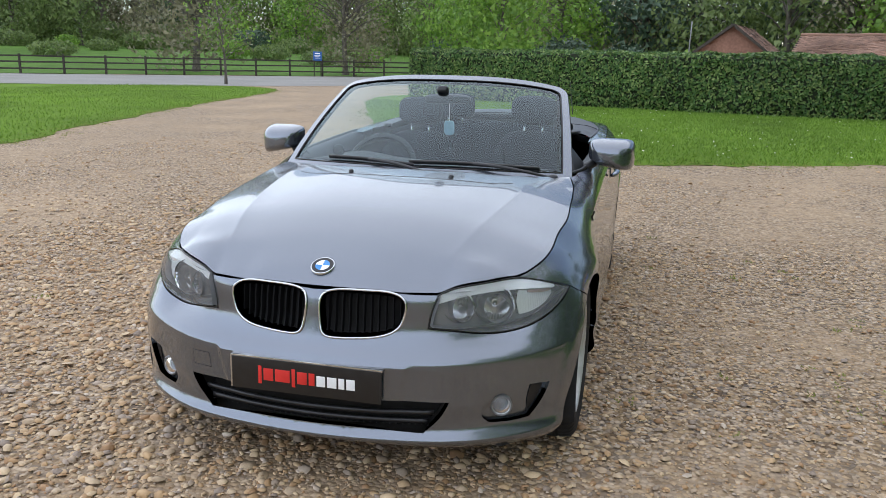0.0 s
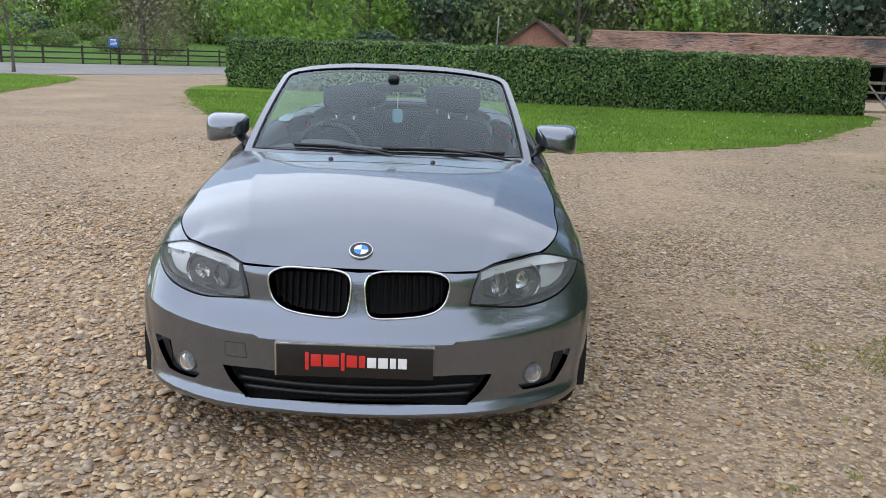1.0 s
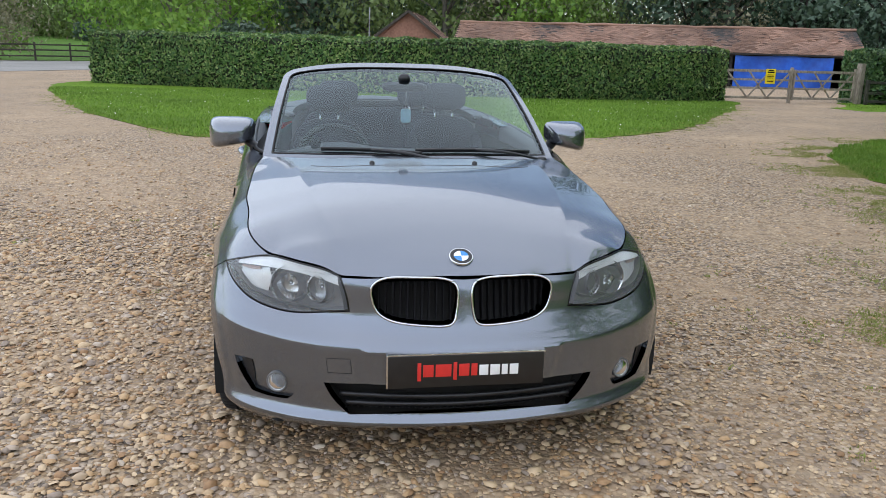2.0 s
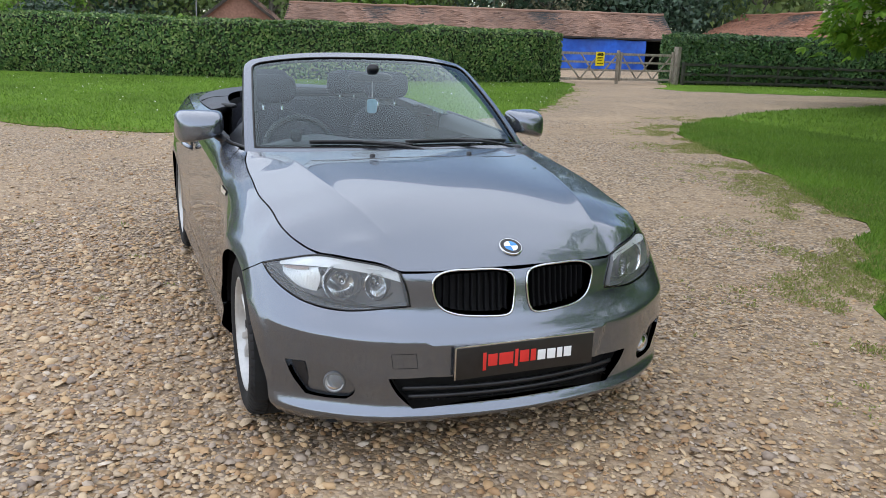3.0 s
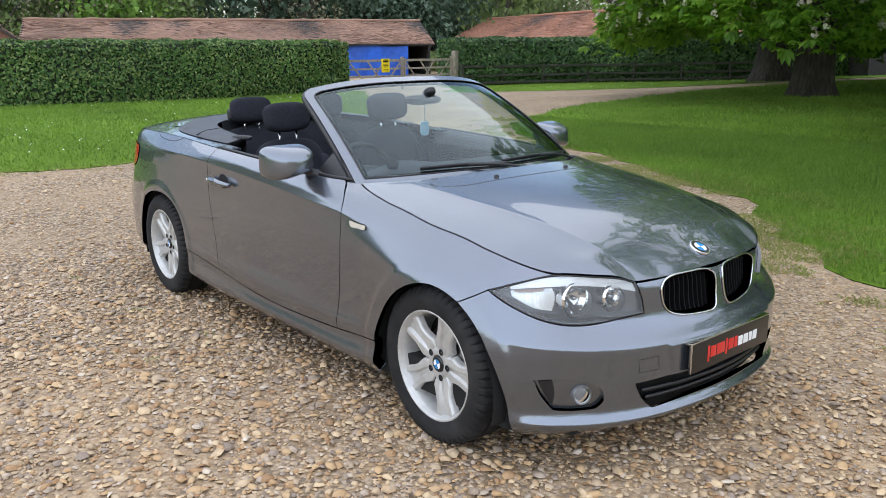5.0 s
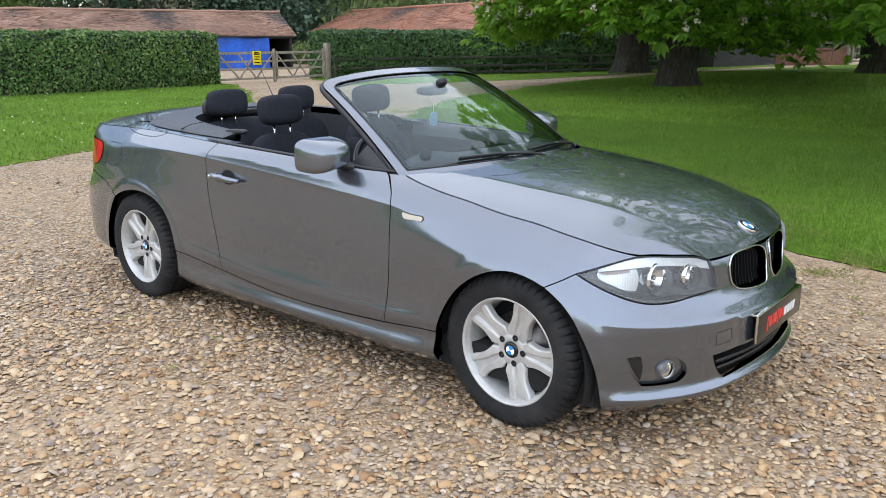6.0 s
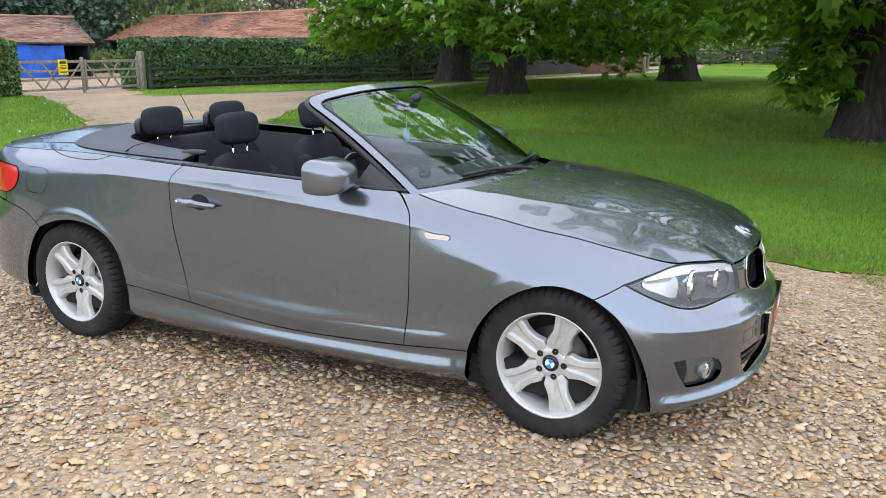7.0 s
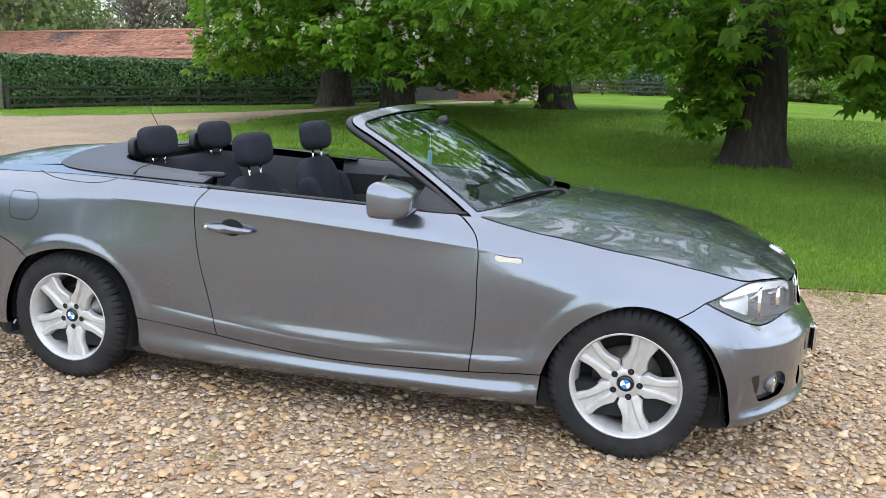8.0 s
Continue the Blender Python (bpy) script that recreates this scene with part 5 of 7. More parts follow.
def spoke_mesh():
    rs = np.linspace(.040, .2125, 18)
    ws = np.concatenate((np.linspace(-1, -.86, 3), np.linspace(-.8, .8, 31), np.linspace(.86, 1, 3)))
    v = []
    for r in rs:
        q = (r - .040) / .1725
        half_w = (.030 + .62 * (r - .04) if r < .082 else .056 - .011 * math.sin(math.pi * min(1, (r - .082) / .10)) + .10 * max(0, r - .182)) + .03 * max(0, q - .88)
        for w in ws:
            half_g = .05 + .36 * q
            groove = .013 * min(1, q * 2.2) * min(1, max(0, (half_g + .09 - abs(w)) / .09)) + .004 * abs(w) * q
            edge = .030 * max(0, abs(w) - .86) / .14
            bowl = .006 * math.sin(math.pi * q) - .010 * (1 - q) + .012 * q
            v.append((.062 + bowl - groove - edge, w * half_w, r))
    k = len(ws)
    f = [(i * k + j, i * k + j + 1, (i + 1) * k + j + 1, (i + 1) * k + j) for i in range(17) for j in range(k - 1)]
    return np.array(v), f


def wheel_thing(turn):
    wheel = new("wheel")
    v, f = tyre_mesh()
    mesh_ob("tyre", v, f, RUBBER, wheel, "black treaded tyre").data.set_sharp_from_angle(angle=radians(35))
    v, f = lathe([(-.085, .222), (-.07, .205), (-.05, .195), (.02, .193), (.06, .203), (.080, .209), (.088, .220), (.0925, .2225), (.094, .2185), (.0935, .214), (.080, .209)], 72)
    rim = mesh_ob("rim", v, f, ALLOY, wheel, "silver five-spoke alloy rim")
    sv, sf = spoke_mesh()
    for k in range(5):
        m = Matrix.Rotation(radians(turn + 72 * k), 3, "X")
        mesh_ob("spoke", [m @ Vector(p) for p in sv], [q[::-1] for q in sf], ALLOY, rim)
    v, f = lathe([(.02, .075), (.046, .075), (.056, .060), (.058, .040), (.058, .0345), (.048, .034)], 40)
    mesh_ob("hub", v, f, ALLOY, rim)
    for k in range(5):
        t = radians(turn + 72 * k)
        c = Vector((.0545, .056 * math.sin(-t), .056 * math.cos(t)))
        v, f = lathe([(.0045, .0135), (.0055, .012), (.004, .0105), (.002, .001)], 14)
        mesh_ob("bolt_hole", [c + Vector(p) for p in v], f, DARK, rim, "dark wheel-bolt hole")
    v, f = lathe([(.048, .033), (.0615, .032), (.064, .026), (.064, .001)], 32)
    cap = mesh_ob("centre_cap", v, f, GLOSS_BLACK, rim, "round centre cap with blue and white quarters")
    for k in range(4):
        th = np.linspace(k * np.pi / 2 + .5, (k + 1) * np.pi / 2 + .5, 8)
        v = [(.0655, 0, 0)] + [(.065, .020 * math.cos(t), .020 * math.sin(t)) for t in th]
        mesh_ob("cap_quarter", v, [(0, i, i + 1) for i in range(1, 8)], LOGO_WHITE if k % 2 else LOGO_BLUE, wheel)
    v, f = lathe([(-.02, .03), (-.02, .140), (-.002, .140), (-.002, .06), (.02, .06), (.02, .03)], 48)
    mesh_ob("brake_disc", v, f, DISC, wheel, "steel brake disc")
    v, f = lathe([(-.05, .205), (-.05, .01)], 40)
    mesh_ob("wheel_back", v, f, DARK, wheel, "")
    return wheel


wheel = wheel_thing(-20)
wheel.parent = car
wheel.matrix_basis = pose(-.742, 0, .3165, 0, 0, 179)
for x, y, rz, rx in ((.742, 0, -1, 20), (-.760, 2.66, 180, -12), (.760, 2.66, 0, 45)):
    w = copy_thing(wheel, pose(x, y, .3165, 0, 0, rz) @ pose(0, 0, 0, rx, 0, 0))
    w.parent = car

# ---- hedges ----
def hedge(name, line, depth, height, mat, density, size, label, group=""):
    """A clipped hedge: a dark bumpy core under thousands of leaves, grown behind a line on the ground."""
    line = smooth_line(line, 10)
    t = np.gradient(line, axis=0)
    t /= np.linalg.norm(t, axis=1)[:, None]
    nrm = np.stack((t[:, 1], -t[:, 0]), 1)
    prof = np.array([(.06, 0), (.0, .25), (.0, .8), (.03, 1.2 / 1.75), (.04, .93), (.14, .985), (.5, 1.0), (.86, .985), (.97, .9), (1.0, .5), (.95, 0)])
    prof[2, 1], prof[3, 1] = .45, .7
    n, m = len(line), len(prof)
    v = np.empty((n, m, 3))
    for i in range(n):
        off = prof[:, 0] * depth
        v[i, :, 0], v[i, :, 1] = line[i, 0] - nrm[i, 0] * off, line[i, 1] - nrm[i, 1] * off
        v[i, :, 2] = ground_z(line[i, 0], line[i, 1]) + prof[:, 1] * height
    jit = rng.normal(size=v.shape) * .035
    v += jit
    v[:, (0, -1), 2] = ground_z(v[:, (0, -1), 0], v[:, (0, -1), 1]) - .02
    f = [(i * m + k, (i + 1) * m + k, (i + 1) * m + k + 1, i * m + k + 1) for i in range(n - 1) for k in range(m - 1)]
    f += [tuple(range(m)), tuple(range((n - 1) * m, n * m))[::-1]]
    top = thing(name, label, "hedge", group)
    # solid filler; its near-black colour paints the shade behind the leaves
    mesh_ob("core", v.reshape(-1, 3), f, HEDGE_CORE, top, "dark solid core with the hedge's inner shade in its colour")
    # leaves over the front, the top, the back edge and both ends
    length = np.linalg.norm(np.diff(line, axis=0), axis=1).sum()
    count = int(length * (height + .7 * depth) * density)
    a = rng.random(count) * (n - 1.001)
    around = np.concatenate(([0], np.cumsum(np.linalg.norm(np.diff(prof * (depth, height), axis=0), axis=1))))
    b = rng.random(count) ** 1.0 * around[8]
    i = a.astype(int)
    j = np.clip(np.searchsorted(around, b) - 1, 0, m - 2)
    fa, fb = a - i, (b - around[j]) / (around[j + 1] - around[j])
    p = (v[i, j] * (1 - fa)[:, None] + v[i + 1, j] * fa[:, None]) * (1 - fb)[:, None] + (v[i, j + 1] * (1 - fa)[:, None] + v[i + 1, j + 1] * fa[:, None]) * fb[:, None]
    e1 = v[i, j + 1] - v[i, j]
    e0 = v[i + 1, j] - v[i, j]
    nn = np.cross(e0, e1)
    nn /= np.linalg.norm(nn, axis=1)[:, None] + 1e-9
    k = int(count * depth / length / 1.2)
    for end, sgn in ((0, -1), (n - 1, 1)):
        q = rng.random((k, 2))
        pe = np.empty((k, 3))
        pe[:, 0], pe[:, 1] = line[end, 0] - nrm[end, 0] * q[:, 0] * depth, line[end, 1] - nrm[end, 1] * q[:, 0] * depth
        pe[:, 2] = ground_z(line[end, 0], line[end, 1]) + q[:, 1] * height
        ne = np.tile((t[end, 0] * sgn, t[end, 1] * sgn, 0), (k, 1))
        p, nn = np.concatenate((p, pe)), np.concatenate((nn, ne))
    clump = np.array([noise.noise(Vector(q) * 1.7) for q in p[::7]])
    clump = np.repeat(clump, 7)[:len(p)] if len(clump) * 7 >= len(p) else np.zeros(len(p))
    p = p + nn * (.02 + .05 * rng.random(len(p)) + .05 * clump)[:, None]
    verts, faces = leaves(p, nn + rng.normal(size=p.shape) * .55, size * (.7 + .6 * rng.random(len(p))), .55)
    tagged(soup("foliage", verts, faces, mat, top), "dense small leaves", kind="stuff")
    return top


def leaves(p, n, size, slim):
    """Pointed leaves, two triangles each, at points p facing n."""
    n = n / (np.linalg.norm(n, axis=1)[:, None] + 1e-9)
    a = np.cross(n, rng.normal(size=p.shape))
    a /= np.linalg.norm(a, axis=1)[:, None] + 1e-9
    b = np.cross(n, a)
    s = np.asarray(size)[:, None]
    v = np.stack((p - a * s * .5, p - b * s * slim * .5 + n * s * .06, p + a * s * .5 - n * s * .10, p + b * s * slim * .5 + n * s * .06), 1)
    k = len(p)
    return v.reshape(-1, 3), np.arange(4 * k).reshape(k, 4)


MOSSY = material("mossy_fence_wood", [(.3, (.018, .02, .013)), (.7, (.055, .053, .038))], 9, (.85, .95), (40, .4, .005), second=(1.2, .3))
# near-black: the shade inside the hedges is put into this colour
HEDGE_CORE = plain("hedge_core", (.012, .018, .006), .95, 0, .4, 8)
hedge("clipped_hedge", [(-7.7, 27.0), (-4.2, 25.7), (.2, 23.9), (5.2, 22.5), (9.5, 22.4), (13.75, 22.8)], 1.5, 1.74, LEAF_HEDGE, 520, .115, "long clipped green hedge bordering the lawn", "hedges")
hedge("laurel_hedge", [(19.3, 22.62), (22.3, 22.4), (25.7, 21.0), (29.7, 17.8), (34, 14.1)], 1.8, 1.85, LEAF_LAUREL, 330, .16, "dark glossy laurel hedge behind a rail fence", "hedges")

# ---- gate and fences ----
def gate_leaf(w, mirror):
    g = thing("field_gate", "weathered grey wooden field gate, closed", "gate", "gates")
    bm = bmesh.new()
    beam(bm, (0, 0, .08), (0, 0, 1.22), .075, .09)
    part("hanging_stile", bm, WEATHERED, g)
    bm = bmesh.new()
    beam(bm, (w, 0, .10), (w, 0, 1.15), .07, .08)
    part("closing_stile", bm, WEATHERED, g)
    for z, h in ((1.08, .09), (.78, .07), (.50, .07), (.17, .08)):
        bm = bmesh.new()
        beam(bm, (.03, 0, z), (w - .03, 0, z), .03, h)
        part("rail", bm, WEATHERED, g)
    for a, b in ((.06, w * .36), (w * .36, w * .66), (w * .66, w - .05)):
        for lo, hi in (((a, .17), (b, 1.05)), ((b, .17), (a, 1.05))) if a > .1 and b < w - .1 else (((b, .17), (a, 1.05)),) if a < .1 else (((a, .17), (b, 1.05)),):
            bm = bmesh.new()
            beam(bm, (lo[0], -.032, lo[1]), (hi[0], -.032, hi[1]), .022, .06)
            part("brace", bm, WEATHERED, g)
    return g


gl = gate_leaf(2.42, False)
ga, gm_, gb = Vector((13.75, 22.95, 0)), Vector((16.25, 22.85, 0)), Vector((18.85, 22.95, 0))
gl.matrix_world = pose(ga.x + .05, ga.y, ground_z(ga.x, ga.y), 0, 0, math.degrees(math.atan2(gm_.y - ga.y, gm_.x - ga.x)))
copy_thing(gl, pose(gb.x - .08, gb.y, ground_z(gb.x, gb.y), 0, 0, math.degrees(math.atan2(gm_.y - gb.y, gm_.x - gb.x))))


copy_thing(gl, pose(36.2, 7.8, ground_z(36.2, 7.8), 0, 0, -38))


def wood_post(x, y, h, w, mat, label, group):
    bm = bmesh.new()
    z = float(ground_z(x, y))
    box(bm, -w / 2, w / 2, -w / 2, w / 2, -.25, h, .012)
    ob = part("gate_post", bm, mat, None)
    ob.matrix_world = pose(x, y, z, 0, 0, 8)
    return tagged(ob, label, "post", group)


wood_post(ga.x - .12, ga.y, 1.25, .16, WEATHERED, "square weathered oak gate post beside the hedge", "gate posts")
wood_post(gb.x + .13, gb.y, 1.42, .20, WEATHERED, "stout weathered oak gate post", "gate posts")
wood_post(gm_.x, gm_.y + .02, 1.22, .09, WEATHERED, "slim weathered post where the gates meet", "gate posts")

notice = thing("warning_notice", "yellow notice board tied to the gate", "sign")
bm = bmesh.new()
box(bm, -.18, .18, -.006, .006, -.25, .25, .003)
part("board", bm, YELLOW, notice)
for i, (w, h, z) in enumerate(((.20, .035, .20), (.25, .05, .14), (.22, .02, .05), (.24, .02, .0), (.20, .02, -.05), (.24, .03, -.16))):
    bm = bmesh.new()
    box(bm, -w / 2, w / 2, -.009, -.0065, z - h / 2, z + h / 2)
    part("writing_bar", bm, GLOSS_BLACK, notice, "unreadable line of writing")
notice.matrix_world = pose(15.42, 22.80, .90, 0, 0, -3)


def rail_fence(name, line, gap, h, rails, mat, label, category="fence", group=""):
    """A post-and-rail fence, each post and rail a part."""
    line = smooth_line(line, 12)
    run = np.concatenate(([0], np.cumsum(np.linalg.norm(np.diff(line, axis=0), axis=1))))
    at = np.arange(0, run[-1], gap)
    px, py = np.interp(at, run, line[:, 0]), np.interp(at, run, line[:, 1])
    pz = ground_z(px, py)
    f = thing(name, label, category, group)
    for x, y, z in zip(px, py, pz):
        bm = bmesh.new()
        box(bm, x - .055, x + .055, y - .055, y + .055, z - .2, z + h + .06 + rng.normal() * .015, .008)
        part("post", bm, mat, f)
    for i in range(len(at) - 1):
        for r in rails:
            bm = bmesh.new()
            beam(bm, (px[i], py[i] - .05, pz[i] + r + rng.normal() * .01), (px[i + 1], py[i + 1] - .05, pz[i + 1] + r + rng.normal() * .01), .035, .095)
            part("rail", bm, mat, f)
    return f


rail_fence("paddock_fence", [(-52, 24.2), (-36.3, 39.2), (-27.5, 47.8), (-19, 55.5), (-13, 61)], 2.45, 1.15, (1.08, .72, .33), FENCE_DARK, "dark brown post-and-rail paddock fence", group="fences")
rail_fence("rail_fence", [(19.1, 22.65), (22.2, 22.4), (25.6, 21.0), (29.6, 17.8), (34, 14.0)], 2.1, .80, (.76, .40, .12), MOSSY, "weathered post-and-rail fence before a hedge", group="fences")
rail_fence("far_fence", [(46, 16), (56, 8), (64, -6), (66, -24)], 2.6, 1.1, (1.02, .68, .34), FENCE_DARK, "far dark post-and-rail fence", group="fences")

wood_post(36.15, 7.95, 1.35, .15, WEATHERED, "weathered post of the far open gate", "gate posts")

# a low crumbling brick wall beyond the chestnuts
old_wall = thing("brick_wall", "low crumbling red brick wall beside a far gate", "wall", at=pose(35.6, 10.9, float(ground_z(35.6, 10.9)), 0, 0, -77))
for k, (x0, x1, h) in enumerate(((0, .9, .62), (.9, 1.7, .80), (1.7, 2.35, .70), (2.35, 3.0, .78))):
    bm = bmesh.new()
    box(bm, x0 + .003, x1 - .003, -.12, .12, -.15, h, .02)
    part("wall_length", bm, BRICK, old_wall)
    bm = bmesh.new()
    box(bm, x0 + .02, x1 - .02, -.15, .15, h - .002, h + .06, .015)
    part("coping", bm, BRICK, old_wall)

# blue sign on two posts by the lane
z0 = float(ground_z(-22.1, 52.6))
lane_sign = thing("lane_sign", "small blue sign board on two posts", "sign", at=pose(-22.1, 52.6, z0, 0, 0, 24))
bm = bmesh.new()
box(bm, -.31, .31, -.02, .0, 1.12, 1.76, .004)
part("board", bm, SIGN_BLUE, lane_sign)
for x in (-.24, .24):
    bm = bmesh.new()
    box(bm, x - .035, x + .035, .0, .07, -.1, 1.70, .006)
    part("post", bm, FENCE_DARK, lane_sign)
for w, h, z in ((.36, .07, 1.62), (.44, .03, 1.48), (.40, .03, 1.40), (.42, .03, 1.30)):
    bm = bmesh.new()
    box(bm, -w / 2, w / 2, -.024, -.0205, z - h / 2, z + h / 2)
    part("writing_bar", bm, PLATE_WHITE, lane_sign, "unreadable line of writing")

# ---- barns ----
def roof_tiles(a, b, across, rise, parent, mat, rows, tile=.26, skew=0.0):
    """Courses of tiles from the eave line a-b up to the ridge: every tile a tilted plate with a lifted lower edge."""
    a, b, across = np.asarray(a, float), np.asarray(b, float), np.asarray(across, float)
    long = b - a
    n = int(np.linalg.norm(long) / tile)
    i, j = np.meshgrid(np.arange(n), np.arange(rows), indexing="ij")
    i, j = i.ravel(), j.ravel()
    up = across + np.array((0, 0, rise))
    nrm = np.cross(long, up)
    nrm = nrm / np.linalg.norm(nrm) * np.sign(nrm[2])
    u0, u1 = (i + .5 * (j % 2) + .02) / n, (i + .5 * (j % 2) + .98) / n
    v0, v1 = j / rows, np.minimum((j + 1.12) / rows, 1.0)
    h0, h1 = .035 + .012 * rng.normal(size=len(i)), .004 + 0 * u0
    sag = .05 * np.sin(u0 * 17) + .03 * np.sin(u0 * 41 + 2)
    P = lambda u, v, h: a + np.clip(u, 0, 1)[:, None] * long + v[:, None] * up + nrm * h[:, None] + np.stack((0 * u, 0 * u, sag * v * .6), 1)
    lower = .03
    q = np.stack((P(u0, v0, h0), P(u1, v0, h0 + .004 * rng.normal(size=len(i))), P(u1, v1, h1), P(u0, v1, h1), P(u0, v0, h0 - lower), P(u1, v0, h0 - lower)), 1)
    k = len(i)
    base = np.arange(k)[:, None] * 6
    f = np.concatenate((base + (0, 1, 2, 3), base + (4, 5, 1, 0)))
    return tagged(soup("tiles", q.reshape(-1, 3), f, mat, parent), "rows of clay tiles", kind="stuff")


def barn(name, a, b, depth, eave, ridge, mat, label, bays, shut, hip=0.0):
    """An open-fronted shed along the line a-b; depth goes to the left of a-b. shut: bays closed by boards."""
    a, b = np.array((*a, 0.0)), np.array((*b, 0.0))
    long = (b - a) / np.linalg.norm(b - a)
    back = np.array((-long[1], long[0], 0)) * depth
    L = np.linalg.norm(b - a)
    z = float(min(ground_z(a[0], a[1]), ground_z(b[0], b[1])))
    shed = thing(name, label, "barn", "farm buildings")
    out = -back / depth * .45
    up = (0, 0, eave)
    ea, eb = a + out + up - long * .3, b + out + up + long * .3
    half_run = back / 2 - out
    roof_tiles(ea, eb, half_run, ridge - eave, shed, mat, 24)
    ba, bb = a + back - out + up - long * .3, b + back - out + up + long * .3
    roof_tiles(ba, bb, -half_run, ridge - eave, shed, mat, 24)
    # roof deck under the tiles
    ra, rb = ea + half_run + (0, 0, ridge - eave), eb + half_run + (0, 0, ridge - eave)
    v = [ea, eb, rb, ra, ba, bb, ea - (0, 0, .10), eb - (0, 0, .10), ba - (0, 0, .1), bb - (0, 0, .1), ra - (0, 0, .1), rb - (0, 0, .1)]
    mesh_ob("roof_deck", v, [(0, 1, 2, 3), (3, 2, 5, 4), (6, 7, 11, 10)[::-1], (10, 11, 9, 8)[::-1], (0, 6, 7, 1), (0, 3, 10, 6), (1, 7, 11, 2), (3, 4, 8, 10), (2, 11, 9, 5)], BOARD, shed, "", False)
    pipe("ridge", np.linspace(ra, rb, 40) + np.stack((np.zeros(40), np.zeros(40), .05 + .02 * rng.normal(size=40)), 1), .10, mat, shed, "rounded ridge tiles", 8)
    # back and end walls of boards, posts in front
    def wall(p, q, nm, mt):
        d = (q - p) / np.linalg.norm(q - p)
        n_ = np.array((-d[1], d[0], 0)) * .06
        v = [p + (0, 0, z - .1), q + (0, 0, z - .1), q + (0, 0, eave - .05), p + (0, 0, eave - .05)]
        v += [w + n_ for w in v]
        return mesh_ob(nm, v, [(0, 1, 2, 3), (7, 6, 5, 4), (0, 4, 5, 1), (1, 5, 6, 2), (2, 6, 7, 3), (3, 7, 4, 0)], mt, shed, "", False)
    wall(a + back, b + back, "back_wall", BOARD)
    wall(a, a + back, "end_wall", BOARD)
    wall(b, b + back, "end_wall", BOARD)
    for p0 in (a, b):
        tri = [p0 + up, p0 + back + up, p0 + back / 2 + (0, 0, ridge - .12)]
        tri += [w + long * .05 for w in tri]
        mesh_ob("gable_boards", tri, [(0, 1, 2), (5, 4, 3), (0, 3, 4, 1), (1, 4, 5, 2), (2, 5, 3, 0)], BOARD, shed, "", False)
    for i in range(bays + 1):
        p = a + long * L * i / bays
        bm = bmesh.new()
        beam(bm, tuple(p + (0, 0, z - .1)), tuple(p + (0, 0, eave)), .16, .16, .01)
        part("post", bm, BOARD, shed)
        if i < bays and i in shut:
            q = a + long * L * (i + 1) / bays
            rows = int((eave - z) / .16)
            for r in range(rows):
                bm = bmesh.new()
                beam(bm, tuple(p + (0, 0, z + .08 + .16 * r) + out * .12), tuple(q + (0, 0, z + .08 + .16 * r) + out * .12), .022, .17, 0)
                part("board", bm, BOARD, shed)
    bm = bmesh.new()
    beam(bm, tuple(a + up - (0, 0, .09)), tuple(b + up - (0, 0, .09)), .14, .2, .01)
    part("eave_beam", bm, BOARD, shed)
    return shed


barn("long_barn", (10.04, 53.1), (34.4, 43.8), 6.0, 1.85, 3.48, TILE_OLD, "long low open barn with a weathered brown tiled roof", 10, (0, 1, 2, 3, 4, 5))
barn("cart_shed", (43.7, 52.0), (34.0, 13.2), 7.0, 2.15, 3.95, TILE, "long timber cart shed with an orange clay tiled roof", 12, (6, 7, 8, 9, 10, 11))

# blue tarpaulin hung across a bay of the long barn
n = 30
u, w = np.meshgrid(np.linspace(0, 1, n), np.linspace(0, 1, 14), indexing="ij")
d = np.array((.934, -.357))
tx, ty = 27.2 + 5.6 * u, 46.42 - 2.14 * u
fold = .05 * np.sin(u * 34) * (.3 + w) + .03 * np.sin(u * 13 + w * 5)
tz = 1.72 - w * 2.05 - .05 * np.sin(u * 3.14 * 3) * (1 - w)
tv = np.stack((tx + fold * d[1], ty - .12 - fold * d[0], tz), -1).reshape(-1, 3)
tf = [(i * 14 + j, (i + 1) * 14 + j, (i + 1) * 14 + j + 1, i * 14 + j + 1) for i in range(n - 1) for j in range(13)]
tarp = mesh_ob("tarpaulin", np.concatenate((tv, tv + (0, .012, 0))), tf + [tuple(np.array(q)[::-1] + len(tv)) for q in tf], TARP, None)
tagged(tarp, "bright blue tarpaulin hung across the barn front", "tarpaulin")

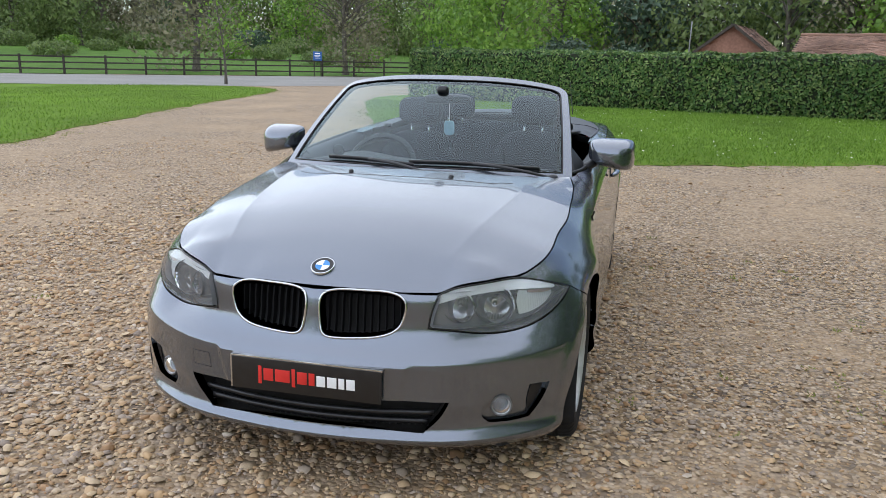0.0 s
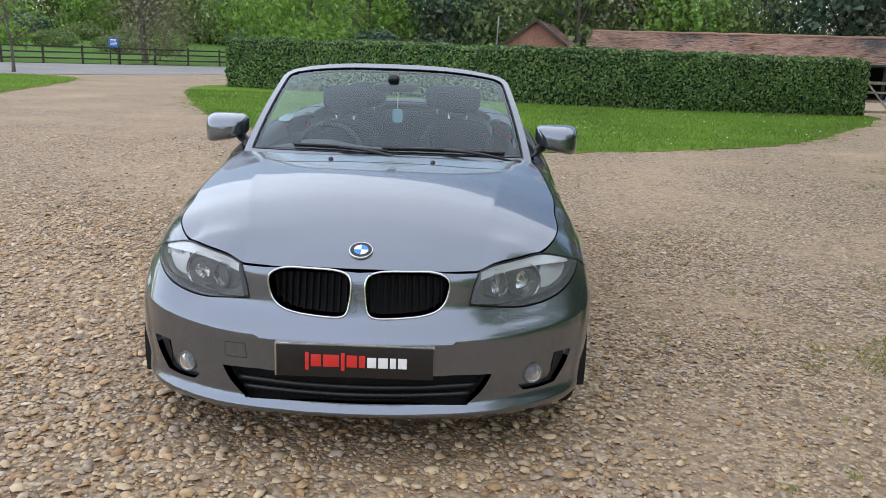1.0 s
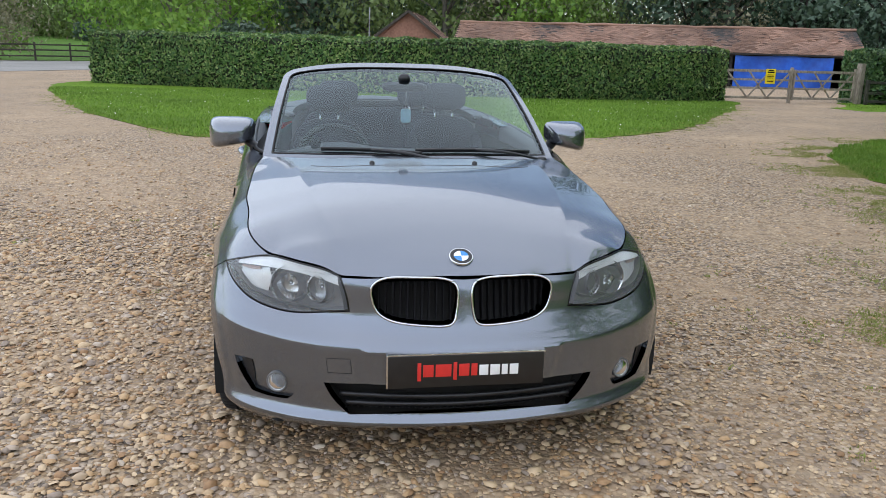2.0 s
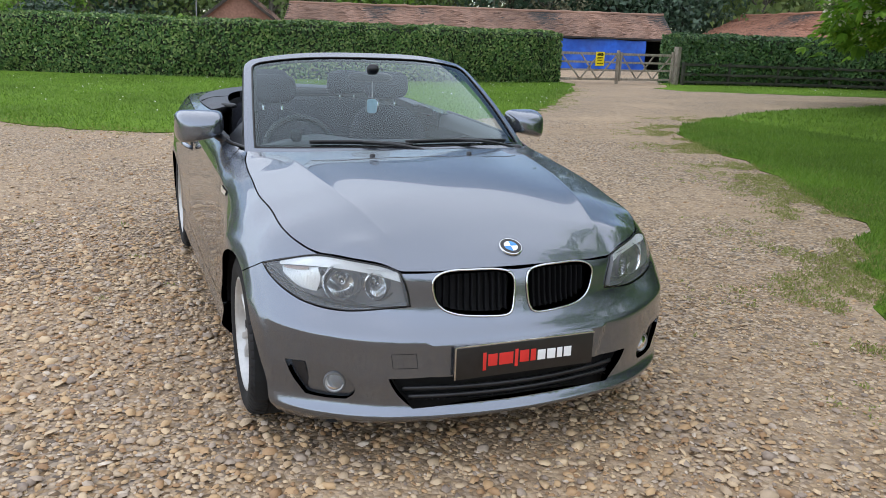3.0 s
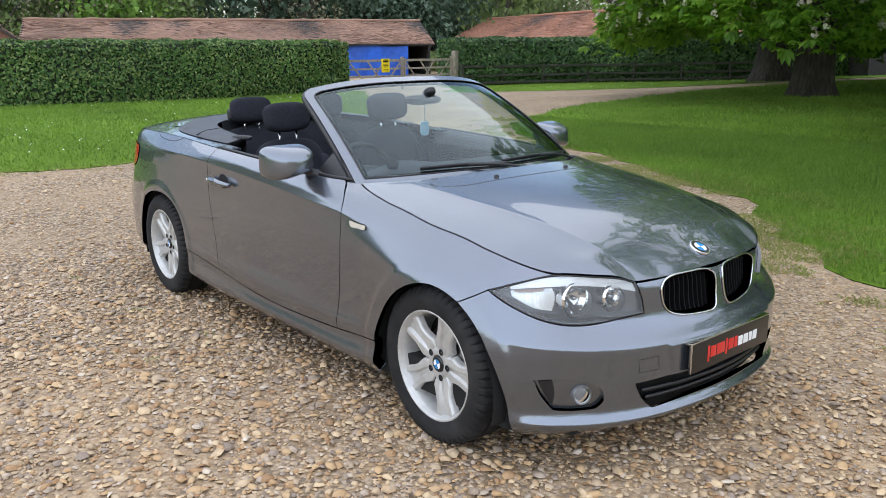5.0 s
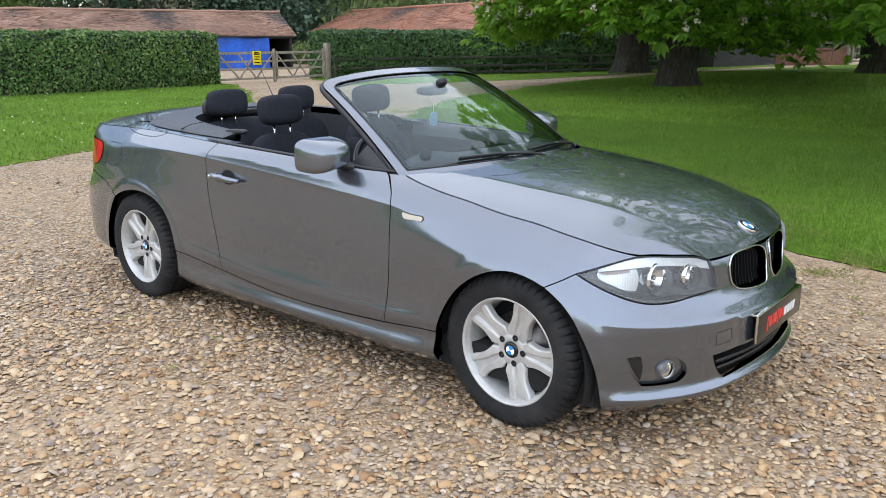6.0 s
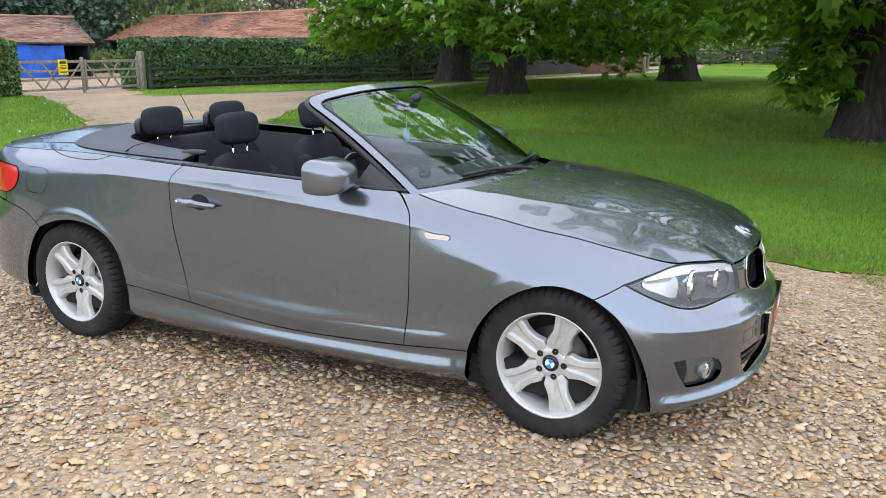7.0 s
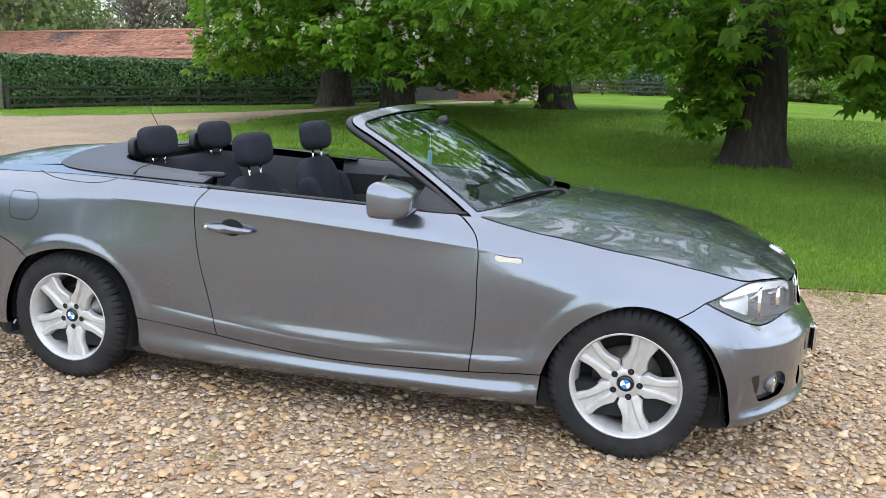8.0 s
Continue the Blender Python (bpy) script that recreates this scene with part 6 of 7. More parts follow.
# brick store with its gable towards the drive
def brick_store():
    s = thing("brick_store", "small red brick building with a steep tiled gable roof", "building", "farm buildings")
    c, w, deep = np.array((5.15, 41.0, 0)), 1.78, 6.0
    ax, fw = np.array((.985, -.17, 0)), np.array((.26, .966, 0))
    z, ev, rd = -.35, 2.05, 3.46
    pts = [c - ax * w + (0, 0, z), c + ax * w + (0, 0, z), c + ax * w + (0, 0, ev), c + (0, 0, rd - .1), c - ax * w + (0, 0, ev)]
    v = pts + [p + fw * deep for p in pts]
    mesh_ob("wall", v, [(0, 1, 2, 3, 4), (9, 8, 7, 6, 5), (0, 5, 6, 1), (1, 6, 7, 2), (4, 9, 5, 0)], BRICK, s, "red brick wall", False)
    for sg in (-1, 1):
        e0 = c + ax * sg * (w + .25) - fw * .25 + (0, 0, ev - .17)
        e1 = e0 + fw * (deep + .5)
        roof_tiles(e0, e1, -ax * sg * (w + .25), rd - ev + .17, s, TILE_OLD, 16)
        bm = bmesh.new()
        beam(bm, tuple(e0), tuple(c - fw * .25 + (0, 0, rd - .02)), .05, .14, .006)
        part("barge_board", bm, FENCE_DARK, s, "dark barge board")
        v = [e0 - (0, 0, .03), e1 - (0, 0, .03), c + fw * (deep + .25) + (0, 0, rd - .03), c - fw * .25 + (0, 0, rd - .03)]
        mesh_ob("roof_deck", v, [(0, 1, 2, 3)], BOARD, s, "", False)


brick_store()
pole = pipe("lamp_pole", np.linspace((3.1, 42.5, -.3), (3.18, 42.5, 3.65), 6), .03, plain("galvanised_pole", (.25, .255, .26), .5, .3), None, "", 8)
tagged(pole, "slim pale metal pole beside the brick store", "pole")

# ---- trees ----
def trunk_mesh(height, r0, r1, lean, flare, seed, sides=20, rings=16, rough_=.06):
    """A tapered trunk with roots, on the ground at the origin."""
    g = np.random.default_rng(seed)
    ph = g.random(6) * 6.28
    v = []
    for i in range(rings):
        t = i / (rings - 1)
        z = height * t ** 1.3
        r = r0 + (r1 - r0) * t
        cx, cy = lean[0] * t * t + .08 * math.sin(3 * t + ph[0]), lean[1] * t * t + .08 * math.sin(2.5 * t + ph[1])
        for k in range(sides):
            a = 2 * math.pi * k / sides
            root = flare * math.exp(-z / .35) * (.55 + .45 * math.sin(5 * a + ph[2]))
            knob = rough_ * (math.sin(7 * a + ph[3] + 1.5 * z) + math.sin(11 * a + ph[4] - z)) * r
            v.append((cx + (r + root + knob) * math.cos(a), cy + (r + root + knob) * math.sin(a), z - .12))
    f = [(i * sides + k, i * sides + (k + 1) % sides, (i + 1) * sides + (k + 1) % sides, (i + 1) * sides + k) for i in range(rings - 1) for k in range(sides)]
    return np.array(v), f + [tuple(range((rings - 1) * sides, rings * sides))]


def palmate(tip, out, size):
    """Five-fingered drooping leaves: a diamond of two triangles for each leaflet."""
    k = len(tip)
    out = out / (np.linalg.norm(out, axis=1)[:, None] + 1e-9)
    side = np.cross(out, np.tile((0, 0, 1.0), (k, 1)) + rng.normal(size=(k, 3)) * .25)
    side /= np.linalg.norm(side, axis=1)[:, None] + 1e-9
    nrm = np.cross(side, out)
    vs = []
    for a, l in ((-1.25, .62), (-.62, .9), (0, 1.0), (.62, .9), (1.25, .62)):
        d = out * math.cos(a) + side * math.sin(a)
        w = np.cross(nrm, d)
        L = (size * l)[:, None]
        droop = np.zeros((k, 3))
        droop[:, 2] = -1
        mid = tip + d * L * .66 + droop * L * .12
        end = tip + d * L + droop * L * .42
        vs.append(np.stack((tip, mid - w * L * .25, end, mid + w * L * .25), 1))
    v = np.concatenate(vs, 1).reshape(-1, 3)
    return v, np.arange(len(v)).reshape(-1, 4)


def chestnut(x, y, radius, height, skirt, seed, r0, r1, lean, twigs, gap=None, label="", low_side=None, shoots=None):
    """A horse chestnut: a thick trunk, limbs, drooping palmate leaves and upright white blossom."""
    g = np.random.default_rng(seed)
    z = float(ground_z(x, y))
    tree = thing("chestnut_tree", label, "tree", "chestnut trees", at=pose(x, y, z))
    v, f = trunk_mesh(4.2, r0, r1, lean, r0 * .75, seed)
    mesh_ob("trunk", v, f, BARK, tree, "thick ridged trunk")
    fork = np.array((lean[0], lean[1], 4.0))
    for i in range(9):
        a = 6.28 * i / 9 + g.normal() * .2
        R = radius * (.55 + .35 * g.random())
        tip = np.array((R * math.cos(a), R * math.sin(a), (3.2 if i % 2 else height * .60) + g.normal() * .5))
        start = np.array((fork[0], fork[1], 2.7 + .9 * g.random()))
        mid = (start + tip) / 2 + (0, 0, .9)
        line = smooth_line([start, mid, tip], 6)
        w = np.linspace(r1 * .42, .04, len(line))
        pipe("limb", line, w, BARK, tree, "", 8)
    # twig ends through the crown: a hanging skirt of them below, a dome above
    n_low, n_top = int(twigs * .64), int(twigs * .22)
    a = g.random(n_low) * 6.283
    q = np.sqrt(.10 + .90 * g.random(n_low))
    if low_side is not None:
        a = np.where(g.random(n_low) < .5, low_side + g.normal(size=n_low) * .8, a)
    base_z = skirt(a) if callable(skirt) else skirt
    zl = base_z + (1 - q) * .5 + np.abs(g.normal(size=n_low)) * 1.15 + .35 * np.sin(3 * a + seed) + .2 * np.sin(7 * a)
    low = np.stack((radius * q * np.cos(a), radius * q * np.sin(a), zl), 1)
    a2 = g.random(n_top) * 6.283
    e = np.arcsin(g.random(n_top))
    shell = .62 + .38 * g.random(n_top) ** .6
    topd = np.stack((radius * shell * np.cos(e) * np.cos(a2), radius * shell * np.cos(e) * np.sin(a2), 3.0 + (height - 3.0) * shell * np.sin(e)), 1)
    tips = np.concatenate((low, topd) if shoots is None else (shoots, low, topd))
    n_low += 0 if shoots is None else len(shoots)
    if gap is not None:
        keep = np.array([not (gap(p)) for p in tips])
        n_low = int(keep[:n_low].sum())
        tips = tips[keep]
    outd = tips * (1, 1, 0) / (np.linalg.norm(tips[:, :2], axis=1)[:, None] + .3)
    per = 6
    base = np.repeat(tips, per, 0) + g.normal(size=(len(tips) * per, 3)) * .14
    way = np.repeat(outd, per, 0) * .5 + g.normal(size=base.shape) * (.75, .75, .28) + (0, 0, -.05)
    size = .225 * (.65 + .6 * g.random(len(base)))
    size[n_low * per:] *= 1.8
    fresh = np.repeat(g.random(len(tips)) < .22, per)
    for keep, mt in ((~fresh, LEAF_CHESTNUT), (fresh, LEAF_CHESTNUT_NEW)):
        v, f = palmate(base[keep], way[keep], size[keep])
        tagged(soup("foliage", v, f, mt, tree), "drooping five-fingered leaves", kind="stuff")
    # twigs
    pick = tips[g.random(len(tips)) < .18]
    vs, fs, k = [], [], 0
    for p in pick:
        line = np.array((p * (.72, .72, 1) + (0, 0, .5), p * (.9, .9, 1) + (0, 0, .22), p))
        v, f = tube(line, (.022, .013, .006), 4)
        vs.append(v)
        fs += [tuple(k + np.array(t)) for t in f if len(t) == 4]
        k += len(v)
    tagged(soup("twigwork", np.concatenate(vs), np.array(fs), BARK, tree), "thin hanging twigs", kind="stuff")
    # blossom candles stand on the outer twig ends
    edge = tips[(np.linalg.norm(tips[:, :2], axis=1) > radius * .45) & (tips[:, 2] < 4.6)]
    edge = edge[g.random(len(edge)) < .34] * (1.02, 1.02, 1) + (0, 0, .05)
    m = 26
    t = g.random((len(edge), m))
    ang = g.random((len(edge), m)) * 6.283
    rad = .07 * (1 - t) + .010
    c = edge[:, None] + np.stack((rad * np.cos(ang), rad * np.sin(ang), .03 + .28 * t), -1)
    c = c.reshape(-1, 3)
    nrm = c - np.repeat(edge + (0, 0, .1), m, 0)
    v, f = leaves(c, nrm, np.full(len(c), .072), .9)
    tagged(soup("blossom", v, f, BLOSSOM, tree), "upright creamy white blossom candles", kind="stuff")
    return tree


LEAF_CHESTNUT_NEW = leafage("young_chestnut_leaf", (.12, .25, .022), (.21, .38, .035), (.31, .48, .07), .6)
gs = np.random.default_rng(77)
low_shoots = np.stack((-.55 + .4 * gs.normal(size=110), .85 + .33 * gs.normal(size=110), .75 + 1.9 * gs.random(110)), 1)
drooping = np.stack((-1.6 + .9 * gs.normal(size=260), -1.9 + .75 * gs.normal(size=260), 1.05 + 2.1 * gs.random(260)), 1)
drooping = drooping[drooping[:, 1] < -.62]
over_trunk = np.stack((-1.3 + .4 * gs.normal(size=46), -.45 + .35 * gs.normal(size=46), 2.1 + 1.4 * gs.random(46)), 1)
low_shoots = np.concatenate((low_shoots, drooping, over_trunk))
chestnut(10.75, -1.42, 6.2, 14, lambda a: 1.55 + .65 * np.sin(a), 3, .47, .38, (.5, .45), 1800, lambda p: p[2] < 4 and p[0] < 0 and ((abs(p[1] - .05) < .42 and p[2] < 2.0) or (p[0] < -3.2 and p[2] < 2.35)),
         "large horse chestnut in white blossom beside the drive", None, low_shoots)
chestnut(17.85, 7.72, 5.4, 12.5, lambda a: 1.25 + .35 * np.maximum(0, np.sin(a - .4)), 5, .47, .42, (.1, 0), 2300, None, "large horse chestnut with a broad fluted trunk by the track")
chestnut(26.2, 4.5, 6.2, 12, 1.7, 8, .60, .50, (0, .1), 1700, None, "horse chestnut on the lawn, further off")
chestnut(26.6, 13.6, 4.6, 11, lambda a: 1.5 + 1.3 * np.maximum(0, np.sin(a - .4)), 11, .62, .5, (.5, .3), 1700, None, "shady horse chestnut with a many-stemmed base by the fence")


def crown_cloud(g, count, radius, height, base, clumps, spread=.33):
    """Leaf places for a far tree: clumps through an uneven crown, thick down to its base."""
    c = np.empty((clumps, 3))
    a, q = g.random(clumps) * 6.283, np.sqrt(g.random(clumps))
    h = g.random(clumps) ** 1.25
    w = np.sin(np.pi * np.clip(.18 + .8 * h, 0, 1)) ** .6
    c[:, 0], c[:, 1], c[:, 2] = radius * q * w * np.cos(a), radius * q * w * np.sin(a), base + (height - base) * h
    i = g.integers(0, clumps, count)
    return c[i] + g.normal(size=(count, 3)) * radius * spread * (.9, .9, .7)


def far_tree(name, label, seed, height, radius, base, mat, count, leaf, trunk_r, bark, limbs=6):
    g = np.random.default_rng(seed)
    tree = thing(name, label, "tree", "woodland trees")
    v, f = trunk_mesh(height * .75, trunk_r, trunk_r * .3, (g.normal() * .4, g.normal() * .4), trunk_r * .5, seed, 10, 10, .04)
    mesh_ob("trunk", v, f, bark, tree, "slender trunk")
    vs, fs, k = [], [], 0
    for i in range(limbs * 2):
        a, z = g.random() * 6.28, height * (.18 + .5 * g.random())
        L = radius * (.5 + .5 * g.random())
        line = np.array(((0, 0, z), (L * .5 * math.cos(a), L * .5 * math.sin(a), z + L * .45), (L * math.cos(a), L * math.sin(a), z + L * .7)))
        v, f = tube(line, (trunk_r * .32, trunk_r * .2, .02), 5)
        vs.append(v)
        fs += [tuple(k + np.array(t)) for t in f if len(t) == 4]
        k += len(v)
    tagged(soup("branchwork", np.concatenate(vs), np.array(fs), bark, tree), "spreading limbs", kind="stuff")
    p = crown_cloud(g, count, radius, height, base, 34)
    n = p * (1, 1, .5) - (0, 0, height * .2) + g.normal(size=p.shape) * 2
    n /= np.linalg.norm(n, axis=1)[:, None] + 1e-9
    a = np.cross(n, g.normal(size=p.shape))
    a /= np.linalg.norm(a, axis=1)[:, None] + 1e-9
    b, s = np.cross(n, a), (leaf * (.5 + g.random(count)))[:, None]
    v, f = np.stack((p - a * s * .6, p + a * s * .4 - b * s * .35, p + a * s * .3 + b * s * .4), 1).reshape(-1, 3), np.arange(3 * count).reshape(count, 3)
    tagged(soup("crown", v, f, mat, tree), "loose crown of many leaves", kind="stuff")
    return tree


def bush(name, label, seed, radius, height, mat, count, leaf):
    g = np.random.default_rng(seed)
    b = thing(name, label, "bush", "bushes")
    vs, fs, k = [], [], 0
    for i in range(7):
        a = g.random() * 6.28
        v, f = tube(np.array(((0, 0, -.1), (radius * .4 * math.cos(a), radius * .4 * math.sin(a), height * .45), (radius * .7 * math.cos(a), radius * .7 * math.sin(a), height * .75))), (.05, .03, .01), 5)
        vs.append(v)
        fs += [tuple(k + np.array(t)) for t in f if len(t) == 4]
        k += len(v)
    mesh_ob("stem_clump", np.concatenate(vs), fs, BARK_GREY, b, "woody stems")
    d = g.normal(size=(count, 3))
    d /= np.linalg.norm(d, axis=1)[:, None]
    p = d * (radius, radius, height * .5) * (.55 + .5 * g.random(count))[:, None] ** .6
    p[:, 2] = np.maximum(p[:, 2] + height * .5, .05)
    p += g.normal(size=p.shape) * .12
    v, f = leaves(p, d + g.normal(size=p.shape) * .6, leaf * (.6 + .8 * g.random(count)), .7)
    tagged(soup("foliage", v, f, mat, b), "mounded leaves", kind="stuff")
    return b


protos = [far_tree("oak_tree", "oak coming into dull green leaf at the wood's edge", 21, 13, 4.6, 1.2, LEAF_OAK, 3800, .42, .30, BARK_GREY, 12),
          far_tree("ash_tree", "tall tree with bare brown budding twigs", 22, 14, 4.0, 1.6, LEAF_BROWN, 3000, .26, .26, BARK_GREY, 26),
          far_tree("lime_tree", "young tree in fresh bright green leaf", 23, 12, 4.4, .8, LEAF_FRESH, 4000, .40, .22, BARK_GREY),
          far_tree("pine_tree", "dark green conifer at the wood's edge", 24, 14, 3.6, .6, LEAF_PINE, 4000, .38, .26, BARK),
          far_tree("oak_tree", "oak coming into dull green leaf at the wood's edge", 25, 12, 5.0, .9, LEAF_OAK, 3800, .38, .25, BARK_GREY)]
shrubs = [bush("hawthorn_bush", "rounded hawthorn bush in fresh leaf", 31, 2.0, 2.4, LEAF_FRESH, 1100, .30),
          bush("bramble_bush", "dull green bramble thicket", 32, 2.6, 2.0, LEAF_OAK, 1200, .32),
          bush("holly_bush", "dark evergreen bush under the wood's edge", 33, 1.9, 2.8, LEAF_PINE, 1100, .30)]
g = np.random.default_rng(40)
used_t, used_b = set(), set()


def plant(pool, used, k, x, y, s, turn):
    m = pose(x, y, float(ground_z(x, y)) - .05, 0, 0, turn) @ Matrix.Diagonal((s, s, s * (.9 + .2 * g.random()), 1))
    if k in used:
        return copy_thing(pool[k], m)
    used.add(k)
    pool[k].matrix_world = m
    return pool[k]


def az(deg, dist):
    return dist * math.sin(radians(deg)), -1.5 + dist * math.cos(radians(deg))


for row, (near, far) in enumerate(((0, 6), (9, 16), (20, 30))):
    for deg in np.arange(-50, 122, 4.2 - .3 * row):
        start = 118 if deg < -6 else 70 if deg < 50 else 68 if deg < 62 else 66
        x, y = az(deg + g.normal() * 1.0, start + near + (far - near) * g.random())
        if deg > 62:
            k = int(g.choice([0, 1, 2, 4], p=[.25, .2, .4, .15]))
        elif deg > -6:
            k = int(g.choice([0, 1, 2, 3, 4], p=[.24, .34, .18, .10, .14]))
        else:
            k = int(g.choice([0, 1, 2, 3, 4], p=[.3, .35, .1, .05, .2]))
        plant(protos, used_t, k, x, y, .85 + .4 * g.random(), 360 * g.random())
for deg in np.arange(-50, 120, 3.0):
    start = 108 if deg < -6 else 64 if deg < 62 else 62
    x, y = az(deg + g.normal(), start + g.random() * 5)
    plant(shrubs, used_b, int(g.choice([0, 1, 2], p=[.3, .5, .2])), x, y, .8 + .5 * g.random(), 360 * g.random())
# a thicker wood behind the field, and trees added out of view round the back
for deg in np.arange(-54, 2, 2.3):
    x, y = az(deg + g.normal(), 138 + 16 * g.random())
    plant(protos, used_t, int(g.choice([0, 1, 4])), x, y, 1.3 + .3 * g.random(), 360 * g.random())
    x, y = az(deg + g.normal(), 124 + 6 * g.random())
    plant(shrubs, used_b, 1, x, y, 1.3 + .5 * g.random(), 360 * g.random())
# unseen ring, set further off past 215 degrees to lighten the door's reflections
for deg in np.arange(124, 306, 7.5):
    x, y = az(deg + g.normal(), (95 if deg > 215 else 36) + 12 * g.random())
    plant(protos, used_t, int(g.choice([0, 1, 2, 4])), x, y, .8 + .3 * g.random(), 360 * g.random())
# single trees that stand apart
plant(protos, used_t, 2, -9.5, 57, .95, 30)
plant(protos, used_t, 2, -14, 66, .9, 130)
plant(protos, used_t, 1, -21.6, 57.0, .8, 60)
plant(protos, used_t, 1, -31.2, 51.6, 1.0, 200)
plant(protos, used_t, 3, 39.5, 58, .95, 80)
for x, y, s in ((-40, 74, .9), (-37, 76, .8), (-30, 73, .8), (-52, 62, .8), (-25, 72, .9), (-60, 80, .7)):
    plant(shrubs, used_b, 0 if s > .8 else 1, x, y, s, 70 * x)
young = far_tree("young_tree", "staked young tree with thin fresh leaves beside the lane", 51, 5.2, 1.7, 2.3, LEAF_FRESH, 420, .17, .075, BARK_GREY, 5)
young.matrix_world = pose(-18.75, 33.0, 0)

# ---- loose stones of the drive ----
def lump():
    """A flattened rounded pebble without its bedded underside: two rings of five points and a crown."""
    th = np.linspace(0, 2 * np.pi, 5, endpoint=False)
    low = np.stack((np.cos(th), np.sin(th), 0 * th), 1)
    high = np.stack((.76 * np.cos(th + .63), .76 * np.sin(th + .63), .52 + 0 * th), 1)
    v = np.concatenate((low, high, [(.08, .04, .74)]))
    f = [(i, (i + 1) % 5, 5 + i) for i in range(5)] + [((i + 1) % 5, 5 + (i + 1) % 5, 5 + i) for i in range(5)] + [(5 + i, 5 + (i + 1) % 5, 10) for i in range(5)]
    return v, np.array(f)


def stones(p, size, lift):
    """Rounded flints lying on the ground at p."""
    base, f = lump()
    n, k = len(p), len(base)
    v = base[None] * (1 + .17 * rng.normal(size=(n, k, 1)))
    v = v * np.stack((1 + .45 * rng.random(n), .72 + .3 * rng.random(n), .55 + .4 * rng.random(n)), 1)[:, None]
    a, b = rng.random(n) * 6.283, rng.normal(size=n) * .3
    c, s = np.cos(b), np.sin(b)
    y, z = v[..., 1] * c[:, None] - v[..., 2] * s[:, None], v[..., 1] * s[:, None] + v[..., 2] * c[:, None]
    c, s = np.cos(a)[:, None], np.sin(a)[:, None]
    x, y = v[..., 0] * c - y * s, v[..., 0] * s + y * c
    v = np.stack((x, y, z), -1) * size[:, None, None] * .5
    v[..., 2] += lift[:, None] * size[:, None]
    v += np.concatenate((p, ground_z(p[:, 0], p[:, 1])[:, None]), 1)[:, None]
    return v.reshape(-1, 3), (f[None] + k * np.arange(n)[:, None, None]).reshape(-1, 3)


def bare(x, y):
    """Where wheels have worn the gravel down to sand: near 1 on the bare stretches."""
    w = np.array([noise.noise(Vector((a * .55, b * .55, 3.1))) for a, b in zip(x, y)])
    return np.clip(.55 * np.clip((x - .8) / 1.2, 0, 1) + .9 * w + .15 * np.clip((y - 4) / 4, 0, 1), 0, .9)


def scatter(n, x0, x1, y0, y1):
    p = np.stack((x0 + (x1 - x0) * rng.random(n), y0 + (y1 - y0) * rng.random(n)), 1)
    for edge in (LAWN_TREES, LAWN_ISLAND):
        p = p[~inside(edge, p)]
    under = (np.abs(p[:, 0]) < .6) & (p[:, 1] > -.1) & (p[:, 1] < 3.2)
    p = p[~under | (rng.random(len(p)) < .1)]
    return p[rng.random(len(p)) > bare(p[:, 0], p[:, 1])]


near = scatter(108000, -3.9, 3.3, -2.4, 4.6)
core_in = soft(near[:, 0], -3.9, -3.1) * (1 - soft(near[:, 0], 2.5, 3.3)) * (1 - soft(near[:, 1], 2.2, 4.6))
near = near[rng.random(len(near)) < .12 + .88 * core_in]
size = np.clip(.0150 * np.exp(.50 * rng.normal(size=len(near))), .008, .048) * (1 - .32 * soft(near[:, 0], .7, 1.5))
v, f = stones(near, size, .10 + .2 * rng.random(len(near)))
tagged(soup("loose_stones", v, f, PEBBLE, ground, True), "mixed tan, brown and grey flint pebbles", kind="stuff")
wide = scatter(42000, -7, 7.5, -3.5, 9.5)
wide = wide[~((wide[:, 0] > -3.4) & (wide[:, 0] < 2.9) & (wide[:, 1] > -2.3) & (wide[:, 1] < 2.6))]
size = np.clip(.0175 * np.exp(.42 * rng.normal(size=len(wide))), .010, .045)
v, f = stones(wide, size, .1 + .15 * rng.random(len(wide)))
tagged(soup("scattered_stones", v, f, PEBBLE, ground, True), "pebbles over the wider drive", kind="stuff")

# ---- grass blades and daisies ----
def blades(p, h, w):
    n = len(p)
    a = rng.random(n) * 6.283
    side = np.stack((np.cos(a), np.sin(a), 0 * a), 1) * w[:, None] * .5
    b = np.concatenate((p, ground_z(p[:, 0], p[:, 1])[:, None] + .015), 1)
    lean = rng.normal(size=(n, 2)) * .45
    tip = b + np.stack((lean[:, 0] * h, lean[:, 1] * h, h), 1)
    return np.stack((b - side, b + side, tip), 1).reshape(-1, 3), np.arange(3 * n).reshape(-1, 3)


def grass(n, edge, x0, x1, y0, y1, h, w, fade=None):
    p = np.stack((x0 + (x1 - x0) * rng.random(n), y0 + (y1 - y0) * rng.random(n)), 1)
    keep = inside(edge, p)
    return p[keep]


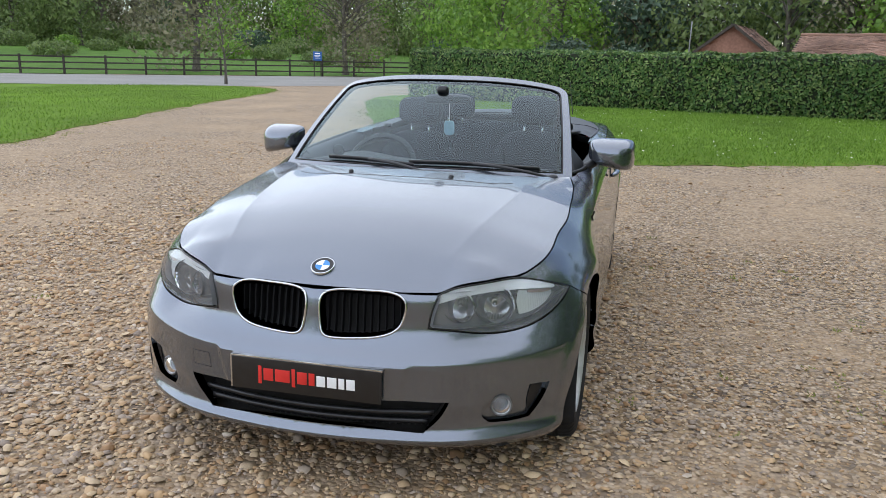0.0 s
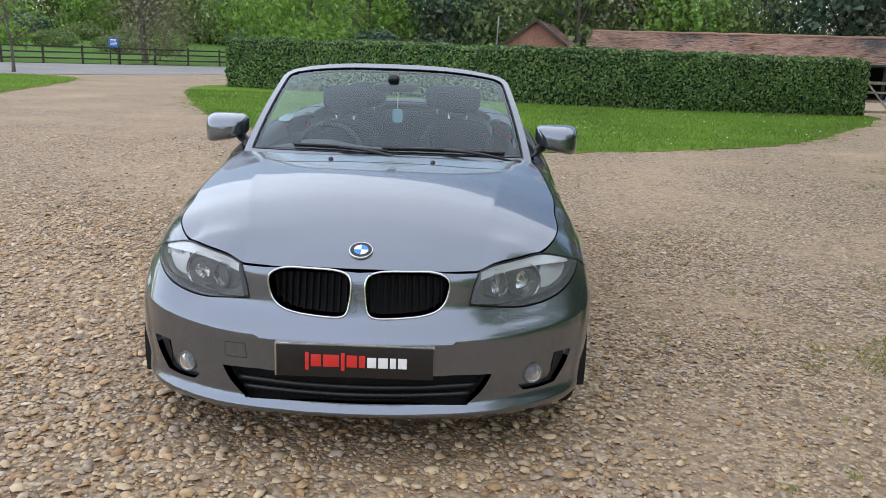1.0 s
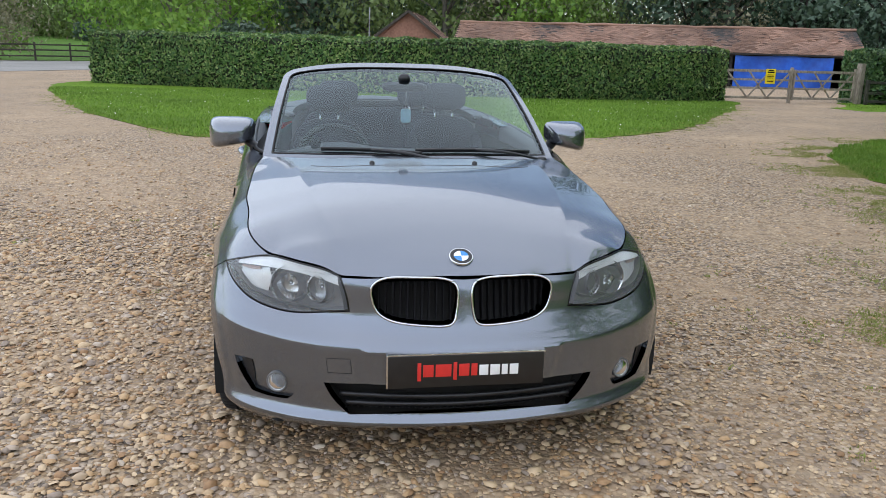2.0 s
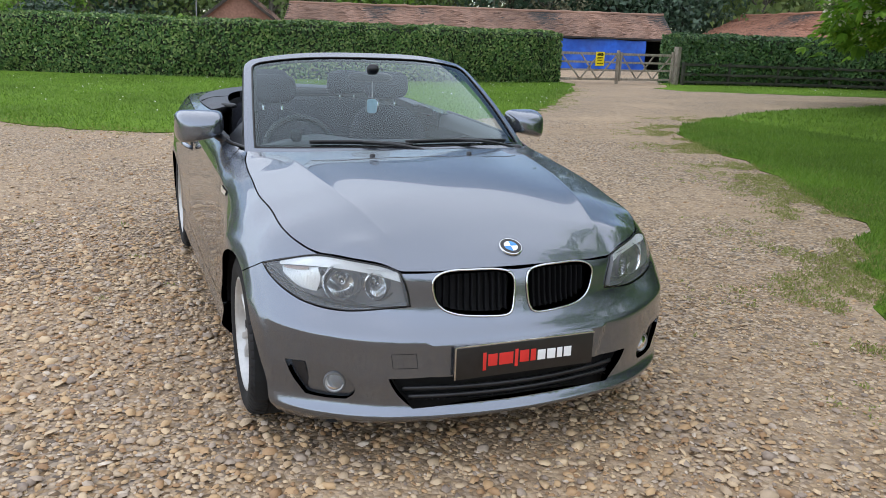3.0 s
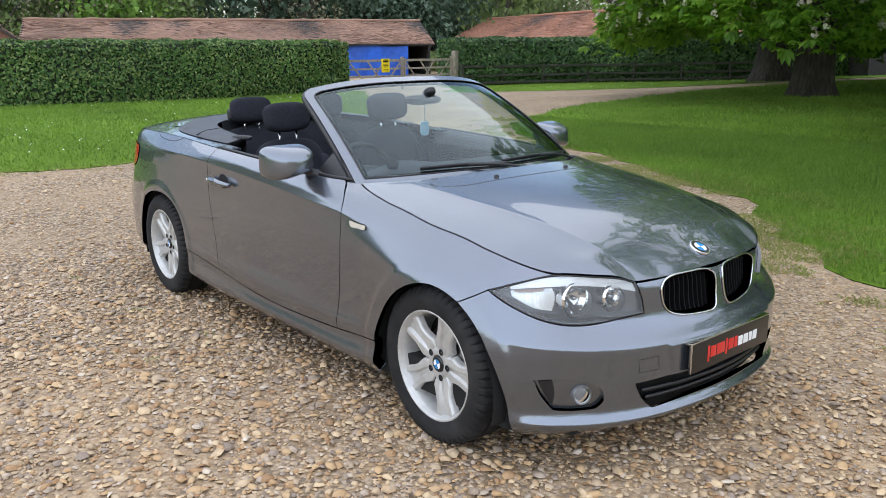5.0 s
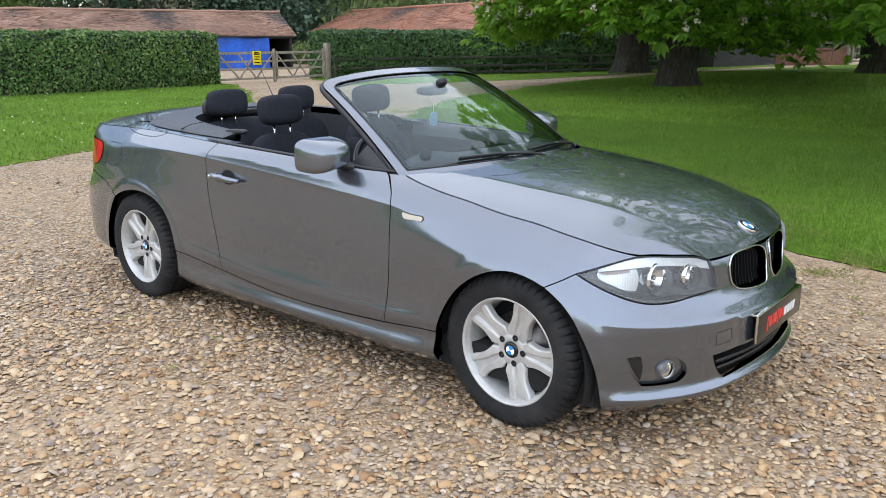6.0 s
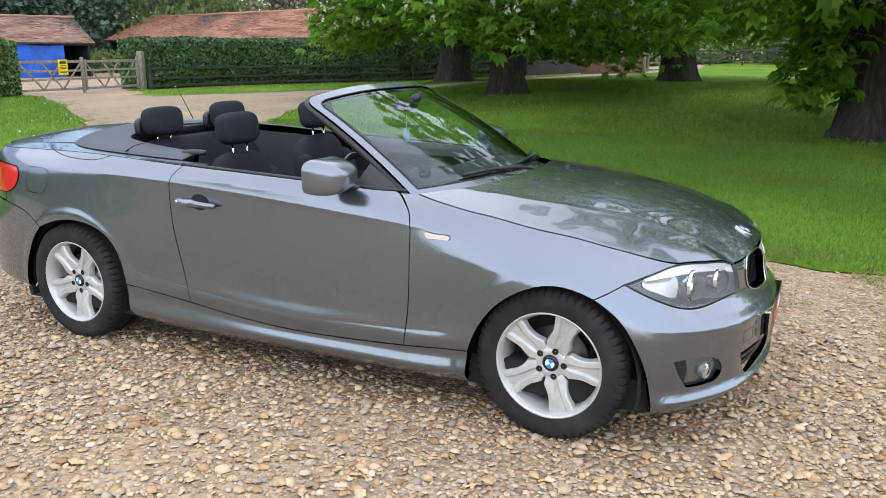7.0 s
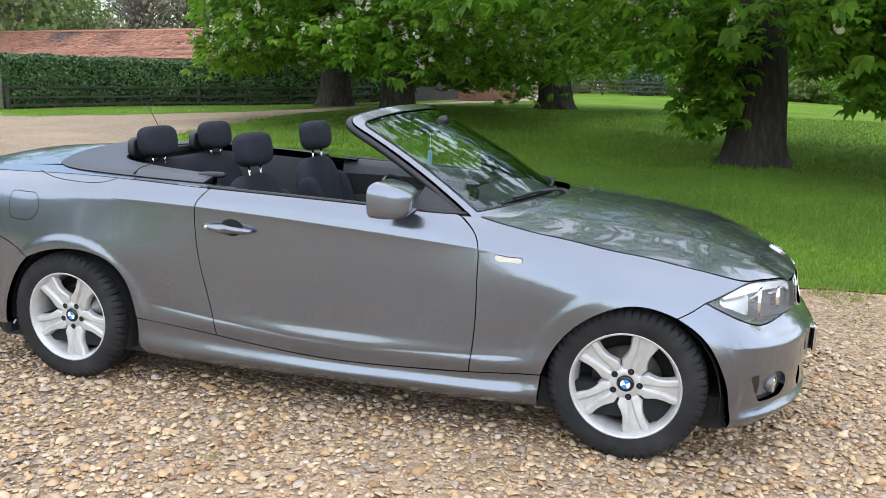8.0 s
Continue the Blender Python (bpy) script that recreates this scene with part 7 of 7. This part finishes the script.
near_lawn = grass(260000, LAWN_TREES, 2.0, 9.5, -4.5, 9.5, 0, 0)
v, f = blades(near_lawn, .025 + .025 * rng.random(len(near_lawn)), .006 + .005 * rng.random(len(near_lawn)))
tagged(soup("grass_by_drive", v, f, BLADE), "fresh green grass blades along the drive", "grass", kind="stuff")
mid_lawn = np.concatenate((grass(70000, LAWN_TREES, 6, 26, -8, 11.5, 0, 0), grass(80000, LAWN_ISLAND, -8, 14, 8.8, 24, 0, 0), grass(12000, LAWN_VERGE, 14, 34, 11, 23, 0, 0), grass(30000, LAWN_LANE, -22, -8, 4, 31, 0, 0)))
v, f = blades(mid_lawn, .03 + .035 * rng.random(len(mid_lawn)), .014 + .012 * rng.random(len(mid_lawn)))
tagged(soup("grass_on_lawns", v, f, BLADE), "green lawn grass", "grass", kind="stuff")
# tufts that creep over the gravel's edge
e = LAWN_TREES[(LAWN_TREES[:, 0] < 9) & (LAWN_TREES[:, 1] > -4) & (LAWN_TREES[:, 1] < 9.5)]
i = rng.integers(0, len(e), 9000)
c = e[i] + rng.normal(size=(9000, 2)) * .42
patchy = np.array([noise.noise(Vector((a * 2.3, b * 2.3, 7.7))) for a, b in c])
c = c[patchy > -.04]
tuft = np.repeat(c, 9, 0) + rng.normal(size=(len(c) * 9, 2)) * .028
e2 = LAWN_ISLAND[LAWN_ISLAND[:, 1] < 20]
c2 = e2[rng.integers(0, len(e2), 1500)] + rng.normal(size=(1500, 2)) * .25
e4 = LAWN_LANE[(LAWN_LANE[:, 0] > -16)]
c4 = e4[rng.integers(0, len(e4), 900)] + rng.normal(size=(900, 2)) * .2
c3 = np.stack((-3.3 + 6 * rng.random(40), -2.2 + 6 * rng.random(40)), 1)
c3 = c3[(np.abs(c3[:, 0]) > 1.0) | (c3[:, 1] < -.9)]
tuft = np.concatenate((tuft, np.repeat(c4, 8, 0) + rng.normal(size=(900 * 8, 2)) * .04, np.repeat(c2, 8, 0) + rng.normal(size=(1500 * 8, 2)) * .03, np.repeat(c3, 14, 0) + rng.normal(size=(len(c3) * 14, 2)) * .025))
v, f = blades(tuft, .006 + .013 * rng.random(len(tuft)), .009 + .007 * rng.random(len(tuft)))
tagged(soup("stray_tufts", v, f, BLADE_DULL), "sparse tufts of grass on the gravel's edge", "grass", kind="stuff")
d = np.concatenate((grass(380, LAWN_ISLAND, -7, 13, 9.5, 22, 0, 0), grass(160, LAWN_VERGE, 15, 32, 12, 23, 0, 0)))
p = np.concatenate((d, ground_z(d[:, 0], d[:, 1])[:, None] + .085), 1)
v, f = leaves(p, np.tile((0, 0, 1.0), (len(p), 1)) + rng.normal(size=p.shape) * .3, np.full(len(p), .035), 1.0)
tagged(soup("daisies", v, f, DAISY), "small white daisies in the lawn", "flower", kind="stuff")
# the pebbles of the stretch beside the nose and the near front wheel, one by one
pick = scatter(700, -2.3, .9, -2.0, -.9)[:300]
kinds = []
for j in range(8):
    v, f = stones(np.zeros((1, 2)), np.array([1.0]), np.array([.2]))
    one = mesh_ob("pebble", v, f, PEBBLE_ONE)
    kinds.append(one.data)
    bpy.data.objects.remove(one)
for x, y in pick:
    ob = new("pebble", kinds[int(rng.integers(0, 8))])
    ob.parent = ground
    s = float(np.clip(.024 * math.exp(.3 * rng.normal()), .015, .045))
    ob.matrix_basis = pose(x, y, .004, 0, 0, 360 * rng.random()) @ Matrix.Diagonal((s, s, s, 1))
